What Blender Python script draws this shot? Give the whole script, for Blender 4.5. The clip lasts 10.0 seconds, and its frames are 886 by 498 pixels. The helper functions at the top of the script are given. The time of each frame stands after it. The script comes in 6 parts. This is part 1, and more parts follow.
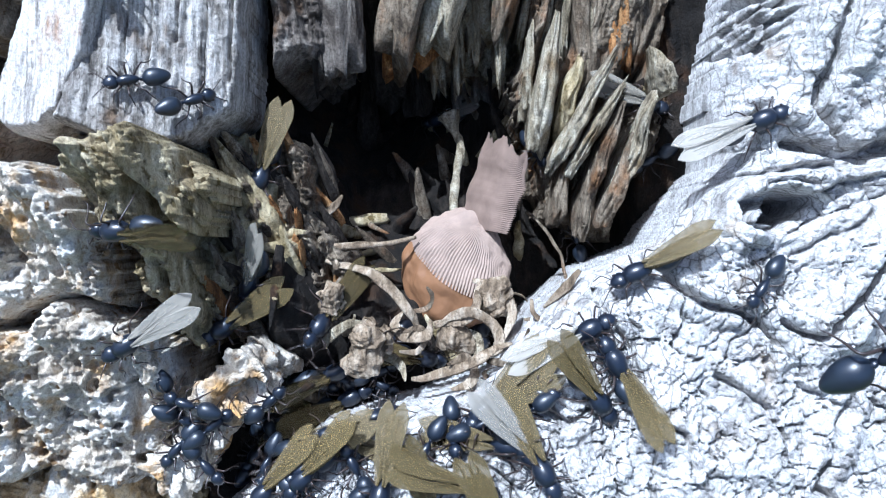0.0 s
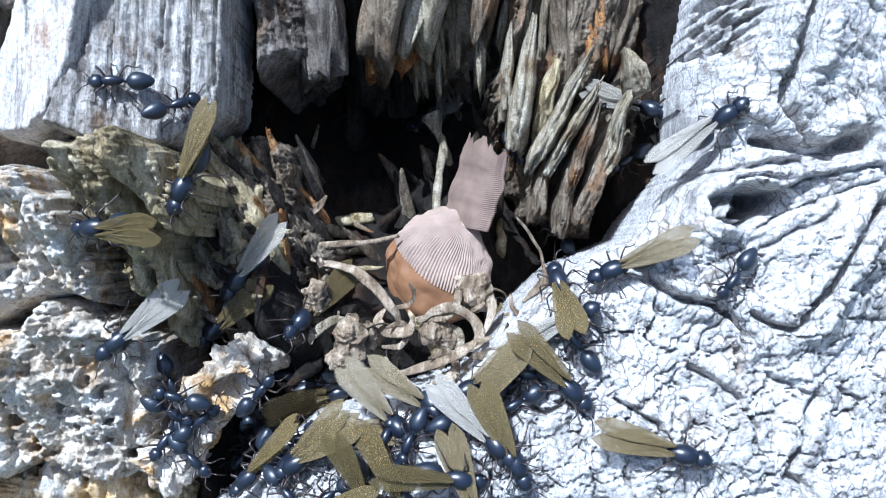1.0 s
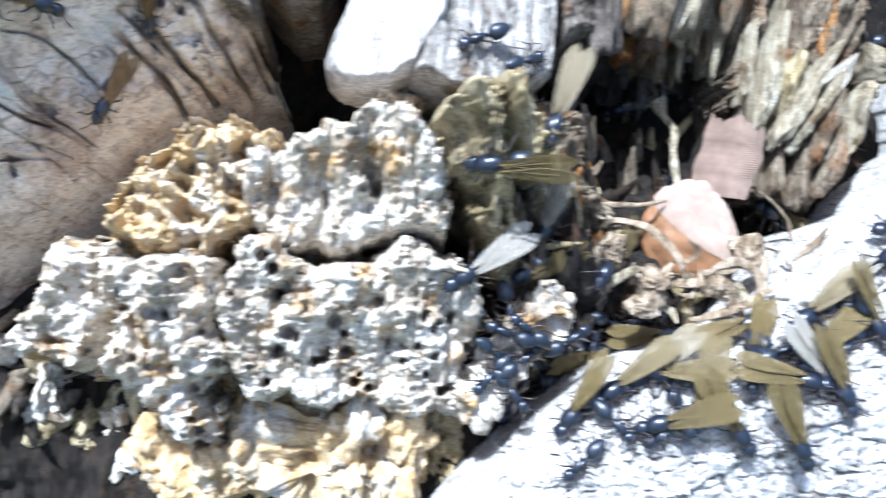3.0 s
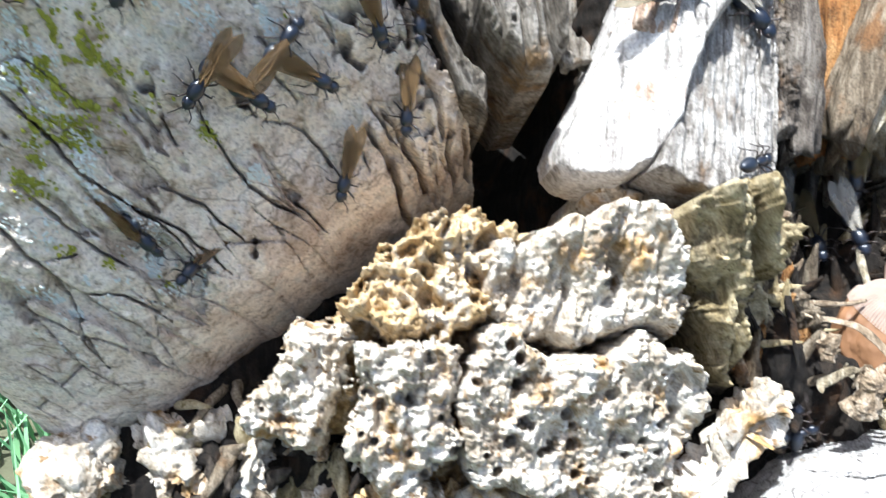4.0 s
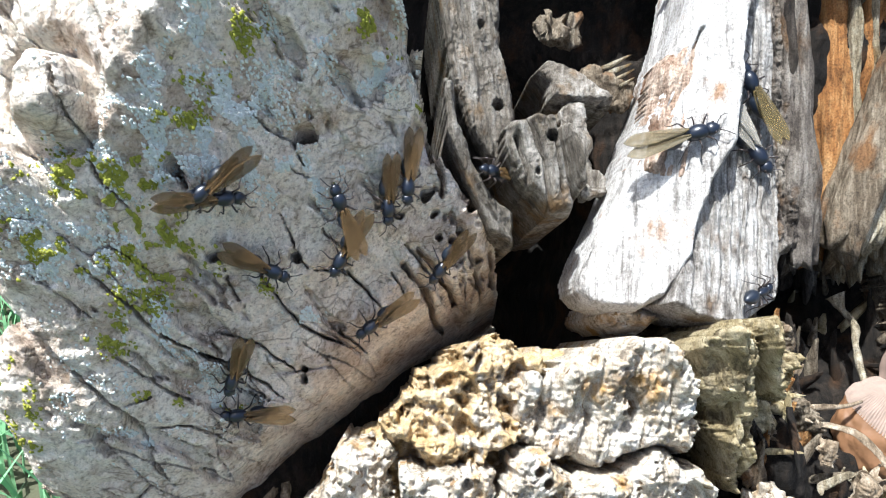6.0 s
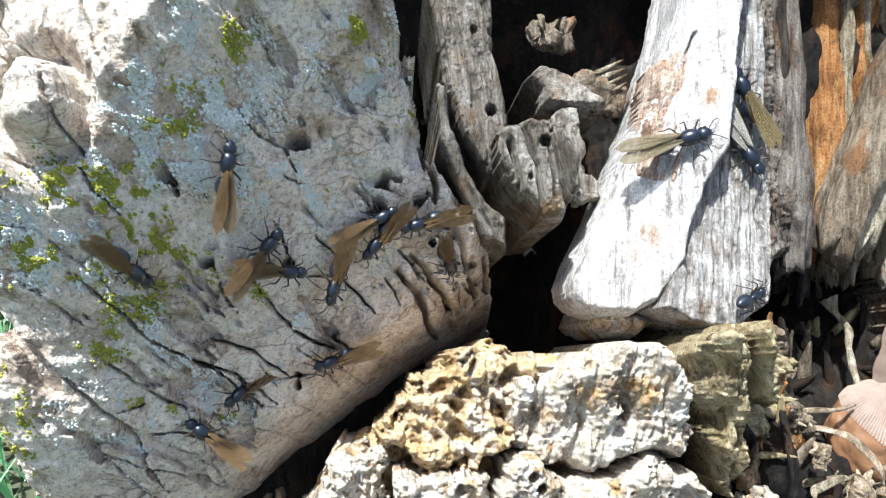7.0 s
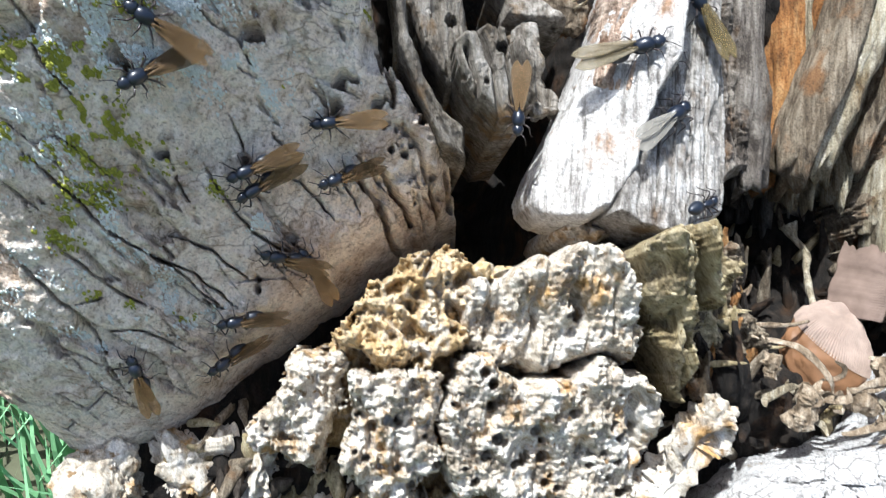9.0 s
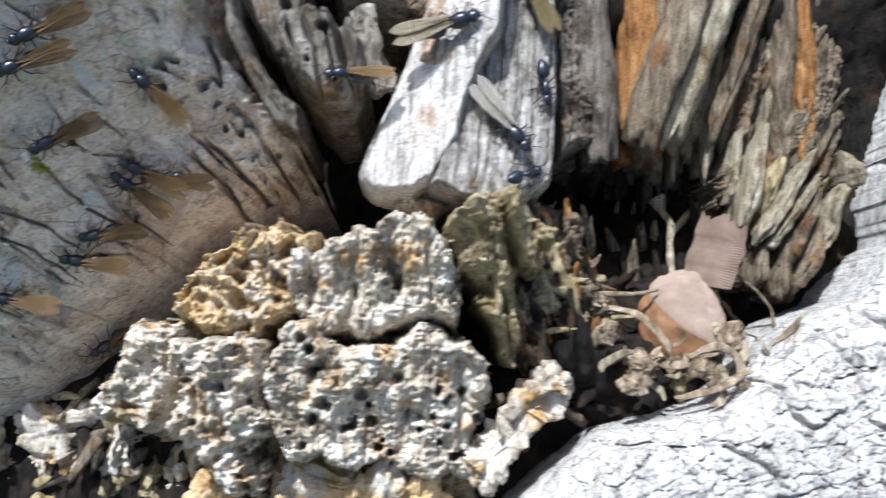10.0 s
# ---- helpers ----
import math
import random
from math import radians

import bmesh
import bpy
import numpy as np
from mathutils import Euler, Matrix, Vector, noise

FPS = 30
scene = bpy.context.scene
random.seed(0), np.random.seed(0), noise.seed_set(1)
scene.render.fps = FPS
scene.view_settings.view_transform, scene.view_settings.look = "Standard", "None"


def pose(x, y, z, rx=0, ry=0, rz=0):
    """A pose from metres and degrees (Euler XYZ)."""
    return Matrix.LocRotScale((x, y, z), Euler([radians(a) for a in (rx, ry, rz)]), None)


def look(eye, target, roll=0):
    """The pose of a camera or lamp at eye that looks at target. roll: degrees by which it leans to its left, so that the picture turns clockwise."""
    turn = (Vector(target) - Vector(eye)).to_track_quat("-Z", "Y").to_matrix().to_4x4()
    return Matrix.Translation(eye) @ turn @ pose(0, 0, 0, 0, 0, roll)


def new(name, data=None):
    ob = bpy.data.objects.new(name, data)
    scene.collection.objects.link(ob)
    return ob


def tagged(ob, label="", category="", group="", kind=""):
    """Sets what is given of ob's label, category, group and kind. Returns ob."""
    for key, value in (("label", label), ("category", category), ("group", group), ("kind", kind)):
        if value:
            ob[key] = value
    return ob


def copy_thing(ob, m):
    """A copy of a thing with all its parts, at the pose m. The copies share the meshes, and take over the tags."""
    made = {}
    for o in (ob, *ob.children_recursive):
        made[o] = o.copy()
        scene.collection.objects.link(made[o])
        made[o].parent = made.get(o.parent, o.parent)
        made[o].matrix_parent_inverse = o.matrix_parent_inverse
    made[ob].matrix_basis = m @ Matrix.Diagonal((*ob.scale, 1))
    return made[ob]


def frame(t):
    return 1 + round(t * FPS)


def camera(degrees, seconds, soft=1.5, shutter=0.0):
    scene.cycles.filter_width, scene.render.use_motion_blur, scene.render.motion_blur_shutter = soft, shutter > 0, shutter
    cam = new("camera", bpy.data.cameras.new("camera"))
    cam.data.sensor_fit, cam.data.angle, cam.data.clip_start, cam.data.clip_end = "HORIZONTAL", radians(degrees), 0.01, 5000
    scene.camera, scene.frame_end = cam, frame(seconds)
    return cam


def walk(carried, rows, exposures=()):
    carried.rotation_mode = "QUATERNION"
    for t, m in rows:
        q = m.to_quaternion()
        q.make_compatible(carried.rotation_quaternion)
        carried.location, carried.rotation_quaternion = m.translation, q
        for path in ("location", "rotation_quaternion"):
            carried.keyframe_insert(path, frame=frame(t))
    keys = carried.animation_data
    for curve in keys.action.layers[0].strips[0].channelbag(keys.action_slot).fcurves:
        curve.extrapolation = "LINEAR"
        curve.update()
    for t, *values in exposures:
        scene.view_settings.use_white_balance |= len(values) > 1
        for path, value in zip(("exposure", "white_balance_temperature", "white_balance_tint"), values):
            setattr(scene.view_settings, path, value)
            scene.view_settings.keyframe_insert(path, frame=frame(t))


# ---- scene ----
from mathutils.bvhtree import BVHTree

# ---- camera ----
cam = camera(58.50, 10.0, soft=1.1, shutter=0.4)
EYE, TILT = 0.48, -45.0
BASE = pose(0, 0, EYE, 90 + TILT, 0, 0)   # the stump's broken face: x across, y up the face, z out of it
PATH = [
    (0, -0.00001, 0.00000, 0.00000, 0.002, 0.008, 0.000),
    (0.5, 0.00121, -0.00168, 0.00139, 0.330, -0.117, -0.025),
    (1, 0.00271, -0.00065, 0.00310, 0.131, -0.004, -0.550),
    (1.5, 0.00345, 0.00097, 0.00503, -0.148, 0.406, -1.077),
    (2, -0.00364, -0.00372, 0.00184, 0.526, 0.134, -1.096),
    (2.2, -0.01970, -0.00770, -0.00027, 1.005, -5.115, -0.986),
    (2.5, -0.02696, -0.01097, 0.00902, 2.245, -3.293, -1.048),
    (3, -0.05611, -0.01459, 0.00888, 3.016, -6.348, 1.196),
    (3.2, -0.06577, -0.01703, 0.00661, 4.878, -6.158, 1.819),
    (4.3, -0.09111, -0.00808, 0.01110, 8.100, -4.011, 3.579),
    (4.5, -0.09430, -0.00314, 0.01297, 7.621, -4.561, 3.406),
    (5, -0.09296, 0.00172, 0.01925, 8.066, -3.847, 3.259),
    (5.5, -0.09191, 0.00425, 0.02235, 7.941, -3.716, 2.949),
    (7, -0.09106, 0.00583, 0.02352, 8.147, -4.029, 2.493),
    (7.5, -0.08846, 0.00433, 0.02314, 8.157, -3.929, 2.358),
    (8, -0.08712, 0.00356, 0.02382, 8.487, -3.915, 2.289),
    (8.5, -0.08850, -0.00279, 0.02247, 7.909, -4.522, 2.662),
    (9, -0.08463, -0.00727, 0.02410, 7.150, -4.579, 2.830),
    (9.5, -0.07585, -0.01408, 0.02647, 7.424, -3.998, 2.546),
    (10, -0.05085, -0.01186, 0.02976, 7.482, -2.304, 2.024),
]
EXPOSURES = [(0.0, 0.9, 4900, 8), (2.0, 1.05, 4900, 8), (2.5, 1.42, 4950, 8), (3.2, 1.52, 5150, 7), (4.3, 1.4, 5650, 7), (5.5, 1.16, 5650, 7), (7.5, 1.13, 5600, 6), (9.0, 1.0, 5600, 7), (10.0, 0.75, 5550, 8)]
walk(cam, [(t, BASE @ pose(x, y, z, a, b, c)) for t, x, y, z, a, b, c in PATH], EXPOSURES)

# ---- daylight ----
SUN_PLAN = Vector((-0.28, 0.63, 0.72)).normalized()
SUN = BASE.to_3x3() @ SUN_PLAN
elevation, azimuth = math.asin(SUN.z), math.atan2(SUN.x, SUN.y)
world = bpy.data.worlds.new("sky")
scene.world = world
world.use_nodes = True
sky = world.node_tree.nodes.new("ShaderNodeTexSky")
sky.sky_type, sky.sun_disc, sky.sun_elevation, sky.sun_rotation = "NISHITA", False, elevation, azimuth
sky.dust_density, sky.ozone_density = 4.0, 0.6
back = world.node_tree.nodes["Background"]
back.inputs["Strength"].default_value = 0.105
world.node_tree.links.new(sky.outputs["Color"], back.inputs["Color"])
sun = new("sun", bpy.data.lights.new("sun", "SUN"))
sun.data.energy, sun.data.angle, sun.data.color = 5.0, radians(0.53), (1.0, 0.96, 0.9)
sun.matrix_world = look(SUN * 3, (0, 0, 0))


# ---- noise on arrays ----
def lattice(i, j, k, seed):
    n = (i * 374761393 + j * 668265263 + k * 2147483647 + seed * 1274126177) & 0xFFFFFFFF
    n = ((n ^ (n >> 13)) * 1274126177) & 0xFFFFFFFF
    n = ((n ^ (n >> 16)) * 2246822519) & 0xFFFFFFFF
    return ((n ^ (n >> 15)) & 0xFFFF) / 65535.0


def value(p, seed=0):
    """Smooth noise in -1 .. 1 at the rows of p."""
    p = np.asarray(p, float)
    f = np.floor(p).astype(np.int64)
    u = p - f
    u = u * u * u * (u * (u * 6 - 15) + 10)
    total = 0
    for a in (0, 1):
        for b in (0, 1):
            for c in (0, 1):
                w = (u[:, 0] if a else 1 - u[:, 0]) * (u[:, 1] if b else 1 - u[:, 1]) * (u[:, 2] if c else 1 - u[:, 2])
                total = total + w * lattice(f[:, 0] + a, f[:, 1] + b, f[:, 2] + c, seed)
    return total * 2 - 1


def fbm(p, scale, octaves=4, seed=0, gain=0.5, ridged=False):
    p = np.asarray(p, float) * scale
    total, amp, norm = 0, 1.0, 0.0
    for o in range(octaves):
        n = value(p + 17.3 * o, seed + o)
        total = total + amp * ((1 - 2 * np.abs(n)) if ridged else n)
        norm += amp
        amp *= gain
        p = p * 2.03
    return total / norm


def cells(x, y, seed=0):
    """Nearest and second distance to jittered cell centres, and a number for each cell."""
    i, j = np.floor(x).astype(np.int64), np.floor(y).astype(np.int64)
    f1, f2, tag = np.full(x.shape, 9.0), np.full(x.shape, 9.0), np.zeros(x.shape)
    for a in (-1, 0, 1):
        for b in (-1, 0, 1):
            cx = i + a + lattice(i + a, j + b, 0 * i, seed)
            cy = j + b + lattice(i + a, j + b, 0 * i + 7, seed + 5)
            d = np.hypot(cx - x, cy - y)
            t = lattice(i + a, j + b, 0 * i + 3, seed + 9)
            nearer = d < f1
            f2 = np.where(nearer, f1, np.minimum(f2, d))
            tag = np.where(nearer, t, tag)
            f1 = np.where(nearer, d, f1)
    return f1, f2, tag


def knobs(p, scale, seed):
    """Distance to the nearest of points scattered in space, and a number for each."""
    p = p * scale
    i = np.floor(p).astype(np.int64)
    best, tag = np.full(len(p), 9.0), np.zeros(len(p))
    for a in (-1, 0, 1):
        for b in (-1, 0, 1):
            for c in (-1, 0, 1):
                q = i + (a, b, c)
                at = q + np.stack([lattice(q[:, 0], q[:, 1], q[:, 2], seed + m) for m in (0, 3, 6)], 1)
                d = np.linalg.norm(at - p, axis=1)
                near = d < best
                tag = np.where(near, lattice(q[:, 0], q[:, 1], q[:, 2], seed + 9), tag)
                best = np.where(near, d, best)
    return best, tag


def step(a, b, x):
    u = np.clip((x - a) / (b - a), 0, 1)
    return u * u * (3 - 2 * u)


def bump2(x, y, cx, cy, rx, ry, turn=0.0):
    c, s = math.cos(radians(turn)), math.sin(radians(turn))
    u, v = ((x - cx) * c + (y - cy) * s) / rx, (-(x - cx) * s + (y - cy) * c) / ry
    return np.exp(-(u * u + v * v))


# ---- materials ----
class Nodes:
    def __init__(self, name):
        self.mat = bpy.data.materials.new(name)
        self.mat.use_nodes = True
        self.tree = self.mat.node_tree
        self.bsdf = self.tree.nodes["Principled BSDF"]

    def add(self, kind, **inputs):
        node = self.tree.nodes.new("ShaderNode" + kind)
        for key, val in inputs.items():
            self.put(node.inputs[key.replace("_", " ")], val)
        return node

    def put(self, socket, val):
        if isinstance(val, bpy.types.NodeSocket):
            self.tree.links.new(val, socket)
        else:
            socket.default_value = val

    def coords(self, scale=(1, 1, 1), turn=0.0, warp=0.0):
        out = self.add("TexCoord").outputs["Object"]
        if warp:
            n = self.add("TexNoise", Vector=out, Scale=90.0, Detail=2.0)
            sub = self.add("VectorMath", )
            sub.operation = "SUBTRACT"
            self.put(sub.inputs[0], n.outputs["Color"])
            sub.inputs[1].default_value = (0.5, 0.5, 0.5)
            mul = self.add("VectorMath")
            mul.operation = "MULTIPLY_ADD"
            self.put(mul.inputs[0], sub.outputs[0])
            mul.inputs[1].default_value = (warp, warp, warp)
            self.put(mul.inputs[2], out)
            out = mul.outputs[0]
        m = self.add("Mapping", Vector=out, Rotation=(0, 0, radians(turn)), Scale=scale)
        return m.outputs[0]

    def noise(self, scale, detail=6.0, rough=0.6, vec=None):
        return self.add("TexNoise", Vector=vec or self.coords(), Scale=scale, Detail=detail, Roughness=rough).outputs["Fac"]

    def ramp(self, fac, stops):
        node = self.add("ValToRGB", Fac=fac)
        els = node.color_ramp.elements
        while len(els) < len(stops):
            els.new(0.5)
        for el, (pos, col) in zip(els, stops):
            el.position, el.color = pos, (*col, 1) if len(col) == 3 else col
        return node.outputs["Color"]

    def mix(self, fac, a, b, kind="MIX"):
        node = self.tree.nodes.new("ShaderNodeMix")
        node.data_type, node.blend_type = "RGBA", kind
        self.put(node.inputs[0], fac)
        self.put(node.inputs[6], a if isinstance(a, bpy.types.NodeSocket) else (*a, 1))
        self.put(node.inputs[7], b if isinstance(b, bpy.types.NodeSocket) else (*b, 1))
        return node.outputs[2]

    def math(self, op, a, b):
        node = self.add("Math")
        node.operation = op
        self.put(node.inputs[0], a)
        self.put(node.inputs[1], b)
        return node.outputs[0]

    def bump(self, layers):
        normal = None
        for height, distance, strength in layers:
            node = self.add("Bump", Height=height, Distance=distance, Strength=strength)
            if normal:
                self.put(node.inputs["Normal"], normal)
            normal = node.outputs[0]
        self.put(self.bsdf.inputs["Normal"], normal)

    def done(self, color, rough=0.85, spec=0.25):
        self.put(self.bsdf.inputs["Base Color"], color)
        self.put(self.bsdf.inputs["Roughness"], rough)
        self.bsdf.inputs["Specular IOR Level"].default_value = spec
        return self.mat


def wood(name, dark, mid, light, turn=0.0, stretch=0.07, grain=900.0, stain=None, stain_at=0.6, depth=0.0004, spots=None, warp=0.0, dirty=0.75, fuzzy=0.65, hairline=0.0):
    """Weathered wood: long grain, broad blotches, fine fuzz; stain: a colour that comes in patches; spots: specks of another."""
    n = Nodes(name)
    along = n.coords((1, stretch, 1), turn, warp)
    fibre = n.noise(grain, 5.0, 0.65, along)
    broad = n.noise(95.0, 5.0, 0.6)
    fuzz = n.noise(2600.0, 4.0, 0.7)
    fac = n.math("ADD", n.math("MULTIPLY", fibre, 0.62), n.math("MULTIPLY", broad, 0.38))
    col = n.ramp(fac, [(0.3, dark), (0.47, mid), (0.66, light)])
    if stain:
        patch = n.ramp(n.noise(150.0, 4.0, 0.6, n.coords((1, 0.7, 1), turn)), [(stain_at - 0.06, (0, 0, 0)), (stain_at + 0.08, (1, 1, 1))])
        col = n.mix(patch, col, n.mix(fibre, tuple(c * 0.6 for c in stain), stain))
    if spots:
        speck = n.ramp(n.noise(480.0, 3.0, 0.6), [(0.6, (0, 0, 0)), (0.68, (1, 1, 1))])
        col = n.mix(speck, col, spots)
    dirt = n.noise(310.0, 5.0, 0.7, n.coords((1, 0.45, 1), turn))
    col = n.mix(dirty, col, n.ramp(dirt, [(0.36, (0.2, 0.17, 0.14)), (0.47, (0.85, 0.83, 0.8)), (0.6, (1, 1, 1))]), "MULTIPLY")
    if hairline:
        edge = n.add("TexVoronoi", Vector=n.coords((1, 0.62, 1), 16, 0.009), Scale=420.0)
        edge.feature = "DISTANCE_TO_EDGE"
        line = n.ramp(edge.outputs["Distance"], [(0.0, (0.12, 0.1, 0.09)), (0.05, (0.75, 0.73, 0.71)), (0.1, (1, 1, 1))])
        col = n.mix(n.math("MULTIPLY", n.ramp(broad, [(0.36, (0, 0, 0)), (0.56, (1, 1, 1))]), hairline), col, line, "MULTIPLY")
    col = n.mix(fuzzy, col, n.ramp(fuzz, [(0.34, (0.18, 0.16, 0.14)), (0.56, (1, 1, 1))]), "MULTIPLY")
    n.bump([(fibre, depth * 1.5, 1.0), (dirt, depth * 1.6, 1.0), (fuzz, depth * 0.8, 1.0)])
    return n.done(col)


def bark_slab_material():
    n = Nodes("lichened grey wood")
    along = n.coords((1, 0.1, 1), 45)
    fibre = n.noise(700.0, 5.0, 0.65, along)
    broad = n.noise(110.0, 6.0, 0.65)
    fuzz = n.noise(2200.0, 5.0, 0.7)
    fac = n.math("ADD", n.math("MULTIPLY", fibre, 0.45), n.math("MULTIPLY", broad, 0.55))
    col = n.ramp(fac, [(0.33, (0.24, 0.17, 0.11)), (0.42, (0.82, 0.7, 0.56)), (0.56, (0.97, 0.89, 0.77))])
    brown = n.ramp(n.noise(70.0, 6.0, 0.7), [(0.49, (0, 0, 0)), (0.6, (1, 1, 1))])
    col = n.mix(n.math("MULTIPLY", brown, 0.6), col, n.mix(fibre, (0.2, 0.125, 0.08), (0.6, 0.42, 0.29)))
    pit = n.noise(380.0, 4.0, 0.7, n.coords((1, 0.4, 1), 45))
    col = n.mix(0.4, col, n.ramp(pit, [(0.36, (0.15, 0.11, 0.08)), (0.43, (0.9, 0.88, 0.86)), (0.6, (1, 1, 1))]), "MULTIPLY")
    grit = n.noise(1250.0, 4.0, 0.65)
    col = n.mix(0.6, col, n.ramp(grit, [(0.36, (0.35, 0.3, 0.25)), (0.46, (0.97, 0.95, 0.93)), (0.64, (1, 1, 1))]), "MULTIPLY")
    edge = n.add("TexVoronoi", Vector=n.coords((0.3, 1, 1), 45, 0.01), Scale=330.0)
    edge.feature = "DISTANCE_TO_EDGE"
    line = n.ramp(edge.outputs["Distance"], [(0.0, (0.1, 0.075, 0.06)), (0.03, (0.6, 0.56, 0.52)), (0.07, (1, 1, 1))])
    col = n.mix(n.math("MULTIPLY", n.ramp(n.noise(120.0, 3.0, 0.6), [(0.49, (0, 0, 0)), (0.57, (1, 1, 1))]), 0.6), col, line, "MULTIPLY")
    speck = n.ramp(n.noise(900.0, 3.0, 0.6), [(0.62, (0, 0, 0)), (0.68, (1, 1, 1))])
    grey = n.math("MULTIPLY", n.ramp(n.noise(170.0, 6.0, 0.75), [(0.54, (0, 0, 0)), (0.62, (1, 1, 1))]), 0.6)
    col = n.mix(grey, col, n.mix(speck, (0.62, 0.6, 0.52), (0.86, 0.86, 0.8)))
    col = n.mix(0.42, col, n.ramp(fuzz, [(0.33, (0.25, 0.21, 0.18)), (0.52, (1, 1, 1))]), "MULTIPLY")
    n.bump([(broad, 0.001, 0.8), (fibre, 0.0007, 1.0), (grit, 0.0006, 1.0), (fuzz, 0.0003, 1.0)])
    return n.done(col, 0.9, 0.2)


def plain(name, color, rough=0.5, spec=0.5, scale=800.0, vary=0.35, depth=0.00006):
    n = Nodes(name)
    v = n.noise(scale, 4.0, 0.6)
    col = n.mix(v, tuple(c * (1 - vary) for c in color), tuple(min(1, c * (1 + vary)) for c in color))
    n.bump([(v, depth, 0.6)])
    return n.done(col, rough, spec)


def wing_material(name, color, alpha):
    n = Nodes(name)
    v = n.noise(420.0, 3.0, 0.55, n.coords((0.2, 1, 1)))
    col = n.mix(v, tuple(c * 0.7 for c in color), tuple(c * 1.25 for c in color))
    n.put(n.bsdf.inputs["Alpha"], alpha)
    n.bsdf.inputs["Transmission Weight"].default_value = 0.0
    return n.done(col, 0.5, 0.3)


GREY = wood("silver grey weathered wood", (0.1, 0.085, 0.07), (0.52, 0.49, 0.45), (0.78, 0.76, 0.72), grain=1500.0, stretch=0.035, stain=(0.4, 0.25, 0.15), stain_at=0.65, dirty=0.6, fuzzy=0.5, depth=0.0003)
# Real streaks; the tone darker than GREY holds this face's weaker light.
STREAKED = wood("streaked silver grey wood with shade in its tone", (0.06, 0.05, 0.042), (0.36, 0.335, 0.3), (0.74, 0.71, 0.66), grain=1300.0, stretch=0.03, stain=(0.2, 0.14, 0.09), stain_at=0.6, dirty=0.8, fuzzy=0.5, depth=0.0004)
TAN = wood("pinkish brown torn wood", (0.14, 0.085, 0.05), (0.46, 0.33, 0.24), (0.72, 0.62, 0.5), turn=-12, grain=1300.0, stretch=0.05, stain=(0.3, 0.15, 0.07), stain_at=0.55, dirty=0.6, depth=0.0004)
GNARL = wood("pale gnarled wood", (0.2, 0.18, 0.16), (0.6, 0.58, 0.55), (0.82, 0.81, 0.79), turn=30, stretch=0.3, grain=500.0, stain=(0.5, 0.38, 0.25), stain_at=0.68, warp=0.012, dirty=0.4, fuzzy=0.55, hairline=0.8)
# Rotten wood taken to near black: the hollow's deep shade is in the colour.
ROT_SHADE = wood("rotten wood with deep shade in its colour", (0.004, 0.003, 0.002), (0.013, 0.01, 0.007), (0.05, 0.037, 0.026), stretch=0.15, grain=700.0, stain=(0.07, 0.035, 0.014), depth=0.0006)
RIDGE = wood("brown grey fibrous wood", (0.025, 0.017, 0.01), (0.17, 0.13, 0.085), (0.44, 0.37, 0.27), grain=1000.0, stretch=0.06, stain=(0.3, 0.16, 0.07), depth=0.0005)
CRUMB = wood("pale crumbling wood", (0.14, 0.088, 0.042), (0.64, 0.56, 0.44), (0.88, 0.86, 0.8), stretch=0.5, grain=420.0, stain=(0.62, 0.38, 0.15), stain_at=0.58, spots=(0.28, 0.18, 0.09), dirty=0.6, fuzzy=0.45)
YELLOW = wood("ochre crumbling wood", (0.16, 0.085, 0.025), (0.6, 0.42, 0.2), (0.8, 0.67, 0.46), stretch=0.6, grain=420.0, stain=(0.72, 0.68, 0.6), stain_at=0.58, dirty=0.6, fuzzy=0.5)
OLIVE = wood("olive brown crumbling wood", (0.045, 0.032, 0.014), (0.34, 0.27, 0.14), (0.7, 0.61, 0.41), stretch=0.3, grain=520.0, stain=(0.5, 0.41, 0.24), stain_at=0.58, spots=(0.15, 0.11, 0.04), dirty=0.75, fuzzy=0.5)
CHIP = wood("grey brown splintered wood", (0.035, 0.027, 0.019), (0.22, 0.19, 0.15), (0.5, 0.46, 0.4), grain=900.0, stretch=0.07, stain=(0.3, 0.19, 0.09), stain_at=0.6, depth=0.0006, dirty=0.75, fuzzy=0.5)
BANK = wood("pale fibrous wood", (0.055, 0.04, 0.02), (0.4, 0.335, 0.22), (0.74, 0.69, 0.55), grain=1000.0, stretch=0.06, stain=(0.3, 0.2, 0.09), depth=0.0006)
# Grey brown wood with the shade of flank and slivers in its colour.
SHADED_SHEET = wood("grey brown wood with shade in its colour", (0.022, 0.017, 0.013), (0.17, 0.143, 0.117), (0.4, 0.36, 0.3), grain=900.0, stretch=0.07, stain=(0.2, 0.12, 0.06), depth=0.0005)
RUST = wood("rust brown fibrous wood", (0.09, 0.035, 0.01), (0.4, 0.18, 0.055), (0.66, 0.4, 0.17), stretch=0.05, grain=1000.0, depth=0.0006)
# Shade at the back of the hollow, put into the slivers' wood colour.
DEEP_SHADE = wood("dark brown wood with shade in its colour", (0.008, 0.006, 0.004), (0.035, 0.027, 0.02), (0.11, 0.09, 0.07), grain=1000.0, stretch=0.06, depth=0.0005)
SLAB = bark_slab_material()

MM = 0.1   # the plan is in decimetres


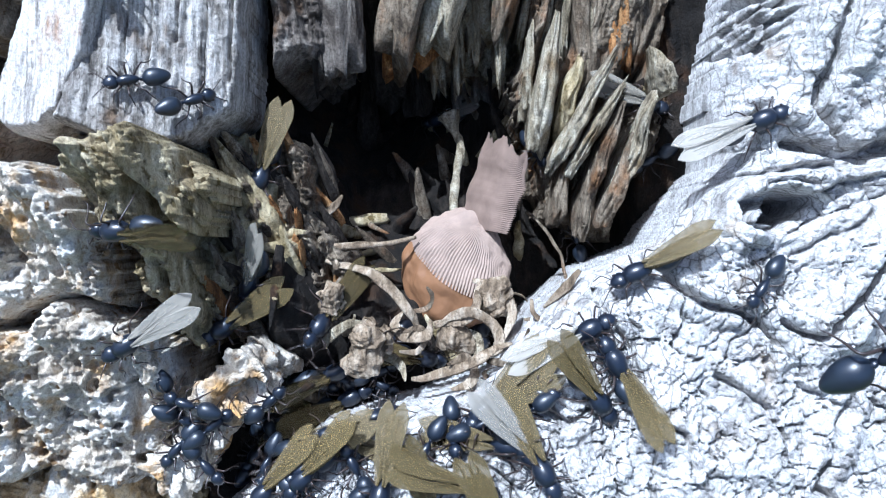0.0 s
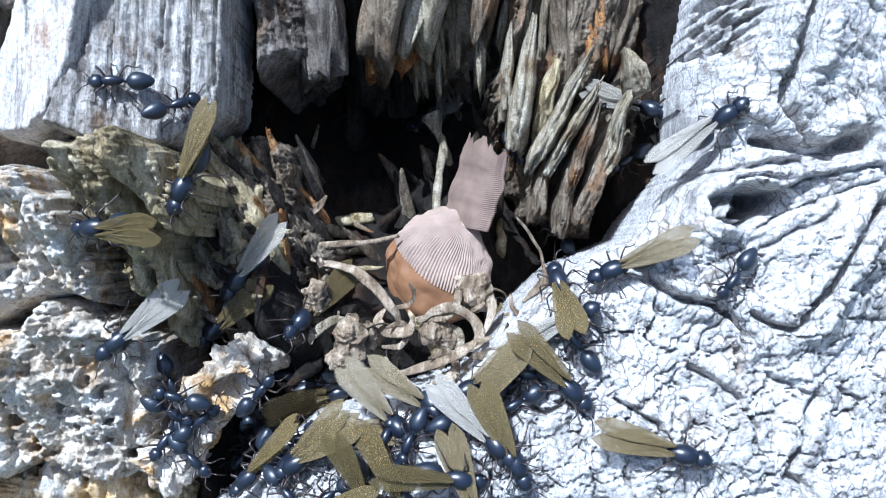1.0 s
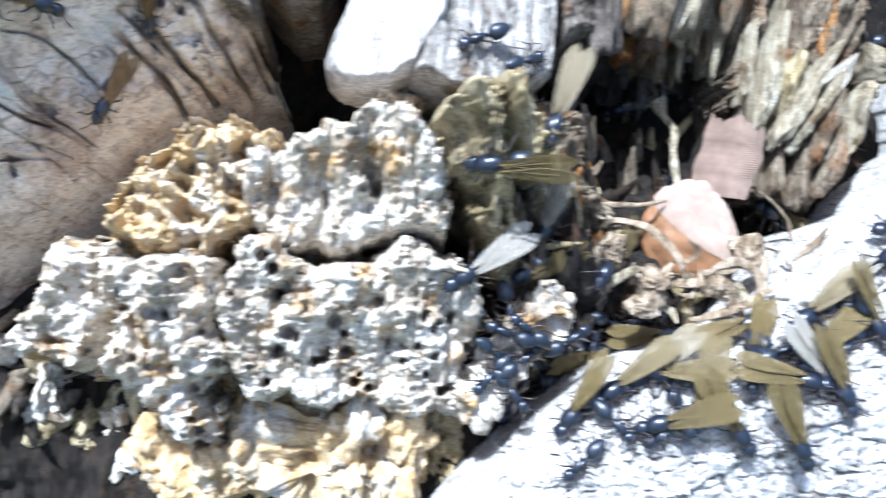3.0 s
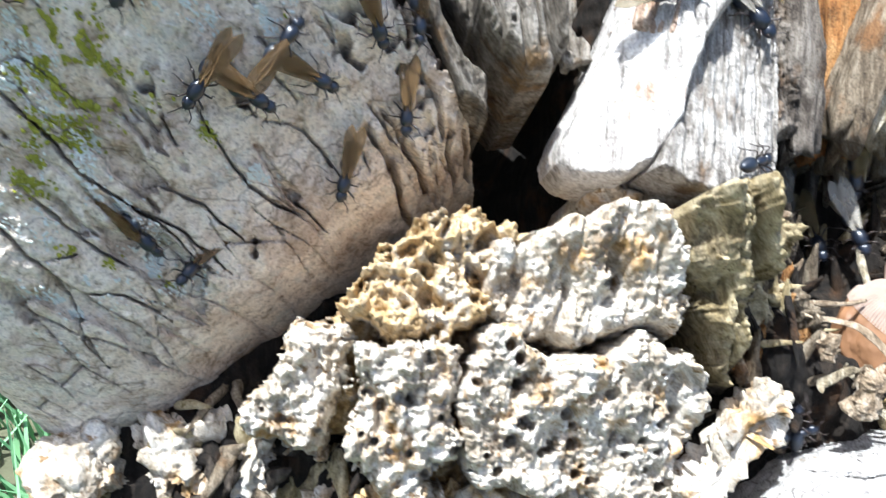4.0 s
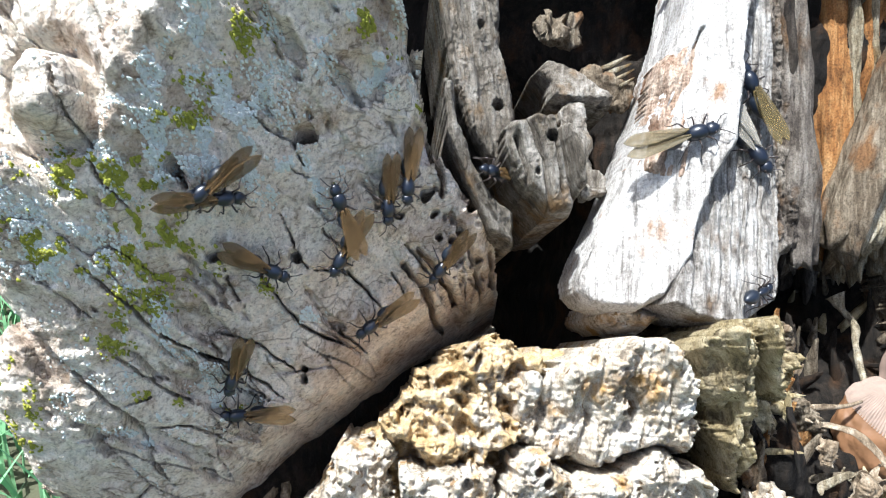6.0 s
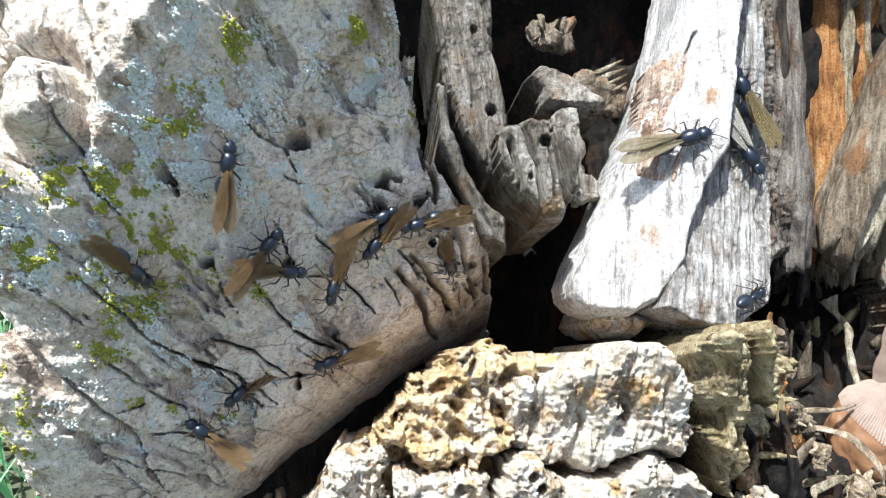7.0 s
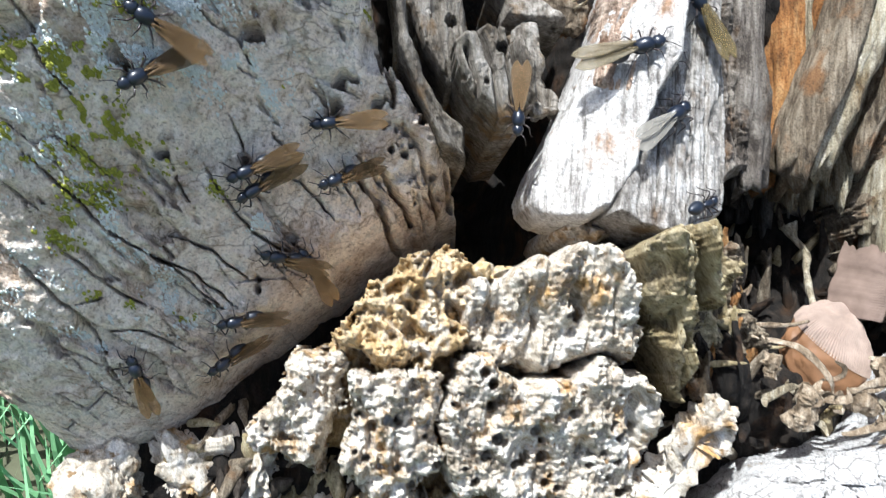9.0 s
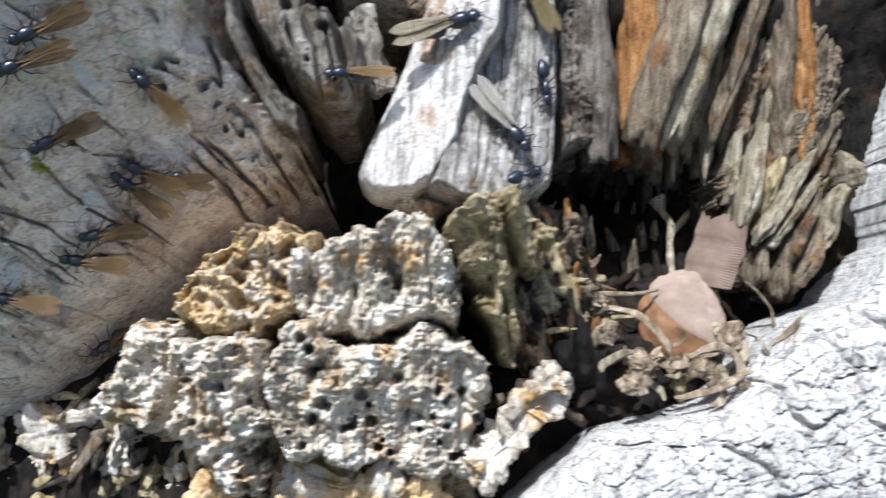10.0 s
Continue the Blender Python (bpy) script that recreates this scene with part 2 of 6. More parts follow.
def mesh_object(name, verts, faces, mat, parent=None, label="", smooth=True, origin=None):
    """One mesh object from an array of points in the plan; under a parent it takes the parent's origin."""
    verts = np.asarray(verts, float)
    if parent is not None:
        o = np.array(parent["origin"])
    else:
        o = np.array(origin if origin is not None else verts.mean(axis=0))
    data = bpy.data.meshes.new(name)
    faces = np.asarray(faces)
    data.vertices.add(len(verts))
    data.vertices.foreach_set("co", ((verts - o) * MM).astype(np.float32).ravel())
    k = faces.shape[1]
    data.loops.add(faces.size)
    data.loops.foreach_set("vertex_index", faces.astype(np.int32).ravel())
    data.polygons.add(len(faces))
    data.polygons.foreach_set("loop_start", np.arange(0, faces.size, k, dtype=np.int32))
    data.update(calc_edges=True)
    data.validate()
    data.polygons.foreach_set("use_smooth", np.full(len(data.polygons), smooth))
    data.materials.append(mat)
    ob = new(name, data)
    ob["origin"] = [float(c) for c in o]
    if parent is not None:
        ob.parent = parent
    else:
        ob.matrix_basis = BASE @ Matrix.Translation(o * MM)
    if label:
        ob["label"] = label
    return ob


def part(name, verts, faces, mat, parent, label=""):
    return mesh_object(name, verts, faces, mat, parent, label)


def inside(poly, x, y):
    hit = np.zeros(x.shape, bool)
    for (ax, ay), (bx, by) in zip(poly, poly[1:] + poly[:1]):
        if ay == by:
            continue
        cross = ((ay > y) != (by > y)) & (x < (bx - ax) * (y - ay) / (by - ay) + ax)
        hit ^= cross
    return hit


def polyline_distance(line, x, y):
    best = np.full(x.shape, 9.0)
    for (ax, ay), (bx, by) in zip(line, line[1:]):
        dx, dy = bx - ax, by - ay
        u = np.clip(((x - ax) * dx + (y - ay) * dy) / (dx * dx + dy * dy), 0, 1)
        best = np.minimum(best, np.hypot(x - ax - u * dx, y - ay - u * dy))
    return best


def sheet(x0, x1, y0, y1, res, height, mask=None, thick=0.15, back=None):
    """A relief over a rectangle of the plan (or the part of it that mask keeps), with sides that go back by thick, or to the depth back."""
    nx, ny = int((x1 - x0) / res), int((y1 - y0) / res)
    gx, gy = np.meshgrid(np.linspace(x0, x1, nx), np.linspace(y0, y1, ny))
    x, y = gx.ravel(), gy.ravel()
    z = height(x, y)
    idx = np.arange(nx * ny).reshape(ny, nx)
    quads = np.stack([idx[:-1, :-1], idx[:-1, 1:], idx[1:, 1:], idx[1:, :-1]], -1).reshape(-1, 4)
    if mask is not None:
        keep = mask(x, y)
        quads = quads[keep[quads].all(axis=1)]
    verts = np.c_[x, y, z]
    e = np.concatenate([quads[:, [0, 1]], quads[:, [1, 2]], quads[:, [2, 3]], quads[:, [3, 0]]])
    key = e[:, 0] * (nx * ny) + e[:, 1]
    twin = e[:, 1] * (nx * ny) + e[:, 0]
    rim = e[~np.isin(key, twin)]
    ids = np.unique(rim)
    low = verts[ids].copy()
    if back == "ground":
        drop = (low[:, 1] + low[:, 2] + (EYE + 0.02) / (MM * math.sqrt(0.5))) / 2
        low[:, 1] -= drop
        low[:, 2] -= drop
    else:
        low[:, 2] = low[:, 2] - thick if back is None else back
    place = np.zeros(nx * ny, int)
    place[ids] = np.arange(len(ids)) + len(verts)
    sides = np.c_[rim[:, 1], rim[:, 0], place[rim[:, 0]], place[rim[:, 1]]]
    verts, quads = np.concatenate([verts, low]), np.concatenate([quads, sides])
    used, inv = np.unique(quads, return_inverse=True)
    return verts[used], inv.reshape(quads.shape)


def cube_sphere(n):
    """Points on the unit sphere, evenly spread, and their quads."""
    u = np.tan(np.linspace(-math.pi / 4, math.pi / 4, n + 1))
    a, b = np.meshgrid(u, u)
    a, b, c = a.ravel(), b.ravel(), np.ones(a.size)
    sides = [(a, b, c), (-a, b, -c), (c, b, -a), (-c, b, a), (a, c, -b), (a, -c, b)]
    p = np.concatenate([np.stack(s, 1) for s in sides])
    idx = np.arange((n + 1) ** 2).reshape(n + 1, n + 1)
    q = np.stack([idx[:-1, :-1], idx[:-1, 1:], idx[1:, 1:], idx[1:, :-1]], -1).reshape(-1, 4)
    quads = np.concatenate([q + k * (n + 1) ** 2 for k in range(6)])
    p /= np.linalg.norm(p, axis=1)[:, None]
    _, first, inv = np.unique(np.round(p, 6), axis=0, return_index=True, return_inverse=True)
    return p[first], inv.ravel()[quads]


def turn_matrix(rx, ry, rz):
    return np.array(Euler([radians(a) for a in (rx, ry, rz)]).to_matrix())


def lump(center, radii, turn=(0, 0, 0), n=60, square=0.5, rough=0.02, spikes=0.03, pits=0.0, fibres=0.0, seed=1, slope=0.0, taper=0.0, holes=()):
    """A block of eroded wood: a rounded box, with knobs and spikes that stand out, worm holes and grooves along the grain."""
    p, quads = cube_sphere(n)
    q = np.sign(p) * np.abs(p) ** square
    q = q / np.maximum(1e-6, np.max(np.abs(q), axis=1))[:, None] * 0.5 + q * 0.5
    size = np.array(radii)
    w = q * size
    normal = p / size
    normal /= np.linalg.norm(normal, axis=1)[:, None]
    w[:, 2] += slope * w[:, 1]
    w[:, 0] *= 1 - taper * w[:, 1] / size[1]
    at = w + np.array(center)
    d = rough * fbm(at, 9, 5, seed) + rough * 0.6 * fbm(at, 34, 4, seed + 3) + min(0.005, rough * 0.4) * fbm(at, 90, 3, seed + 5, ridged=True)
    ridge = fbm(at * (1, 0.7, 1), 16, 5, seed + 7, gain=0.62, ridged=True)
    d = d + spikes * 0.8 * np.maximum(0, ridge) ** 1.2 - spikes * 0.7 * np.maximum(0, -ridge)
    warp = at * (1, 0.75, 1) + 0.02 * np.stack([fbm(at, 14, 2, seed + m) for m in (21, 23, 25)], 1)
    for scale, high, k in ((19, 1.0, 0), (43, 0.6, 5)):
        f1, tag = knobs(warp, scale, seed + 31 + k)
        d = d + spikes * high * (0.2 + 1.3 * tag) * (np.maximum(0, 0.75 - f1) * 1.5 - 0.3)
    cave = fbm(at * (1, 0.6, 1), 17, 4, seed + 15)
    d = d - 0.05 * step(0.2, 0.28, cave) * min(1, rough / 0.02)
    if fibres:
        d = d - fibres * np.maximum(0, fbm(at * (1, 0.12, 1), 30, 3, seed + 11, ridged=True)) ** 2
    if pits:
        f1, f2, tag = cells(at[:, 0] * 34 + 3 * at[:, 2], at[:, 1] * 34 + 2 * at[:, 2], seed + 13)
        hole = (tag > 0.45) * np.clip(1 - f1 / (0.12 + 0.45 * (tag - 0.45)), 0, 1) ** 0.3
        d = d - pits * hole * (normal[:, 2] > 0.1)
    w = w + normal * d[:, None]
    v = w @ turn_matrix(*turn).T + np.array(center)
    for (hx, hy), r in holes:
        v[:, 2] -= 5 * r * np.clip(1.3 - np.hypot(v[:, 0] - hx, v[:, 1] - hy) / r, 0, 1) ** 0.6 * (p[:, 2] > 0.1)
    return v, quads


def splinter(a, b, wide, deep, seed=0, rings=40, sides=34, taper=(0.85, 0.3), bend=0.0, ragged=0.3):
    """A sliver of wood from a to b with grooves along it, an uneven section and torn, pointed ends."""
    rng = np.random.default_rng(seed)
    a, b = np.array(a, float), np.array(b, float)
    axis = b - a
    length = np.linalg.norm(axis)
    axis /= length
    side = np.cross(axis, (0, 0, 1.0))
    side /= np.linalg.norm(side)
    out = np.cross(side, axis)
    u, th = np.meshgrid(np.linspace(0, 1, rings), 2 * math.pi * np.arange(sides) / sides, indexing="ij")
    u, th = u.ravel(), th.ravel()
    cx, cy = np.cos(th), np.sin(th)
    sq = (np.abs(cx) ** 5 + np.abs(cy) ** 5) ** (-1 / 5) * 0.7 + 0.3
    k = np.where(u < 0.25, taper[0] + (1 - taper[0]) * u * 4, 1 + (taper[1] - 1) * np.clip((u - 0.25) / 0.75, 0, 1) ** 1.6)
    stretch = length / max(wide, 0.01)
    q = np.c_[cx * 1.0, cy * 1.0, u * stretch * 0.16] + seed * 3.7
    m = k * sq * (1 + ragged * fbm(q, 1.1, 2, seed) + ragged * fbm(q * (1, 1, 0.35), 3.6, 4, seed + 1, gain=0.65, ridged=True))
    drift = fbm(np.c_[u * 2.2, 0 * u, 0 * u] + seed, 1.0, 2, seed + 2) * wide * 0.45
    torn = length * 0.16 * fbm(np.c_[cx * 1.4, cy * 1.4, 0 * u] + seed * 1.3, 1.0, 2, seed + 3)
    along = u * length + torn * np.clip(np.abs(u - 0.45) * 2, 0, 1) ** 3
    v = a + axis * along[:, None] + side * (drift + bend * np.sin(u * math.pi) + cx * wide * m)[:, None] + out * (cy * deep * m)[:, None]
    tips = np.array([v[:sides].mean(0) - axis * length * 0.01, v[-sides:].mean(0) + axis * wide * 0.5])
    v = np.concatenate([v, tips])
    idx = np.arange(rings * sides).reshape(rings, sides)
    nxt = np.roll(idx, -1, axis=1)
    faces = [tuple(f) for f in np.stack([idx[:-1], nxt[:-1], nxt[1:], idx[1:]], -1).reshape(-1, 4)]
    n = rings * sides
    faces += [(n, nxt[0, s], idx[0, s]) for s in range(sides)] + [(n + 1, idx[-1, s], nxt[-1, s]) for s in range(sides)]
    return v, faces


def splinter_part(name, a, b, wide, deep, mat, parent, seed, label="", **kw):
    v, f = splinter(a, b, wide, deep, seed, **kw)
    return poly_object(name, v, f, mat, parent, label, smooth=True)


def poly_object(name, verts, faces, mat, parent=None, label="", smooth=False, origin=None):
    """As mesh_object, for faces of mixed size."""
    tri = []
    for f in faces:
        f = list(dict.fromkeys(f))
        tri += [(f[0], f[k], f[k + 1]) for k in range(1, len(f) - 1)]
    return mesh_object(name, verts, np.array(tri), mat, parent, label, smooth, origin)


# ---- the stump ----
EDGE = [(-0.62, -0.75), (-0.40, -0.45), (-0.17, -0.25), (0.05, -0.19), (0.13, -0.09), (0.2, -0.03), (0.3, 0.01), (0.325, 0.05), (0.38, 0.12), (0.375, 0.22), (0.4, 0.36), (0.46, 0.7), (0.54, 1.1)]
GNARL_AREA = EDGE + [(1.5, 1.1), (1.5, -0.75)]


FOLDS = [
    ([(0.386, 0.038), (0.392, 0.057), (0.41, 0.066), (0.436, 0.069), (0.47, 0.06)], 0.0075, 0.054),
    ([(0.395, 0.032), (0.418, 0.021), (0.434, 0.027), (0.44, 0.045), (0.459, 0.06)], 0.005, 0.0405),
    ([(0.31, 0.059), (0.351, 0.087), (0.403, 0.102), (0.47, 0.108), (0.545, 0.112)], 0.005, 0.0243),
    ([(0.276, -0.023), (0.328, -0.06), (0.387, -0.087), (0.432, -0.127)], 0.0055, 0.03),
    ([(0.595, 0.044), (0.552, -0.016), (0.522, -0.068), (0.499, -0.105)], 0.00625, 0.0405),
    ([(0.455, 0.145), (0.507, 0.124), (0.545, 0.124), (0.578, 0.137)], 0.00875, 0.054),
    ([(0.351, 0.144), (0.395, 0.171), (0.418, 0.186)], 0.00625, 0.027),
    ([(0.511, 0.337), (0.504, 0.244), (0.479, 0.187), (0.511, 0.138)], 0.0075, 0.03375),
    ([(0.415, 0.085), (0.44, 0.091), (0.465, 0.085)], 0.005, 0.0216),
]
CREASES = [
    ([(0.459, 0.059), (0.507, 0.083), (0.595, 0.102)], 0.003, 0.012), ([(0.44, 0.014), (0.485, 0.04), (0.544, 0.062), (0.595, 0.077)], 0.003, 0.012),
    ([(0.447, -0.016), (0.492, 0.014), (0.544, 0.04)], 0.003, 0.012), ([(0.432, -0.098), (0.484, -0.12), (0.51, -0.105)], 0.006, 0.03),
    ([(0.207, -0.053), (0.216, -0.098), (0.238, -0.127), (0.253, -0.165)], 0.004, 0.025), ([(0.086, -0.142), (0.123, -0.165), (0.127, -0.202), (0.164, -0.217), (0.201, -0.194)], 0.004, 0.025),
    ([(0.521, -0.202), (0.499, -0.246), (0.469, -0.298), (0.499, -0.328)], 0.005, 0.03), ([(0.008, -0.254), (0.067, -0.283), (0.097, -0.313)], 0.004, 0.02),
    ([(0.358, -0.165), (0.417, -0.202), (0.439, -0.246)], 0.003, 0.02), ([(0.246, -0.202), (0.305, -0.231), (0.313, -0.276)], 0.003, 0.02),
]


def gnarl_depth(x, y):
    p = np.c_[x, y, 0 * x]
    d = polyline_distance(EDGE, x, y)
    z = -1.03 - 0.11 * np.exp(-d / 0.026) + 0.02 * fbm(p, 4, 3, 31)
    z = z + 0.05 * bump2(x, y, 0.36, 0.02, 0.09, 0.06, 60) + 0.06 * bump2(x, y, 0.55, 0.0, 0.07, 0.12, -30) + 0.07 * bump2(x, y, 0.55, 0.3, 0.12, 0.14)
    z = z + 0.05 * bump2(x, y, 0.25, -0.3, 0.4, 0.16)
    z = z - 0.05 * bump2(x, y, 0.455, 0.045, 0.035, 0.016, 20) + 0.025 * bump2(x, y, 0.45, 0.085, 0.07, 0.02, 15)
    flow = np.c_[x + 0.05 * fbm(p, 5, 3, 41), y + 0.06 * fbm(p, 5, 3, 43), 0 * x]
    f = (flow[:, 0] - 0.455) * 0.35 + np.hypot(flow[:, 0] - 0.46, (flow[:, 1] - 0.05) * 1.5)
    g = np.arctan2((flow[:, 1] - 0.05) * 1.5, flow[:, 0] - 0.46)
    upper = step(-0.06, 0.03, y - 0.25 * (x - 0.35) + 0.02)
    lines = np.c_[f * 9, g * 0.35, 0 * x]
    z = z - upper * 0.01 * np.maximum(0, fbm(lines, 6, 4, 47, ridged=True)) ** 2 - upper * 0.004 * fbm(lines, 17, 3, 46, ridged=True) - upper * 0.012 * np.maximum(0, fbm(lines, 1.3, 3, 49, ridged=True)) ** 4
    wx, wy = x + 0.03 * fbm(p, 9, 5, 51, gain=0.62), y + 0.03 * fbm(p, 9, 5, 53, gain=0.62)
    lower = 1 - 0.75 * upper
    wx, wy = wx * 0.96 + wy * 0.28, wy * 0.96 - wx * 0.28
    keep = step(-0.25, 0.2, fbm(p, 14, 3, 55))
    for scale, depth, width, seed, mask in ((10, 0.03, 0.045, 61, keep), (21, 0.02, 0.06, 63, 1 - 0.5 * keep), (43, 0.008, 0.1, 65, 1)):
        f1, f2, tag = cells(wx * scale * 0.8, wy * scale * 1.35, seed)
        z = z - lower * mask * depth * (1 - step(0.0, width, f2 - f1)) ** 2 + lower * 0.14 / scale * (tag - 0.5)
    cx, cy = x + 0.012 * fbm(p, 18, 4, 75), y + 0.012 * fbm(p, 18, 4, 77)
    for k, (line, wide, deep) in enumerate(FOLDS + CREASES):
        d = polyline_distance([c[:2] for c in line], cx, cy)
        wob = wide * (1 + 0.6 * fbm(p, 15, 2, 140 + k))
        z = z - deep * np.clip(1.2 - d / wob, 0, 1) ** 0.8 + deep * 0.35 * np.exp(-((d - 3 * wide) / (2 * wide)) ** 2)
    eye = np.hypot((cx - 0.437) / 0.036, (cy - 0.05 - 0.3 * (cx - 0.437)) / 0.017)
    z = z - 0.075 * step(1.15, 0.7, eye) + 0.035 * step(0.55, 0.2, np.hypot((cx - 0.445) / 0.036, (cy - 0.048) / 0.017))
    seeds = np.hypot((cx - 0.41) / 0.04, (cy - 0.305) / 0.045)
    f1, f2, tag = cells(cx * 70, cy * 70, 79)
    z = z - step(1.1, 0.8, seeds) * 0.05 * step(0.25, 0.6, f1)
    z = z + 0.005 * fbm(p, 45, 4, 71) + 0.008 * fbm(p, 20, 3, 73, ridged=True)
    return z


def base_depth(x, y):
    p = np.c_[x, y, 0 * x]
    z = -1.36 + 0.05 * fbm(p, 4, 4, 3)
    z = z + 0.16 * bump2(x, y, -0.16, -0.12, 0.2, 0.1) - 0.28 * bump2(x, y, -0.1, 0.28, 0.22, 0.2) - 0.1 * bump2(x, y, 0.22, 0.08, 0.08, 0.1)
    z = z + 0.15 * step(0.42, 0.6, y) * step(-0.35, -0.2, x) + 0.3 * step(0.8, 1.0, y) + 0.2 * bump2(x, y, -0.24, 0.0, 0.07, 0.14) - 0.5 * bump2(x, y, -0.7, 0.45, 0.16, 0.26) - 0.4 * bump2(x, y, -0.72, 0.12, 0.13, 0.08) + 0.14 * step(0.3, 0.46, x + 0.1 * y) + 0.07 * bump2(x, y, 0.23, 0.24, 0.11, 0.22)
    z = z + 0.08 * step(-0.1, -0.3, y)
    z = z + 0.03 * fbm(p * (1, 0.25, 1), 14, 4, 5, ridged=True) + 0.02 * fbm(p, 25, 4, 7)
    side = np.maximum(np.abs(x + 0.25) - 1.25, np.abs(y - 0.15) - 0.8)
    return z - 0.5 * np.maximum(0, side)


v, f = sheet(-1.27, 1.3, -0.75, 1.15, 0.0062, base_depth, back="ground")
stump = mesh_object("tree_stump", v, f, ROT_SHADE, origin=(-0.2, -0.7, -2.5))
tagged(stump, "old grey rotten tree stump broken open around a dark hollow", "tree stump")

v, f = sheet(-0.65, 0.85, -0.65, 0.75, 0.0027, gnarl_depth, lambda x, y: inside(GNARL_AREA, x, y), back=-1.34)
gnarl = part("gnarled_wood", v, f, GNARL, stump, "pale gnarled wood with a knot and fine cracks")

# the tall slab on the shaded side
PA, PB, PC = -0.7254, 0.8843, -1.8966
RIM = [(-0.926, 0.62), (-0.926, 0.559), (-0.92, 0.512), (-0.895, 0.498), (-0.9, 0.463), (-0.885, 0.422), (-0.845, 0.36), (-0.8, 0.33), (-0.76, 0.3), (-0.735, 0.25), (-0.7, 0.19), (-0.66, 0.13), (-0.79, 0.03), (-0.87, -0.04), (-0.95, -0.11), (-1.02, -0.17), (-1.06, -0.25), (-1.26, -0.3), (-1.4, -0.28), (-1.475, -0.16), (-1.49, 0), (-1.44, 0.09), (-1.47, 0.2), (-1.5, 0.5), (-1.2, 0.75)]
CRACKS = [
    [(-1.311, 0.376), (-1.302, 0.311), (-1.286, 0.273), (-1.265, 0.238), (-1.247, 0.222)], [(-1.319, 0.16), (-1.275, 0.116), (-1.251, 0.085), (-1.208, 0.051), (-1.144, 0.028), (-1.081, -0.018)], [(-1.161, 0.176), (-1.15, 0.139), (-1.134, 0.117)], [(-1.118, 0.181), (-1.094, 0.145), (-1.06, 0.107), (-1.027, 0.082), (-0.983, 0.066)],
    [(-1.038, 0.183), (-0.993, 0.188), (-0.957, 0.159), (-0.933, 0.134)], [(-0.907, 0.248), (-0.851, 0.201)], [(-1.21, 0.282), (-1.185, 0.258)], [(-1.371, 0.036), (-1.333, 0.002), (-1.301, -0.04), (-1.288, -0.085), (-1.261, -0.155)],
    [(-1.301, -0.036), (-1.263, -0.012)], [(-1.285, -0.067), (-1.22, -0.064), (-1.17, -0.1)], [(-1.118, 0.384), (-1.101, 0.347), (-1.06, 0.348), (-1.035, 0.361)], [(-1.067, 0.342), (-1.04, 0.308)],
    [(-1.242, 0.073), (-1.171, 0.03), (-1.109, -0.017)], [(-1.192, 0.082), (-1.12, 0.066), (-1.061, 0.021)], [(-1.013, 0.098), (-0.953, 0.06)], [(-0.905, 0.243), (-0.845, 0.19)],
    [(-1.291, -0.066), (-1.275, -0.137), (-1.252, -0.17)], [(-1.304, 0.139), (-1.266, 0.11)], [(-1.083, 0.311), (-1.031, 0.299)], [(-1.152, 0.002), (-1.101, -0.024)],
    [(-0.927, 0.196), (-0.897, 0.157)], [(-0.799, 0.207), (-0.772, 0.163)], [(-1.313, 0.055), (-1.273, 0.022), (-1.203, -0.035)], [(-1.085, 0.255), (-1.064, 0.203), (-1.041, 0.185)],
    [(-1.026, 0.245), (-1.001, 0.214)],]
HOLES = [((-1.170, 0.182, -0.887), 0.012), ((-1.055, 0.032, -1.103), 0.007), ((-1.054, 0.354, -0.819), 0.016), ((-1.044, 0.357, -0.824), 0.014), ((-0.926, 0.329, -0.934), 0.03), ((-1.064, 0.198, -0.949), 0.018), ((-0.937, 0.301, -0.951), 0.02), ((-0.876, 0.313, -0.985), 0.02), ((-1.199, 0.276, -0.783), 0.016)]


TEARS = [
    [(-0.844, 0.32), (-0.859, 0.364), (-0.874, 0.389)], [(-0.801, 0.303), (-0.765, 0.328), (-0.728, 0.296), (-0.686, 0.261)], [(-0.905, 0.204), (-0.858, 0.168), (-0.821, 0.113)], [(-0.878, 0.234), (-0.846, 0.211), (-0.802, 0.16)],
    [(-0.944, 0.328), (-0.924, 0.339), (-0.903, 0.336)], [(-0.879, 0.311), (-0.862, 0.322), (-0.847, 0.313)], [(-0.943, 0.292), (-0.909, 0.283)], [(-1.064, 0.343), (-1.05, 0.356), (-1.034, 0.355)],
    [(-1.199, 0.284), (-1.187, 0.262)], [(-0.791, 0.244), (-0.753, 0.194)], [(-0.744, 0.25), (-0.721, 0.207)],]
PITS = [(-0.857, 0.288), (-0.813, 0.269), (-0.847, 0.261), (-1.055, 0.018), (-0.823, 0.256), (-0.769, 0.233)]


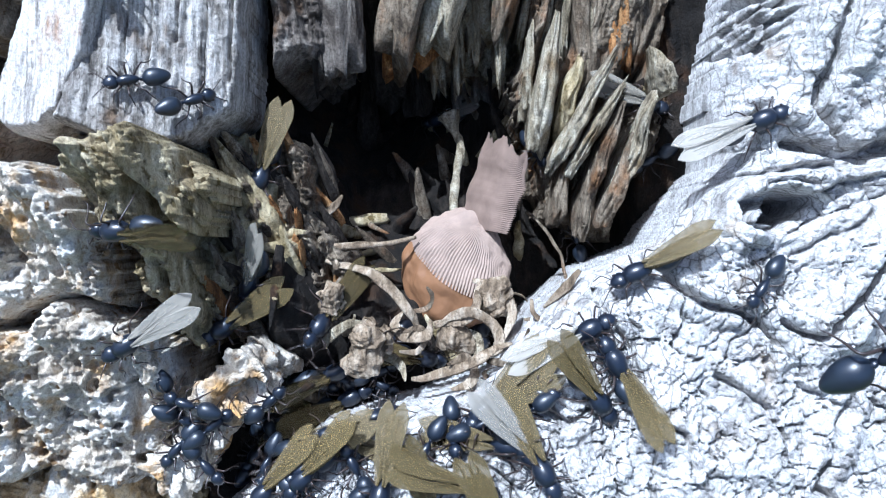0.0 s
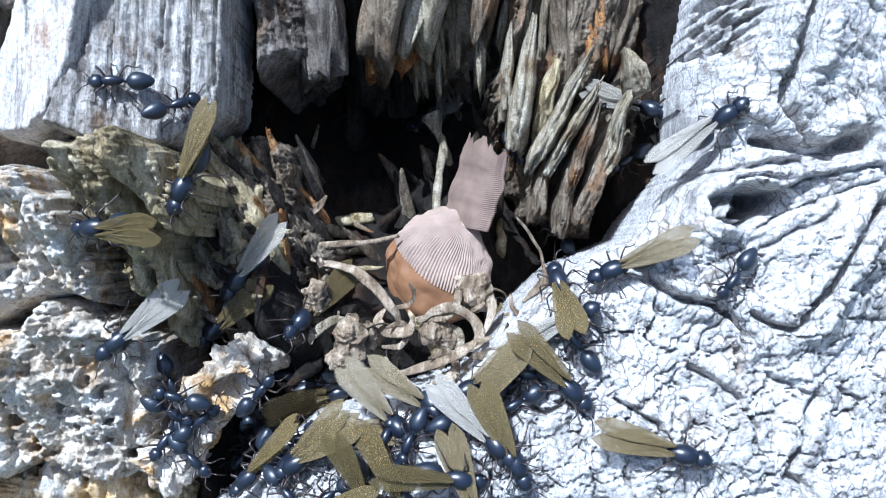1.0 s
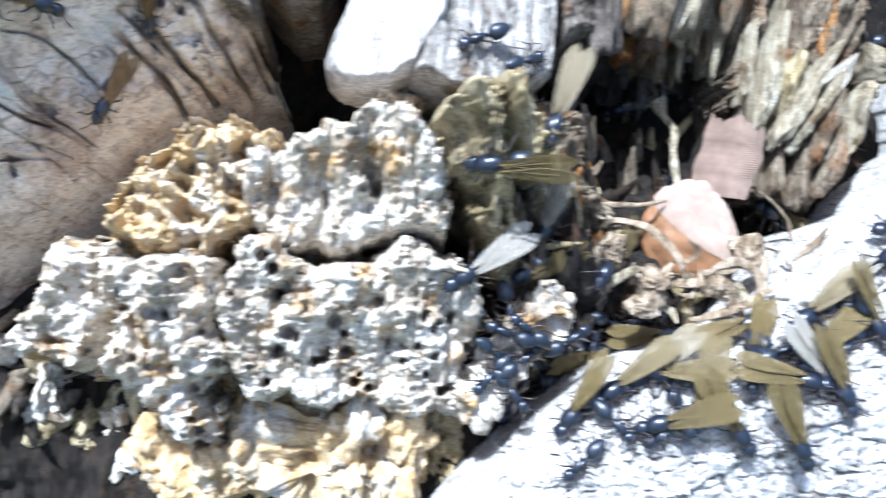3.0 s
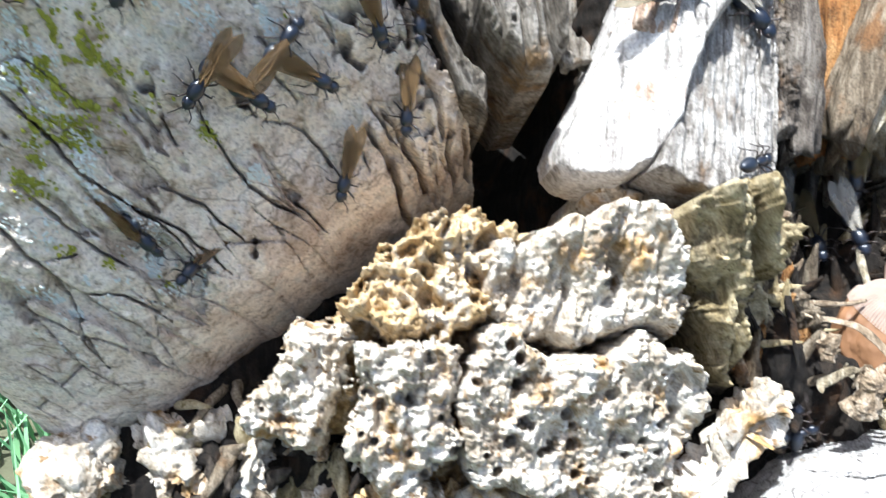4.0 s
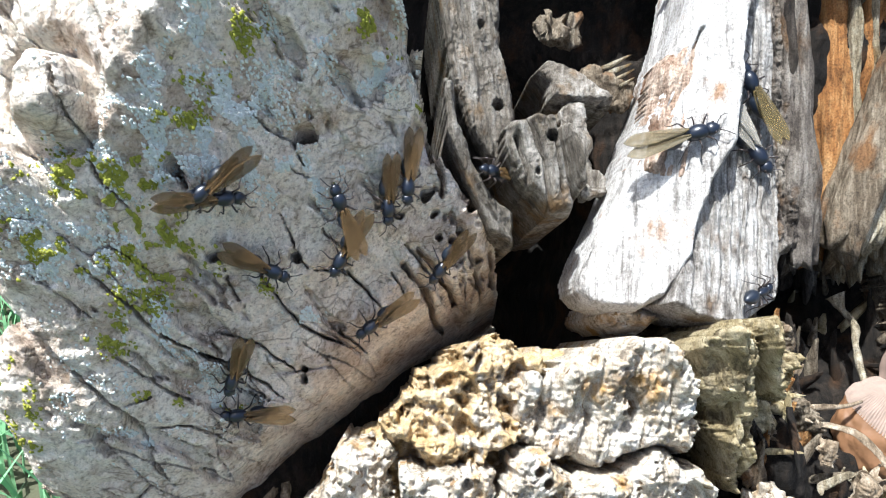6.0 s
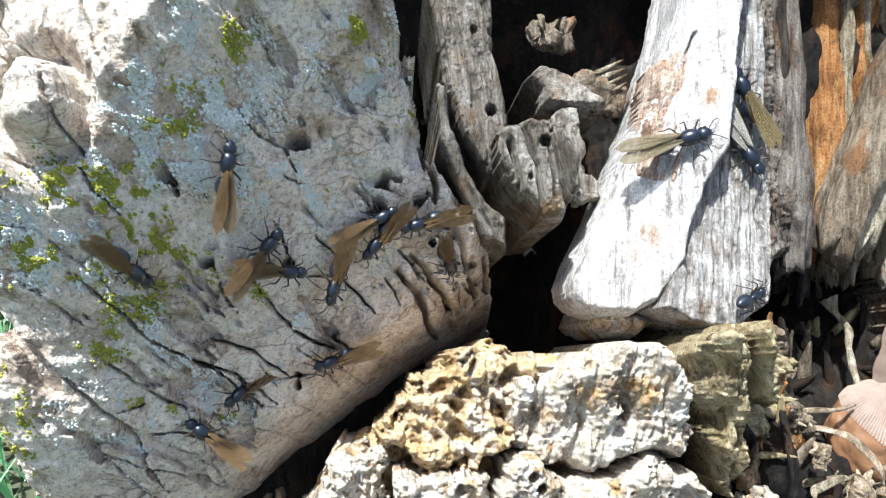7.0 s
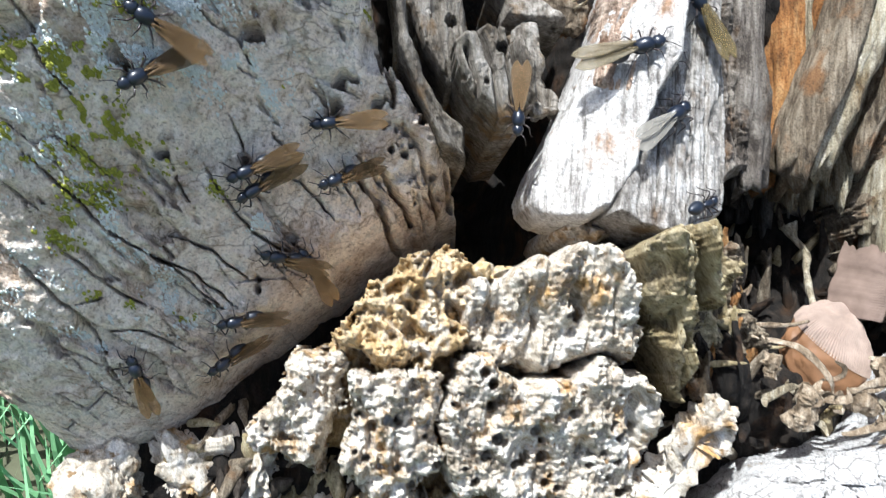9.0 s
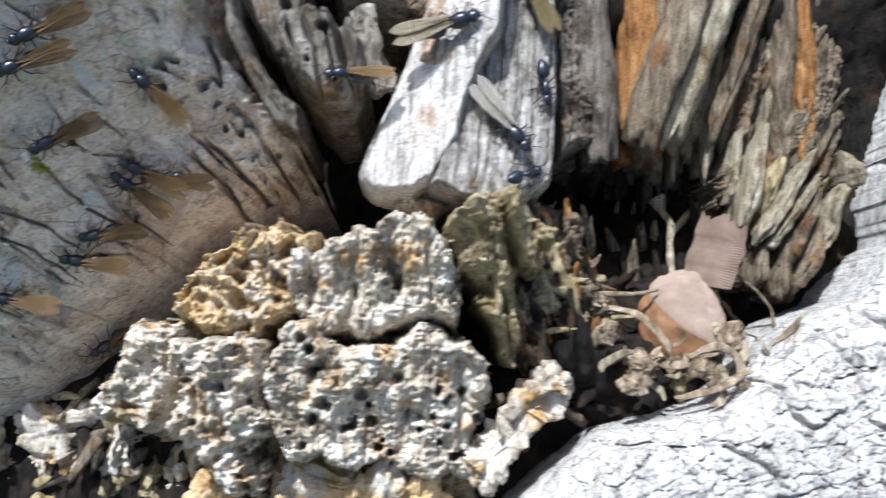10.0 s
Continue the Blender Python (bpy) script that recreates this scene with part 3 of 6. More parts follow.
def slab_depth(x, y):
    p = np.c_[x, y, 0 * x]
    z = PC + PA * x + PB * y
    gap = [(-0.6, 0.23), (-0.67, 0.15), (-0.8, 0.04), (-0.88, -0.03), (-0.96, -0.10), (-1.03, -0.16), (-1.07, -0.25), (-1.17, -0.35)]
    z = z - 0.42 * np.clip(1 - polyline_distance(gap, x, y) / 0.15, 0, 1) ** 2
    torn = [(-0.926, 0.62), (-0.9, 0.46), (-0.885, 0.42), (-0.83, 0.36), (-0.76, 0.3), (-0.74, 0.22)]
    z = z - 0.05 * np.clip(1 - polyline_distance(torn, x, y) / 0.03, 0, 1) ** 2
    rim = [(-1.36, -0.34), (-1.47, -0.18), (-1.5, 0.0), (-1.445, 0.09), (-1.475, 0.2), (-1.52, 0.5)]
    z = z - 0.16 * np.exp(-polyline_distance(rim, x, y) / 0.05)
    fold = ((x + 1.243) * 0.82 + (y - 0.37) * -0.57) * -1
    z = z - 1.3 * np.maximum(0, fold) * step(0.22, 0.34, y)
    z = z + 0.006 * fbm(p, 38, 4, 99, ridged=True) + 0.045 * fbm(p, 3.2, 4, 101) + 0.008 * fbm(p, 26, 4, 103) + 0.003 * fbm(p, 80, 3, 104)
    u, w = (x - y) * 0.7071, (x + y) * 0.7071
    uu, ww = u + 0.02 * fbm(p, 10, 3, 105), w + 0.02 * fbm(p, 10, 3, 107)
    f1, f2, tag = cells(uu * 6.5, ww * 22, 109)
    z = z - 0.016 * (1 - step(0.0, 0.04, f2 - f1)) * step(0.0, 0.25, fbm(p, 7, 3, 111)) + 0.006 * (tag - 0.5)
    z = z - 0.03 * step(0.3, 0.42, fbm(np.c_[uu * 0.4, ww, 0 * x], 22, 4, 117)) + 0.004 * fbm(p, 60, 4, 119, ridged=True)
    jx, jy = x + 0.009 * fbm(p, 24, 4, 113), y + 0.009 * fbm(p, 24, 4, 115)
    for k, line in enumerate(CRACKS):
        d = polyline_distance([c[:2] for c in line], jx, jy)
        ends = np.minimum(np.hypot(x - line[0][0], y - line[0][1]), np.hypot(x - line[-1][0], y - line[-1][1]))
        width = (0.0017 + 0.0013 * fbm(p, 30, 3, 130 + k)) * step(-0.01, 0.04, ends)
        z = z - 0.05 * np.clip(1.25 - d / np.maximum(width, 1e-4), 0, 1) ** 0.8
    for (hx, hy, hz), r in HOLES:
        r = min(0.008, 0.65 * r)
        z = z - 0.1 * np.clip(1.25 - np.hypot(jx - hx, (jy - hy) * 1.1) / r, 0, 1) ** 0.45
    for line in TEARS:
        z = z - 0.09 * np.clip(1.3 - polyline_distance(line, jx + 0.006 * fbm(p, 50, 3, 161), jy + 0.006 * fbm(p, 50, 3, 163)) / 0.0045, 0, 1) ** 0.6
    for hx, hy in PITS:
        z = z - 0.06 * np.clip(1.3 - np.hypot(jx - hx, jy - hy) / 0.005, 0, 1) ** 0.5
    near = np.clip(1 - polyline_distance(torn, x, y) / 0.13, 0, 1)
    z = z - 0.05 * near * step(0.12, 0.22, fbm(np.c_[uu * 0.7, ww, 0 * x], 26, 4, 165)) + 0.012 * near * fbm(p, 45, 4, 167, ridged=True)
    knot = np.hypot(jx + 1.335, jy - 0.34)
    z = z + 0.05 * np.exp(-(knot / 0.045) ** 4) - 0.05 * np.exp(-((knot - 0.06) / 0.015) ** 2)
    return z


def slab_mask(x, y):
    p = np.c_[x, y, 0 * x]
    return inside(RIM, x + 0.02 * fbm(p, 12, 4, 121), y + 0.02 * fbm(p, 12, 4, 123))


v, f = sheet(-1.6, -0.6, -0.35, 0.8, 0.0023, slab_depth, slab_mask, thick=0.2)
slab = part("bark_slab", v, f, SLAB, stump, "lichened grey brown slab of cracked wood")

# ---- lichen and moss on the slab ----
LICHEN = plain("pale blue green lichen", (0.68, 0.7, 0.64), 0.9, 0.1, 1500.0, 0.35, 0.0001)
MOSS = plain("yellow green moss", (0.3, 0.3, 0.05), 0.9, 0.1, 1500.0, 0.5, 0.0001)


def crust(name, label, mat, patches, size, seed, lift):
    """Small crinkled lobes, scattered in ragged patches (centre, reach along and across, turn, count) on the slab."""
    rng = np.random.default_rng(seed)
    xs, ys = [], []
    for (cx, cy), rx, ry, turn, count in patches:
        count = int(count * 3.2)
        u, w = rng.normal(0, 0.62, (2, count * 4))
        c, s = math.cos(radians(turn)), math.sin(radians(turn))
        x, y = cx + u * rx * c - w * ry * s, cy + u * rx * s + w * ry * c
        ok = fbm(np.c_[x, y, 0 * x], 42, 4, seed + 1, gain=0.65) > 0.12
        xs.append(x[ok][:count]), ys.append(y[ok][:count])
    x, y = np.concatenate(xs), np.concatenate(ys)
    ok = slab_mask(x, y)
    x, y = x[ok], y[ok]
    z = slab_depth(x, y)
    k = 7
    r = size * rng.uniform(0.4, 1.2, len(x))
    th = 2 * math.pi * np.arange(k) / k + rng.uniform(0, 6, (len(x), 1))
    rr = r[:, None] * rng.uniform(0.55, 1.25, (len(x), k))
    px, py = x[:, None] + rr * np.cos(th), y[:, None] + rr * np.sin(th)
    pz = z[:, None] + PA * (px - x[:, None]) + PB * (py - y[:, None]) - 0.001
    ring = np.stack([px, py, pz], -1)
    up = np.array((-PA, -PB, 1.0)) / math.sqrt(PA * PA + PB * PB + 1)
    h = (lift * rng.uniform(0.5, 1.3, len(x)))[:, None, None]
    mid = np.stack([x[:, None] + (px - x[:, None]) * 0.75, y[:, None] + (py - y[:, None]) * 0.75, z[:, None] + PA * (px - x[:, None]) * 0.75 + PB * (py - y[:, None]) * 0.75], -1) + up * h * rng.uniform(0.6, 1.2, (len(x), k, 1))
    top = np.stack([x, y, z], -1)[:, None, :] + up * h * 0.7
    v = np.concatenate([ring, mid, top], 1).reshape(-1, 3)
    j = np.arange(k)
    n = (j + 1) % k
    quad = np.concatenate([np.stack([j, n, n + k], -1), np.stack([j, n + k, j + k], -1), np.stack([j + k, n + k, np.full(k, 2 * k)], -1)])
    f = (quad[None] + (np.arange(len(x)) * (2 * k + 1))[:, None, None]).reshape(-1, 3)
    ob = part(name, v, f, mat, stump, label)
    return tagged(ob, kind="stuff")


crust("lichen", "pale blue green crusty lichen in patches", LICHEN, [
    ((-1.146, 0.423), 0.1, 0.05, 70, 420), ((-1.130, 0.396), 0.05, 0.04, 60, 160), ((-0.984, 0.486), 0.06, 0.04, 0, 200), ((-0.947, 0.466), 0.06, 0.03, 60, 160),
    ((-1.133, 0.313), 0.11, 0.04, 0, 520), ((-1.088, 0.307), 0.06, 0.03, -20, 180), ((-1.224, 0.301), 0.05, 0.03, 30, 120), ((-1.314, 0.213), 0.09, 0.06, 60, 360), ((-1.347, 0.177), 0.06, 0.08, 60, 260)], 0.0021, 201, 0.0024)
crust("lichen", "pale blue green crusty lichen in patches", LICHEN, [
    ((-1.239, 0.113), 0.03, 0.02, 60, 60), ((-1.279, -0.069), 0.05, 0.03, 80, 120), ((-1.050, 0.116), 0.02, 0.012, 0, 40), ((-1.172, -0.027), 0.04, 0.03, -40, 90), ((-1.212, 0.057), 0.05, 0.025, -40, 90),
    ((-1.252, -0.046), 0.05, 0.02, 0, 70), ((-1.039, 0.431), 0.04, 0.02, 40, 60), ((-1.210, 0.353), 0.05, 0.04, 60, 140), ((-1.327, -0.013), 0.06, 0.05, 30, 60), ((-1.093, 0.400), 0.04, 0.04, 60, 60)], 0.0021, 205, 0.0024)
crust("moss", "yellow green moss tufts", MOSS, [
    ((-1.260, 0.212), 0.07, 0.03, -30, 330), ((-1.288, 0.229), 0.03, 0.03, 0, 150), ((-1.244, 0.262), 0.03, 0.012, 0, 60), ((-1.340, 0.174), 0.05, 0.02, 0, 140), ((-1.292, 0.073), 0.025, 0.015, 60, 60),
    ((-1.257, 0.114), 0.025, 0.02, 60, 60), ((-1.227, 0.159), 0.015, 0.01, 0, 30), ((-1.252, -0.020), 0.02, 0.012, 0, 26), ((-1.104, 0.151), 0.012, 0.008, 90, 16), ((-1.031, 0.307), 0.012, 0.01, 0, 18),
    ((-1.190, 0.328), 0.04, 0.02, 60, 50), ((-1.116, 0.432), 0.03, 0.02, 60, 50), ((-0.956, 0.495), 0.02, 0.015, 0, 40), ((-0.908, 0.424), 0.012, 0.012, 0, 20), ((-1.428, -0.047), 0.02, 0.05, 0, 40), ((-1.169, -0.032), 0.012, 0.01, 0, 20)], 0.0026, 203, 0.0035)

# ---- eroded pieces ----
solids = [stump, gnarl, slab]


def block(name, c, r, turn, mat, label="", **kw):
    v, f = lump(c, r, turn, **kw)
    solids.append(part(name, v, f, mat, stump, label))


def crag(name, outline, level, mat, label="", seed=1, res=0.0021, lean=0.0, edge=0.1, round_off=0.05, jag=0.012, rough=0.012, knob=0.0, comb=0.0, worm=0.0, fibre=0.0, split=0.0, holes=(), grooves=(), depth=-1.45):
    """A weathered piece with a torn outline in the plan. level: height and its slopes along x and y; knob: bumps with points;
    comb: walls round small hollows; worm: round bore holes; fibre, split: fine and coarse grooves along a grain that leans from y."""
    outline = [tuple(q) for q in outline]
    xs, ys = [q[0] for q in outline], [q[1] for q in outline]
    mx, my = (min(xs) + max(xs)) / 2, (min(ys) + max(ys)) / 2
    c, s = math.cos(radians(lean)), math.sin(radians(lean))

    def jagged(x, y):
        p = np.c_[x, y, 0 * x]
        return x + jag * fbm(p, 24, 5, seed + 1, gain=0.72), y + jag * fbm(p, 24, 5, seed + 3, gain=0.72)

    def mask(x, y):
        return inside(outline, *jagged(x, y))

    def height(x, y):
        p = np.c_[x, y, 0 * x]
        jx, jy = jagged(x, y)
        d = polyline_distance(outline + outline[:1], jx, jy)
        z = level[0] + level[1] * (x - mx) + level[2] * (y - my)
        z = z - edge * np.clip(1 - d / round_off, 0, 1) ** 2.2
        z = z + 2.2 * rough * fbm(p, 7, 3, seed + 5) + rough * fbm(p, 24, 4, seed + 7, gain=0.6) + 0.5 * rough * fbm(p, 48, 4, seed + 8, gain=0.65, ridged=True) + 0.4 * rough * fbm(p, 110, 3, seed + 9, ridged=True)
        wx, wy = x + 0.012 * fbm(p, 30, 3, seed + 11), y + 0.012 * fbm(p, 30, 3, seed + 13)
        if knob:
            for scale, high, k in ((17, 0.8, 0), (41, 0.4, 4)):
                f1, f2, tag = cells(wx * scale, wy * scale * 0.8, seed + 15 + k)
                z = z + knob * high * np.maximum(0, tag - 0.35) * 2.6 * np.maximum(0, 0.85 - f1)
            z = z + knob * fbm(p * (1, 0.6, 1), 13, 5, seed + 17, gain=0.68, ridged=True)
        if comb:
            f1, f2, tag = cells(wx * 27, wy * 27, seed + 25)
            z = z - comb * (0.25 + 0.9 * tag) * step(0.12, 0.42, f2 - f1) + comb * 0.6 * fbm(p, 40, 3, seed + 27, ridged=True)
        across, along = x * c - y * s, x * s + y * c
        g = np.c_[across + 0.006 * fbm(p, 12, 3, seed + 29), along * 0.09, 0 * x]
        if fibre:
            z = z - fibre * np.maximum(0, fbm(g, 75, 4, seed + 31, gain=0.65, ridged=True)) ** 1.5 + 0.5 * fibre * fbm(g, 150, 2, seed + 32)
        if split:
            h = np.c_[across + 0.01 * fbm(p, 8, 3, seed + 33), along * 0.22, 0 * x]
            z = z - split * np.maximum(0, fbm(h, 21, 3, seed + 35, ridged=True) - 0.15) ** 1.3 * 1.6
        if worm:
            f1, f2, tag = cells(x * 31 + 0.4 * y, y * 33, seed + 37)
            z = z - worm * (tag > 0.66) * np.clip(1.25 - f1 / (0.10 + 0.55 * (tag - 0.66)), 0, 1) ** 0.35
        for (hx, hy), r in holes:
            z = z - 5 * r * np.clip(1.25 - np.hypot(jx - hx, jy - hy) / r, 0, 1) ** 0.5
        for line, wide, deep in grooves:
            z = z - deep * np.exp(-(polyline_distance(line, x + 0.25 * (wx - x), y + 0.25 * (wy - y)) / wide) ** 2)
        return z

    v, f = sheet(min(xs) - 0.02, max(xs) + 0.02, min(ys) - 0.02, max(ys) + 0.02, res, height, mask, back=depth)
    ob = part(name, v, f, mat, stump, label)
    solids.append(ob)
    return ob


# the crest: a pale block, an ochre one, and the worm-holed one below them
crag("rotten_block", [(-0.72, -0.082), (-0.7, -0.064), (-0.665, -0.07), (-0.657, -0.097), (-0.616, -0.107), (-0.542, -0.101), (-0.539, -0.088), (-0.512, -0.073), (-0.478, -0.058), (-0.446, -0.085), (-0.385, -0.113), (-0.362, -0.148), (-0.362, -0.197), (-0.386, -0.243), (-0.391, -0.273), (-0.359, -0.299), (-0.363, -0.364), (-0.435, -0.336), (-0.475, -0.351), (-0.543, -0.314), (-0.592, -0.329), (-0.653, -0.304), (-0.699, -0.314), (-0.73, -0.271), (-0.743, -0.207), (-0.748, -0.154), (-0.735, -0.116)],
     (-1.045, -0.3, 0.5), CRUMB, "pale worm-holed block of crumbling wood", seed=31, comb=0.004, edge=0.08, round_off=0.022, rough=0.016, knob=0.022, worm=0.05, fibre=0.004, jag=0.022,
     holes=[((-0.656, -0.152), 0.008), ((-0.447, -0.192), 0.006), ((-0.449, -0.238), 0.006), ((-0.512, -0.222), 0.006), ((-0.553, -0.119), 0.008), ((-0.640, -0.214), 0.007), ((-0.600, -0.238), 0.01), ((-0.49, -0.226), 0.005)], grooves=[([(-0.53, -0.10), (-0.5, -0.16)], 0.012, 0.03), ([(-0.43, -0.13), (-0.41, -0.22)], 0.014, 0.04)])
crag("rotten_block", [(-0.89, -0.107), (-0.839, -0.109), (-0.785, -0.097), (-0.756, -0.11), (-0.741, -0.137), (-0.747, -0.192), (-0.735, -0.245), (-0.748, -0.273), (-0.774, -0.291), (-0.735, -0.343), (-0.787, -0.373), (-0.825, -0.346), (-0.863, -0.303), (-0.902, -0.256), (-0.883, -0.215), (-0.891, -0.162)],
     (-1.03, -0.1, 0.5), CRUMB, "pale block with hollows and rust-stained cracks", seed=41, edge=0.05, round_off=0.022, rough=0.016, knob=0.03, comb=0.012, worm=0.04, jag=0.026)
crag("rotten_block", [(-0.995, -0.075), (-0.944, -0.082), (-0.899, -0.1), (-0.895, -0.163), (-0.916, -0.212), (-0.932, -0.26), (-0.938, -0.298), (-0.987, -0.281), (-1.061, -0.246), (-1.068, -0.218), (-1.033, -0.178), (-1.008, -0.139), (-1.015, -0.11)],
     (-1.13, 0.1, 0.4), CRUMB, "", seed=51, edge=0.06, round_off=0.025, rough=0.018, knob=0.03, comb=0.006, worm=0.03, jag=0.028)
crag("rotten_block", [(-0.929, -0.059), (-0.896, -0.023), (-0.866, 0.012), (-0.845, 0.055), (-0.813, 0.072), (-0.767, 0.084), (-0.744, 0.104), (-0.72, 0.111), (-0.7, 0.078), (-0.671, 0.075), (-0.669, 0.027), (-0.695, -0.022), (-0.712, -0.066), (-0.748, -0.091), (-0.756, -0.11), (-0.804, -0.098), (-0.849, -0.105), (-0.878, -0.092), (-0.906, -0.08)],
     (-1.035, 0.25, -0.1), YELLOW, "ochre honeycombed crumbling block with points", seed=21, edge=0.07, round_off=0.03, rough=0.018, knob=0.036, comb=0.035, jag=0.03)
crag("rotten_block", [(-0.713, 0.056), (-0.669, 0.055), (-0.619, 0.074), (-0.612, 0.09), (-0.581, 0.085), (-0.557, 0.106), (-0.515, 0.113), (-0.487, 0.101), (-0.464, 0.087), (-0.442, 0.035), (-0.425, -0.032), (-0.425, -0.086), (-0.472, -0.075), (-0.54, -0.091), (-0.59, -0.102), (-0.646, -0.1), (-0.695, -0.071), (-0.718, -0.059), (-0.722, -0.012)],
     (-0.969, 0.05, 0.6), CRUMB, "pale eroded block with ragged upright grain", seed=11, edge=0.1, round_off=0.022, rough=0.016, knob=0.02, fibre=0.008, split=0.035, lean=5, jag=0.022, holes=[((-0.54, 0.0), 0.012), ((-0.552, 0.02), 0.009)], grooves=[([(-0.605, 0.045), (-0.612, 0.0), (-0.6, -0.03)], 0.005, 0.02), ([(-0.55, 0.03), (-0.53, -0.01), (-0.545, -0.029)], 0.011, 0.04), ([(-0.49, 0.04), (-0.478, -0.03)], 0.004, 0.016)])
crag("rotten_block", [(-0.543, 0.142), (-0.534, 0.172), (-0.499, 0.18), (-0.464, 0.172), (-0.443, 0.148), (-0.472, 0.121), (-0.512, 0.118)], (-1.08, 0, 0), CRUMB, "", seed=15, edge=0.08, round_off=0.03, rough=0.014, knob=0.03, jag=0.014)

crag("rotten_block", [(-0.93, -0.06), (-0.83, 0.05), (-0.75, 0.08), (-0.5, 0.09), (-0.44, -0.05), (-0.38, -0.13), (-0.39, -0.3), (-0.5, -0.36), (-0.75, -0.36), (-0.9, -0.28), (-1.05, -0.23), (-1.0, -0.09)], (-1.19, 0, 0.4), YELLOW, "rust stained wood between the blocks", seed=61, res=0.003, edge=0.08, round_off=0.04, rough=0.02, knob=0.03)

# the olive fingers and the brown fibres beside them
crag("rotten_block", [(-0.451, 0.109), (-0.421, 0.124), (-0.374, 0.145), (-0.336, 0.143), (-0.322, 0.119), (-0.291, 0.097), (-0.279, 0.049), (-0.294, 0.015), (-0.331, 0.026), (-0.34, 0.005), (-0.318, -0.046), (-0.316, -0.1), (-0.321, -0.148), (-0.346, -0.14), (-0.357, -0.092), (-0.384, -0.049), (-0.417, 0.001), (-0.446, 0.049), (-0.455, 0.089)], (-0.946, -0.1, 0.57), OLIVE, "olive brown fibrous finger of wood with pale ridges", seed=71, edge=0.03, round_off=0.02, rough=0.016, knob=0.022, fibre=0.01, split=0.085, lean=-22, jag=0.02, worm=0.02)
crag("rotten_block", [(-0.267, 0.171), (-0.203, 0.17), (-0.182, 0.082), (-0.172, 0.031), (-0.13, -0.008), (-0.14, -0.049), (-0.193, -0.092), (-0.254, -0.125), (-0.295, -0.156), (-0.326, -0.098), (-0.327, -0.018), (-0.297, 0.055)], (-1.16, -0.3, 0.1), RIDGE, "brown fibrous rotten wood", seed=81, edge=0.06, round_off=0.03, rough=0.022, knob=0.03, fibre=0.012, split=0.05, lean=-18, jag=0.02)

# planks and chips along the broken edge of the slab
crag("wood_chip", [(-0.882, 0.72), (-0.86, 0.605), (-0.837, 0.518), (-0.796, 0.433), (-0.757, 0.379), (-0.729, 0.39), (-0.717, 0.448), (-0.728, 0.506), (-0.754, 0.593), (-0.767, 0.72)],
     (-1.03, -0.3, 0.1), CHIP, "long grey brown broken plank", seed=131, jag=0.007, edge=0.04, round_off=0.012, rough=0.004, fibre=0.012, split=0.02, lean=-14, holes=[((-0.757, 0.49), 0.009), ((-0.793, 0.62), 0.006)])
crag("wood_chip", [(-0.855, 0.512), (-0.836, 0.503), (-0.824, 0.441), (-0.794, 0.376), (-0.755, 0.331), (-0.722, 0.31), (-0.715, 0.25), (-0.762, 0.266), (-0.801, 0.329), (-0.841, 0.392)],
     (-1.01, -0.4, 0.1), CHIP, "broken pointed splinter at the slab's edge", seed=139, jag=0.007, edge=0.04, round_off=0.01, rough=0.004, fibre=0.012, split=0.015, lean=-30)
crag("wood_chip", [(-0.756, 0.43), (-0.706, 0.457), (-0.641, 0.461), (-0.612, 0.411), (-0.606, 0.355), (-0.628, 0.307), (-0.674, 0.295), (-0.721, 0.338), (-0.75, 0.383)],
     (-0.965, -0.25, 0.1), CHIP, "grey brown upright chip with a worm hole", seed=135, jag=0.006, edge=0.05, round_off=0.014, rough=0.005, fibre=0.011, split=0.015, lean=-24, worm=0.0, holes=[((-0.678, 0.416), 0.0085), ((-0.7, 0.356), 0.004)], grooves=[([(-0.66, 0.47), (-0.64, 0.38), (-0.615, 0.3)], 0.011, 0.09), ([(-0.72, 0.44), (-0.69, 0.38), (-0.672, 0.3)], 0.004, 0.03), ([(-0.69, 0.455), (-0.67, 0.4), (-0.655, 0.33)], 0.003, 0.025), ([(-0.735, 0.41), (-0.712, 0.345)], 0.003, 0.025)])
crag("wood_chip", [(-0.692, 0.578), (-0.657, 0.612), (-0.611, 0.594), (-0.538, 0.536), (-0.548, 0.519), (-0.63, 0.514), (-0.66, 0.517), (-0.666, 0.548)],
     (-1.1, -0.1, -0.5), CHIP, "angular grey brown chip of wood", seed=103, edge=0.06, round_off=0.012, rough=0.004, fibre=0.006, lean=55, jag=0.006)
block("rotten_block", (-0.656, -0.402, -1.240), (0.2, 0.06, 0.08), (0, 0, 0), YELLOW, "", n=90, rough=0.04, spikes=0.04, seed=61)
block("rotten_block", (-0.312, 0.048, -1.200), (0.065, 0.1, 0.07), (0, 0, 20), OLIVE, "", n=70, rough=0.03, spikes=0.036, fibres=0.03, seed=91)
block("rotten_block", (-0.319, -0.236, -1.120), (0.03, 0.11, 0.055), (0, 0, -38), CRUMB, "", n=60, rough=0.02, spikes=0.024, fibres=0.02, seed=95)
block("wood_chip", (-0.626, 0.698, -1.200), (0.045, 0.025, 0.03), (0, 30, 10), RIDGE, "", n=40, square=0.4, rough=0.014, spikes=0.012, seed=105)
block("wood_chip", (-0.600, 0.430, -1.120), (0.026, 0.085, 0.03), (0, 0, 20), CHIP, "", n=60, square=0.45, rough=0.007, spikes=0.006, fibres=0.034, seed=137)
block("wood_chip", (-0.549, 0.562, -1.170), (0.04, 0.025, 0.03), (0, 10, -15), RIDGE, "", n=50, square=0.35, rough=0.014, spikes=0.013, seed=145)
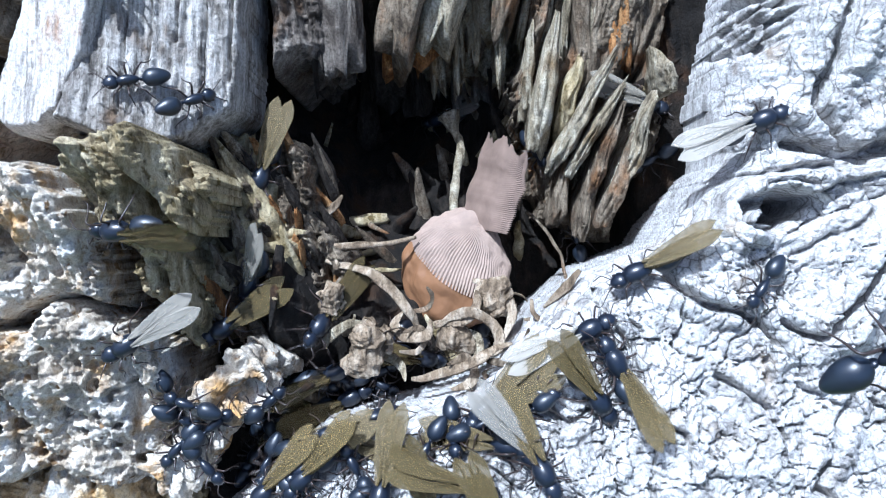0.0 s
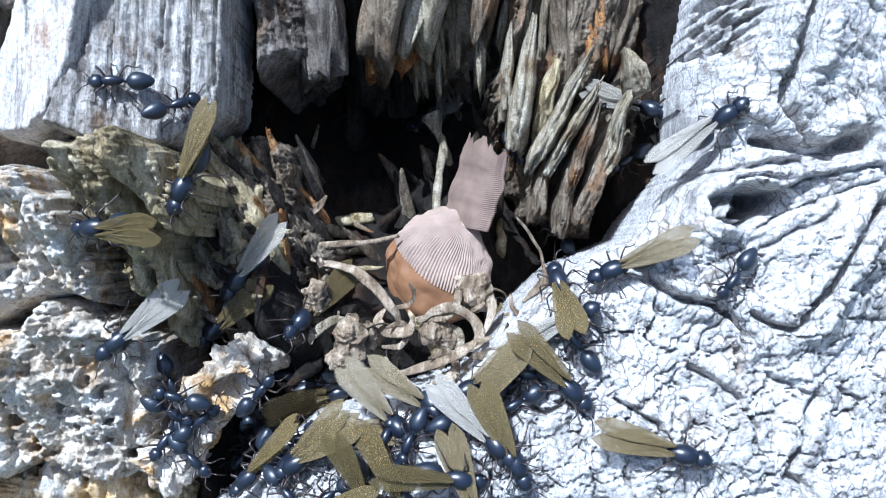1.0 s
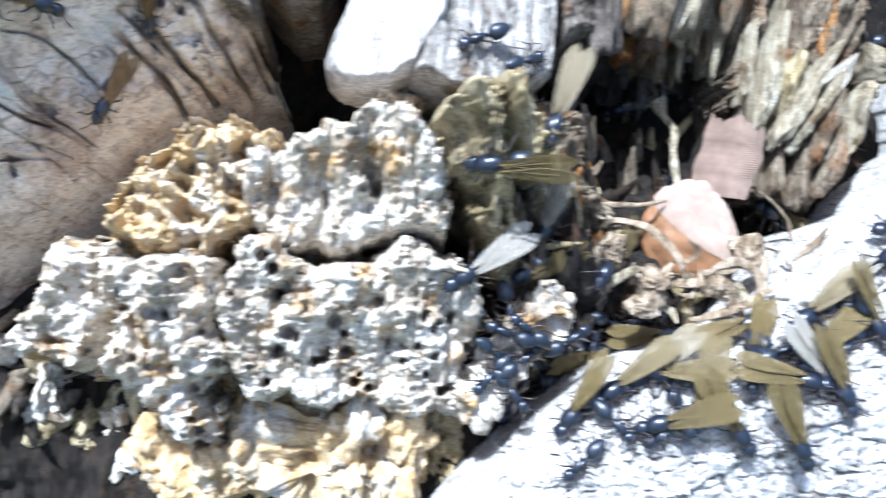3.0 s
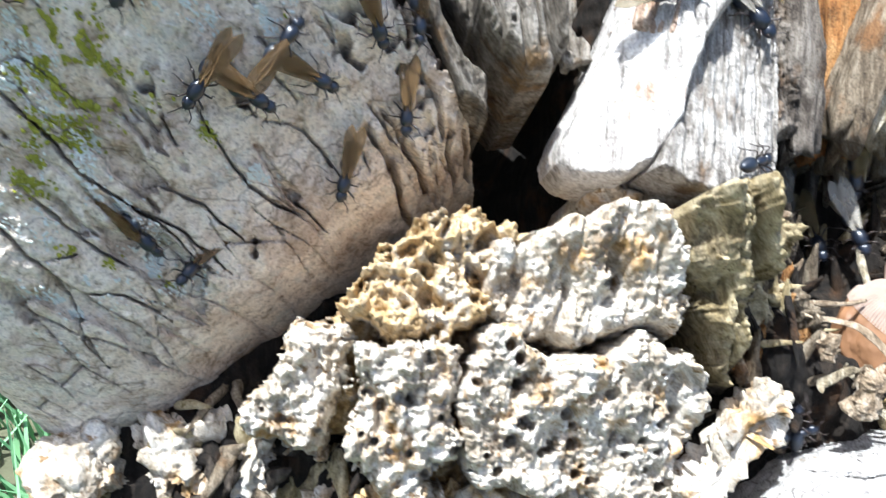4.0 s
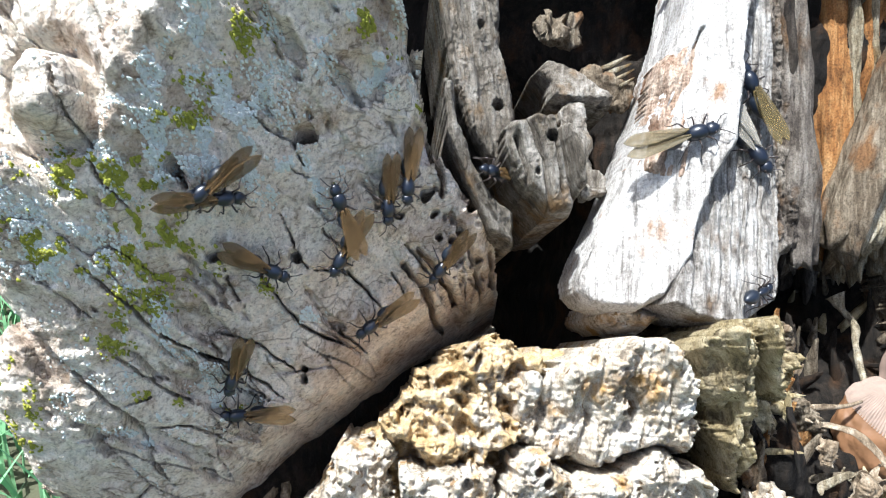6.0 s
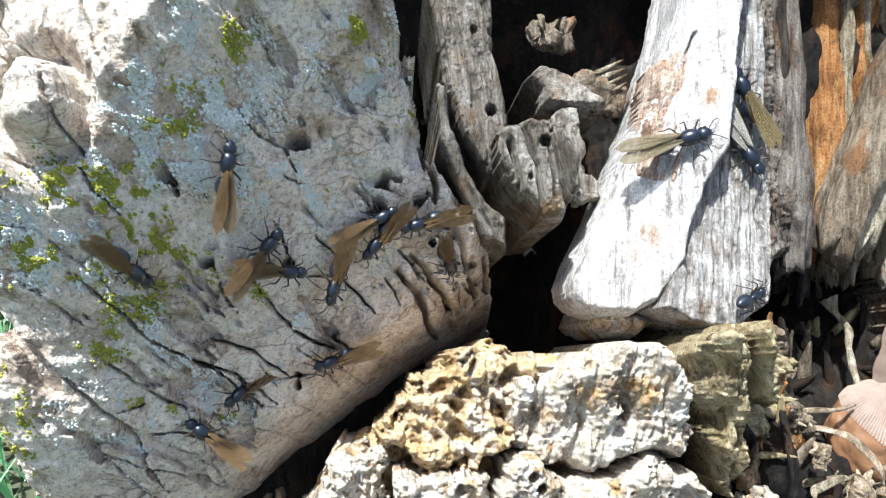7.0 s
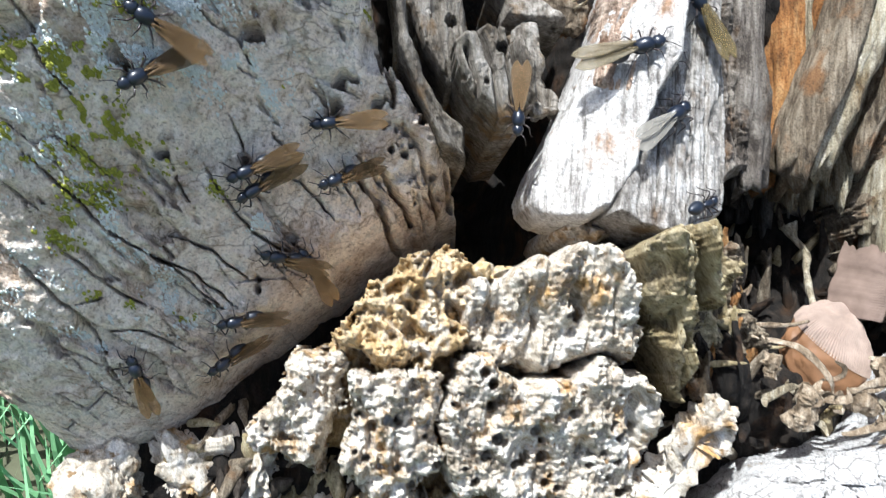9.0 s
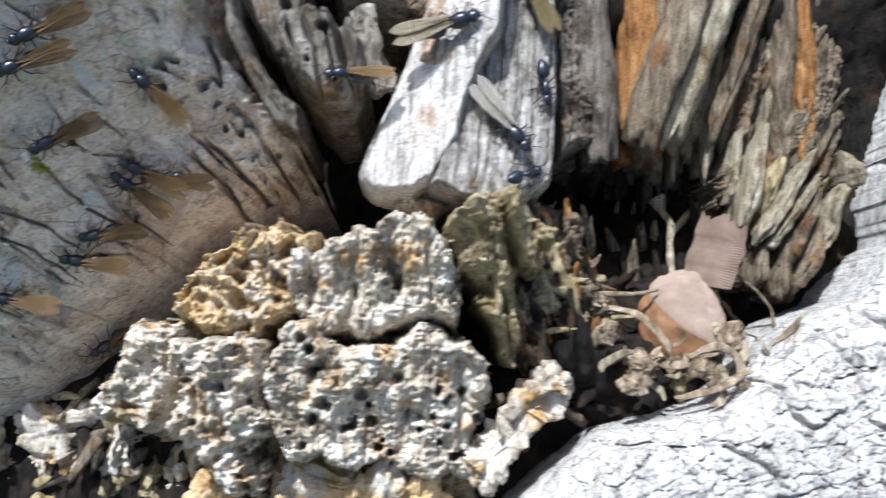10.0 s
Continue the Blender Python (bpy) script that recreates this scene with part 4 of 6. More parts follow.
block("rotten_block", (-1.316, -0.322, -1.270), (0.04, 0.045, 0.06), (0, 0, 25), CRUMB, "", n=60, rough=0.026, spikes=0.03, seed=111)
block("rotten_block", (-1.018, -0.346, -1.340), (0.07, 0.05, 0.06), (0, 0, -20), OLIVE, "", n=60, rough=0.03, spikes=0.03, seed=113)
block("rotten_block", (-0.904, -0.394, -1.330), (0.05, 0.06, 0.06), (0, 0, 20), CRUMB, "", n=60, rough=0.03, spikes=0.03, seed=115)
block("rotten_block", (-1.269, -0.418, -1.340), (0.12, 0.05, 0.06), (0, 0, 8), OLIVE, "", n=60, rough=0.03, spikes=0.03, seed=117)
block("rotten_block", (-0.444, -0.406, -1.300), (0.06, 0.06, 0.06), (0, 0, 8), OLIVE, "", n=60, rough=0.03, spikes=0.03, seed=119)
block("rotten_block", (-1.131, -0.303, -1.300), (0.1, 0.05, 0.06), (0, 0, 10), CRUMB, "", n=60, rough=0.03, spikes=0.034, seed=109)
# ---- the split wedge of wood: a rounded plank, a streaked one beside it and a flank coloured for shade ----
WEDGE_LINES = [([(-0.598, 0.22), (-0.57, 0.3), (-0.54, 0.38), (-0.515, 0.45)], 0.0016, 0.012), ([(-0.50, 0.44), (-0.455, 0.53), (-0.43, 0.62)], 0.003, 0.02)]
STREAKS = [([(-0.41 + 0.032 * k, 0.17 + 0.05 * (k % 3)), (-0.40 + 0.03 * k, 0.4), (-0.385 + 0.026 * k, 0.5 + 0.08 * (k % 2))], 0.0016, 0.014) for k in range(5)]
crag("split_wedge", [(-0.559, 0.15), (-0.592, 0.159), (-0.614, 0.18), (-0.617, 0.203), (-0.594, 0.262), (-0.543, 0.382), (-0.519, 0.453), (-0.48, 0.578), (-0.45, 0.674), (-0.42, 0.86), (-0.33, 0.86), (-0.358, 0.628), (-0.367, 0.534), (-0.379, 0.421), (-0.41, 0.36), (-0.434, 0.29), (-0.439, 0.241), (-0.478, 0.173), (-0.516, 0.15)],
     (-1.0, 0.6, -0.05), GREY, "bright silver grey plank with a rounded end", seed=5, edge=0.05, round_off=0.014, jag=0.004, rough=0.003, fibre=0.004, split=0.0, lean=14, grooves=WEDGE_LINES, depth=-1.2)
crag("split_wedge", [(-0.491, 0.160), (-0.433, 0.136), (-0.375, 0.13), (-0.337, 0.136), (-0.273, 0.182), (-0.265, 0.239), (-0.264, 0.416), (-0.265, 0.62), (-0.268, 0.86), (-0.37, 0.86), (-0.385, 0.622), (-0.393, 0.529), (-0.403, 0.418), (-0.443, 0.356), (-0.458, 0.288), (-0.462, 0.239)],
     (-1.02, -0.3, -0.05), STREAKED, "streaked silver grey split face", seed=7, edge=0.05, round_off=0.012, jag=0.006, rough=0.004, fibre=0.006, split=0.008, lean=4, grooves=STREAKS, depth=-1.2)
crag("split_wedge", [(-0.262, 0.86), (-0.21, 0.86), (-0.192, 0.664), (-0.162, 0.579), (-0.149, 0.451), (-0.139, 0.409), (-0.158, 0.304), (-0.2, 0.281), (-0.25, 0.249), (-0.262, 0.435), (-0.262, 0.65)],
     (-1.14, -0.5, 0), SHADED_SHEET, "weathered flank of the wedge, shade in its colour", seed=9, edge=0.04, round_off=0.015, jag=0.01, rough=0.012, fibre=0.01, split=0.03, lean=-6)

crag("torn_face", [(-0.492, 0.574), (-0.514, 0.465), (-0.538, 0.387), (-0.499, 0.37), (-0.475, 0.348), (-0.447, 0.364), (-0.428, 0.346), (-0.399, 0.395), (-0.387, 0.463), (-0.392, 0.541), (-0.398, 0.62), (-0.437, 0.628)],
     (-0.995, 0.35, -0.1), TAN, "torn pinkish brown patch of bare wood", seed=12, res=0.0016, edge=0.03, round_off=0.02, jag=0.012, rough=0.004, fibre=0.009, split=0.025, lean=12, depth=-1.1)

# the fibrous bank behind the mushroom
crag("fibrous_bank", [(0.105, 0.266), (0.13, 0.34), (0.14, 0.6), (0.35, 0.6), (0.353, 0.266), (0.369, 0.257), (0.334, 0.151), (0.298, 0.09), (0.281, 0.01), (0.236, 0.019), (0.201, 0.028), (0.157, 0.046), (0.131, 0.116), (0.112, 0.204)],
     (-1.235, 0.15, 0.12), RIDGE, "brown fibrous rotten wood in upright ridges", seed=171, edge=0.05, round_off=0.03, jag=0.022, rough=0.012, fibre=0.016, split=0.07, lean=14, depth=-1.6)
crag("fibrous_bank", [(-0.071, 0.359), (-0.08, 0.473), (-0.09, 0.9), (0.12, 0.9), (0.17, 0.45), (0.14, 0.31), (0.1, 0.296), (0.045, 0.315), (-0.02, 0.314)],
     (-1.22, -0.15, 0.25), BANK, "pale olive fibrous wood standing in ridges", seed=173, edge=0.15, round_off=0.09, jag=0.03, rough=0.01, fibre=0.016, split=0.09, lean=8, depth=-1.6)


# ---- long slivers ----
sliver_count = 0


def sliver(a, b, wide, deep, mat):
    """A long torn sliver; tall ones have their feet grown into the wall behind and run on up the face."""
    global sliver_count
    if b[1] - a[1] > 0.09 and a[0] > -0.3:
        a = (a[0], a[1], a[2] - 0.05)
    if b[1] > 0.42 and a[0] > -0.2:
        grow = (0.95 - b[1]) / max(0.1, b[1] - a[1])
        b = (b[0] + (b[0] - a[0]) * grow * 0.5, 0.95, b[2] + 0.04)
    splinter_part("wood_sliver", a, b, wide, deep, mat, stump, 300 + sliver_count)
    sliver_count += 1


# beside the wedge
sliver((-0.149, 0.265, -1.160), (-0.216, 0.820, -1.140), 0.034, 0.04, SHADED_SHEET)
sliver((-0.184, 0.279, -1.160), (-0.213, 0.609, -1.120), 0.014, 0.03, DEEP_SHADE)
sliver((-0.053, 0.312, -1.260), (-0.058, 0.911, -1.220), 0.05, 0.05, RUST)
sliver((-0.014, 0.428, -1.260), (-0.005, 0.904, -1.200), 0.03, 0.05, RUST)
sliver((-0.081, 0.307, -1.170), (0.073, 0.695, -1.120), 0.034, 0.05, RIDGE)
sliver((-0.019, 0.335, -1.190), (0.110, 0.635, -1.130), 0.03, 0.05, BANK)
sliver((0.045, 0.344, -1.320), (0.150, 0.608, -1.240), 0.024, 0.05, SHADED_SHEET)
sliver((0.091, 0.358, -1.220), (0.175, 0.535, -1.150), 0.02, 0.05, RIDGE)
for k in range(4):
    sliver((-0.555 + 0.004 * k, 0.607 - 0.016 * k, -1.16), (-0.51 + 0.003 * k, 0.625 - 0.014 * k, -1.13), 0.004, 0.006, BANK)
sliver((-0.522, 0.366, -1.120), (-0.415, 0.811, -1.160), 0.012, 0.03, GREY)
# the fibrous bank above the fungus
sliver((0.146, 0.168, -1.230), (0.172, 0.352, -1.200), 0.016, 0.05, BANK)
sliver((0.175, 0.136, -1.220), (0.251, 0.289, -1.170), 0.012, 0.05, BANK)
sliver((0.204, 0.131, -1.210), (0.266, 0.245, -1.180), 0.010, 0.05, BANK)
# the low RIDGE slivers here have a darker wood colour standing in for shade
sliver((0.230, 0.096, -1.210), (0.266, 0.220, -1.180), 0.010, 0.05, RIDGE)
sliver((0.275, 0.121, -1.200), (0.315, 0.225, -1.160), 0.013, 0.06, BANK)
sliver((0.249, 0.048, -1.200), (0.288, 0.172, -1.200), 0.013, 0.05, RIDGE)
sliver((0.216, 0.032, -1.230), (0.233, 0.133, -1.230), 0.013, 0.05, RIDGE)
sliver((0.179, 0.055, -1.250), (0.193, 0.153, -1.250), 0.013, 0.05, RIDGE)
sliver((0.131, 0.217, -1.260), (0.142, 0.355, -1.240), 0.010, 0.04, BANK)
sliver((0.191, 0.187, -1.240), (0.202, 0.284, -1.200), 0.014, 0.04, OLIVE)
sliver((0.331, 0.227, -1.170), (0.306, 0.293, -1.170), 0.010, 0.05, BANK)
sliver((0.227, 0.276, -1.240), (0.224, 0.574, -1.180), 0.02, 0.05, RIDGE)
sliver((0.277, 0.300, -1.230), (0.256, 0.426, -1.190), 0.02, 0.05, RUST)
sliver((0.318, 0.287, -1.250), (0.287, 0.574, -1.180), 0.02, 0.05, RIDGE)
sliver((0.161, 0.348, -1.280), (0.163, 0.584, -1.200), 0.014, 0.04, RIDGE)
sliver((0.072, 0.279, -1.440), (0.042, 0.623, -1.380), 0.016, 0.04, SHADED_SHEET)
sliver((0.095, 0.293, -1.420), (0.086, 0.613, -1.360), 0.014, 0.04, SHADED_SHEET)
sliver((0.035, 0.267, -1.480), (0.014, 0.623, -1.380), 0.014, 0.04, SHADED_SHEET)
sliver((-0.004, 0.317, -1.480), (-0.013, 0.623, -1.380), 0.018, 0.04, SHADED_SHEET)
sliver((-0.084, 0.311, -1.500), (-0.086, 0.623, -1.380), 0.06, 0.05, DEEP_SHADE)
sliver((-0.146, 0.356, -1.520), (-0.127, 0.642, -1.420), 0.03, 0.05, DEEP_SHADE)
sliver((-0.045, 0.255, -1.520), (-0.049, 0.331, -1.500), 0.025, 0.03, DEEP_SHADE)
sliver((-0.184, 0.271, -1.400), (-0.262, 0.346, -1.360), 0.016, 0.02, DEEP_SHADE)
sliver((-0.149, 0.198, -1.550), (-0.156, 0.326, -1.520), 0.02, 0.03, DEEP_SHADE)
sliver((-0.008, 0.280, -1.300), (-0.062, 0.922, -1.180), 0.013, 0.05, BANK)
sliver((0.025, 0.291, -1.290), (-0.022, 0.925, -1.180), 0.010, 0.05, BANK)
sliver((0.051, 0.326, -1.280), (0.050, 0.943, -1.200), 0.012, 0.05, BANK)
sliver((0.093, 0.303, -1.280), (0.102, 0.933, -1.180), 0.009, 0.05, BANK)
sliver((0.125, 0.350, -1.270), (0.183, 0.553, -1.220), 0.007, 0.04, BANK)
sliver((-0.038, 0.350, -1.340), (-0.086, 0.948, -1.220), 0.02, 0.04, RUST)
sliver((-0.097, 0.276, -1.400), (-0.174, 0.929, -1.300), 0.026, 0.04, DEEP_SHADE)
sliver((-0.124, 0.333, -1.440), (-0.181, 0.983, -1.380), 0.016, 0.04, DEEP_SHADE)
sliver((-0.044, 0.267, -1.460), (-0.072, 0.471, -1.430), 0.014, 0.04, DEEP_SHADE)
sliver((0.162, 0.325, -1.260), (0.195, 0.529, -1.220), 0.007, 0.04, BANK)
sliver((0.192, 0.300, -1.250), (0.212, 0.506, -1.220), 0.006, 0.04, BANK)
sliver((0.228, 0.276, -1.240), (0.232, 0.547, -1.200), 0.009, 0.04, BANK)
sliver((0.306, 0.428, -1.260), (0.278, 0.957, -1.200), 0.014, 0.04, BANK)
sliver((0.355, 0.443, -1.260), (0.332, 0.961, -1.200), 0.016, 0.04, DEEP_SHADE)
sliver((0.368, 0.442, -1.220), (0.351, 0.948, -1.180), 0.012, 0.04, BANK)
# brown bits under the olive lump
sliver((-0.243, 0.009, -1.120), (-0.322, 0.154, -1.100), 0.02, 0.03, OLIVE)
sliver((-0.280, -0.015, -1.140), (-0.363, 0.089, -1.120), 0.016, 0.03, OLIVE)
sliver((-0.227, 0.035, -1.200), (-0.240, 0.102, -1.180), 0.012, 0.02, RIDGE)
sliver((-0.283, -0.031, -1.120), (-0.248, 0.066, -1.140), 0.01, 0.02, RIDGE)
sliver((-0.208, 0.103, -1.300), (-0.214, 0.138, -1.280), 0.012, 0.02, RIDGE)
# fibrous bits between the olive lump and the mushroom
rng = np.random.default_rng(31)
for k in range(64):
    x, y, size = rng.uniform(-0.31, -0.15), rng.uniform(-0.13, 0.14), rng.uniform(0.03, 0.08)
    z = -1.115 - 0.6 * (x + 0.31)
    sliver((x, y - size / 2, z - 0.02), (x + rng.uniform(-0.04, 0.0), y + size / 2, z + rng.uniform(0.01, 0.05)), rng.uniform(0.004, 0.011), rng.uniform(0.006, 0.016), [RIDGE, RIDGE, DEEP_SHADE, RUST, DEEP_SHADE][k % 5])

# ---- torn fibres in the hollow ----
rng = np.random.default_rng(77)
for k in range(150):
    while True:
        x, y = rng.uniform(-0.36, 0.34), rng.uniform(-0.26, 0.5)
        if not inside(GNARL_AREA, np.array([x]), np.array([y]))[0] and polyline_distance(EDGE, np.array([x]), np.array([y]))[0] > 0.02 and math.hypot(x - 0.02, y + 0.03) > 0.1:
            break
    z = float(base_depth(np.array([x]), np.array([y]))[0])
    lean = rng.normal(90, 40 if y > 0.15 else 75)
    size = rng.uniform(0.03, 0.11)
    dx, dy = size * math.cos(radians(lean)), size * math.sin(radians(lean))
    a, b = (x - dx / 2, y - dy / 2, z - 0.005), (x + dx / 2, y + dy / 2, z + rng.uniform(0.015, 0.07))
    w = rng.uniform(0.004, 0.012)
    splinter_part("torn_fibre", a, b, w, w * rng.uniform(0.5, 1.2), [ROT_SHADE, ROT_SHADE, RIDGE, OLIVE][k % 4] if y > 0.1 else [RIDGE, OLIVE, ROT_SHADE][k % 3], stump, 500 + k, rings=10, sides=10)

for k in range(60):
    x, y = rng.uniform(-1.22, -0.45), rng.uniform(-0.42, -0.2)
    z = float(base_depth(np.array([x]), np.array([y]))[0])
    lean, size = rng.uniform(0, 360), rng.uniform(0.03, 0.09)
    dx, dy = size * math.cos(radians(lean)) / 2, size * math.sin(radians(lean)) / 2
    w = rng.uniform(0.006, 0.016)
    splinter_part("torn_fibre", (x - dx, y - dy, z), (x + dx, y + dy, z + rng.uniform(0.01, 0.06)), w, w, [ROT_SHADE, OLIVE, DEEP_SHADE, RIDGE][k % 4], stump, 700 + k, rings=10, sides=10)

# ---- fungus ----
CAP = plain("orange brown fungus skin", (0.2, 0.1, 0.045), 0.6, 0.4, 260.0, 0.4)
GILL = plain("pinkish fungus gills", (0.27, 0.2, 0.155), 0.75, 0.25, 420.0, 0.35)
TORN = plain("brownish pink fungus flesh", (0.17, 0.12, 0.092), 0.8, 0.2, 300.0, 0.45, 0.00012)


def frame_of(pole):
    return np.array(Vector(pole).to_track_quat("Z", "Y").to_matrix())


def dome(center, radii, pole, lat, ridges, n=150, rows=60, seed=3):
    """A part of a rounded cap between two latitudes about its pole; ridges: how many gills run over it."""
    lats = np.linspace(radians(lat[0]), radians(lat[1]), rows)
    lons = np.linspace(0, 2 * math.pi, n * 4, endpoint=False)
    la, lo = np.meshgrid(lats, lons, indexing="ij")
    r = 1 + (0.06 * (np.abs(np.sin(lo * ridges / 2 + 0.6 * np.sin(lo * 7) + 1.4 * np.sin(la * 5 + lo * 3))) ** 0.7 - 0.5) * np.cos(la) if ridges else 0)
    p = np.stack([np.cos(la) * np.cos(lo) * r, np.cos(la) * np.sin(lo) * r, np.sin(la) * r], -1).reshape(-1, 3)
    p = p * (1 + 0.2 * fbm(p, 1.3, 3, seed))[:, None]
    p = p * (1 + 0.02 * fbm(p, 6, 3, seed + 1))[:, None]
    p = (p @ frame_of(pole).T) * np.array(radii) + np.array(center)
    m = len(lons)
    idx = np.arange(rows * m).reshape(rows, m)
    nxt = np.roll(idx, -1, axis=1)
    return p, np.stack([idx[:-1], nxt[:-1], nxt[1:], idx[1:]], -1).reshape(-1, 4)


def plate(corners, thick, ridges, bulge, rows=50, cols=160, seed=9, fray=0.16):
    """A curved, torn piece of cap; ridges: gills on its face, fanning from the foot."""
    bl, br, tr, tl = [np.array(c) for c in corners]
    s, t = np.meshgrid(np.linspace(0, 1, cols), np.linspace(0, 1, rows))
    s, t = s.ravel(), t.ravel()
    edge = 1 + fray * fbm(np.c_[s * 6, 0 * s, 0 * s], 2.0, 4, seed) * t ** 4 + 0.02 * np.sin(s * math.pi) * t
    tt = t * edge
    p = bl + (br - bl) * s[:, None] + ((tl - bl) * (1 - s[:, None]) + (tr - br) * s[:, None]) * tt[:, None]
    p[:, 0] += 0.01 * (s - 0.5) * np.sin(t * math.pi) + 0.004 * fbm(np.c_[t * 5, s * 0, s * 0], 1.0, 3, seed + 5)
    p[:, 2] += bulge * np.sin(s * math.pi) * (0.4 + t) + 0.008 * fbm(p, 14, 3, seed)
    face = p.copy()
    lines = np.abs(np.sin((t * 1.1 - 0.35 * s) * ridges * math.pi + 2.6 * fbm(p, 9, 3, seed + 1)))
    face[:, 2] += thick * (0.5 + 1.0 * lines * step(0.55, 0.95, s))
    face[:, 0] += 0.006 * (lines - 0.5) * step(0.85, 1.0, s)
    rear = p - np.array((0, 0, thick * 0.6))
    idx = np.arange(rows * cols).reshape(rows, cols)
    q = np.stack([idx[:-1, :-1], idx[:-1, 1:], idx[1:, 1:], idx[1:, :-1]], -1).reshape(-1, 4)
    n = rows * cols
    rim = np.concatenate([idx[0, :], idx[1:, -1], idx[-1, -2::-1], idx[-2:0:-1, 0]])
    nx = np.roll(rim, -1)
    sides = np.stack([rim, rim + n, nx + n, nx], -1)
    return np.concatenate([face, rear]), np.concatenate([q, q[:, ::-1] + n, sides])


fungus_at = (0.019, -0.037, -1.250)
v, f = dome(fungus_at, (0.084, 0.095, 0.06), (0.45, 0.8, 0.4), (-90, 14), 0)
fungus = mesh_object("mushroom", v, f, CAP, origin=fungus_at)
tagged(fungus, "small torn mushroom with orange brown cap and pinkish gills", "mushroom")
v, f = dome(fungus_at, (0.084, 0.095, 0.06), (0.45, 0.8, 0.4), (11, 90), 96)
part("gill_face", v, f, GILL, fungus, "pinkish white folded gills")
v, f = plate([(0.030, 0.037, -1.260), (0.096, 0.022, -1.190), (0.125, 0.132, -1.180), (0.070, 0.178, -1.270)], 0.0024, 34, 0.025, rows=190, cols=60)
part("torn_cap_piece", v, f, TORN, fungus, "upright pink torn piece of cap")


# ---- twigs and dry fibres ----
def tube(points, radii, sides=8, flat=1.0, steps=6, seed=0):
    """A smooth round or flattened strand through the points."""
    pts = np.array(points, float)
    rad = np.array(radii if np.ndim(radii) else [radii] * len(pts), float)
    k = len(pts)
    path, rr = [], []
    for i in range(k - 1):
        p0, p1, p2, p3 = pts[max(0, i - 1)], pts[i], pts[i + 1], pts[min(k - 1, i + 2)]
        for t in np.linspace(0, 1, steps, endpoint=(i == k - 2)):
            path.append(0.5 * (2 * p1 + (p2 - p0) * t + (2 * p0 - 5 * p1 + 4 * p2 - p3) * t * t + (3 * p1 - p0 - 3 * p2 + p3) * t ** 3))
            rr.append(rad[i] + (rad[i + 1] - rad[i]) * t)
    path, rr = np.array(path), np.array(rr)
    rr = rr * (1 + 0.35 * fbm(path, 40, 3, seed))
    path = path + 0.006 * np.stack([fbm(path, 25, 2, seed + m) for m in (1, 2, 3)], 1) * (np.max(rad) < 0.02)
    tang = np.gradient(path, axis=0)
    tang /= np.linalg.norm(tang, axis=1)[:, None]
    verts, ref = [], np.array((0.3, 0.2, 1.0))
    for c, t, r in zip(path, tang, rr):
        side = np.cross(t, ref)
        side /= np.linalg.norm(side)
        out = np.cross(side, t)
        ref = out
        for s in range(sides):
            th = 2 * math.pi * s / sides
            verts.append(c + side * math.cos(th) * r + out * math.sin(th) * r * flat)
    n = len(path)
    faces = [(r * sides + s, r * sides + (s + 1) % sides, (r + 1) * sides + (s + 1) % sides, (r + 1) * sides + s) for r in range(n - 1) for s in range(sides)]
    faces += [tuple(range(sides - 1, -1, -1)), tuple((n - 1) * sides + s for s in range(sides))]
    return verts, faces


STRAW = wood("dry straw fibre", (0.06, 0.04, 0.024), (0.28, 0.21, 0.135), (0.66, 0.56, 0.42), stretch=0.3, grain=800.0, dirty=0.7, fuzzy=0.5)


def strand(name, label, category, points, radii, flat=1.0, mat=STRAW, seed=0, group=""):
    v, f = tube(points, radii, flat=flat, seed=seed)
    ob = poly_object(name, v, f, mat, smooth=True)
    return tagged(ob, label, category, group)


strand("twig", "pale dry twig with a knobbed tip beside the mushroom", "twig", [(0.012, 0.045, -1.280), (0.020, 0.104, -1.310), (0.030, 0.171, -1.340), (0.021, 0.207, -1.360), (0.011, 0.231, -1.370)], (0.0065, 0.007, 0.0075, 0.01, 0.019), seed=1, mat=BANK)
strand("twig", "thin pale stick lying against the mushroom", "twig", [(-0.179, 0.001, -1.170), (-0.113, 0.008, -1.180), (-0.038, 0.016, -1.200)], (0.006, 0.005, 0.003), seed=2)
strand("dry_stalk", "thin brown curved dry stalk", "stalk", [(0.130, 0.055, -1.250), (0.158, 0.027, -1.220), (0.176, -0.008, -1.200), (0.185, -0.046, -1.200)], 0.0028, seed=3, mat=RIDGE)
for k, (c, r, turn) in enumerate([((-0.160, -0.071, -1.120), (0.02, 0.016, 0.014), 20), ((-0.083, -0.119, -1.110), (0.014, 0.022, 0.012), -20), ((0.022, -0.125, -1.130), (0.02, 0.011, 0.012), 10), ((0.073, -0.072, -1.140), (0.012, 0.018, 0.012), 30), ((-0.111, -0.139, -1.100), (0.012, 0.03, 0.012), -5)]):
    v, f = lump(c, r, (20, 30, turn), n=46, square=0.5, rough=0.014, spikes=0.012, seed=400 + k)
    tagged(mesh_object("dry_scrap", v, f, STRAW), "crumpled scrap of pale dry plant matter", "dry scrap", "dry scraps")
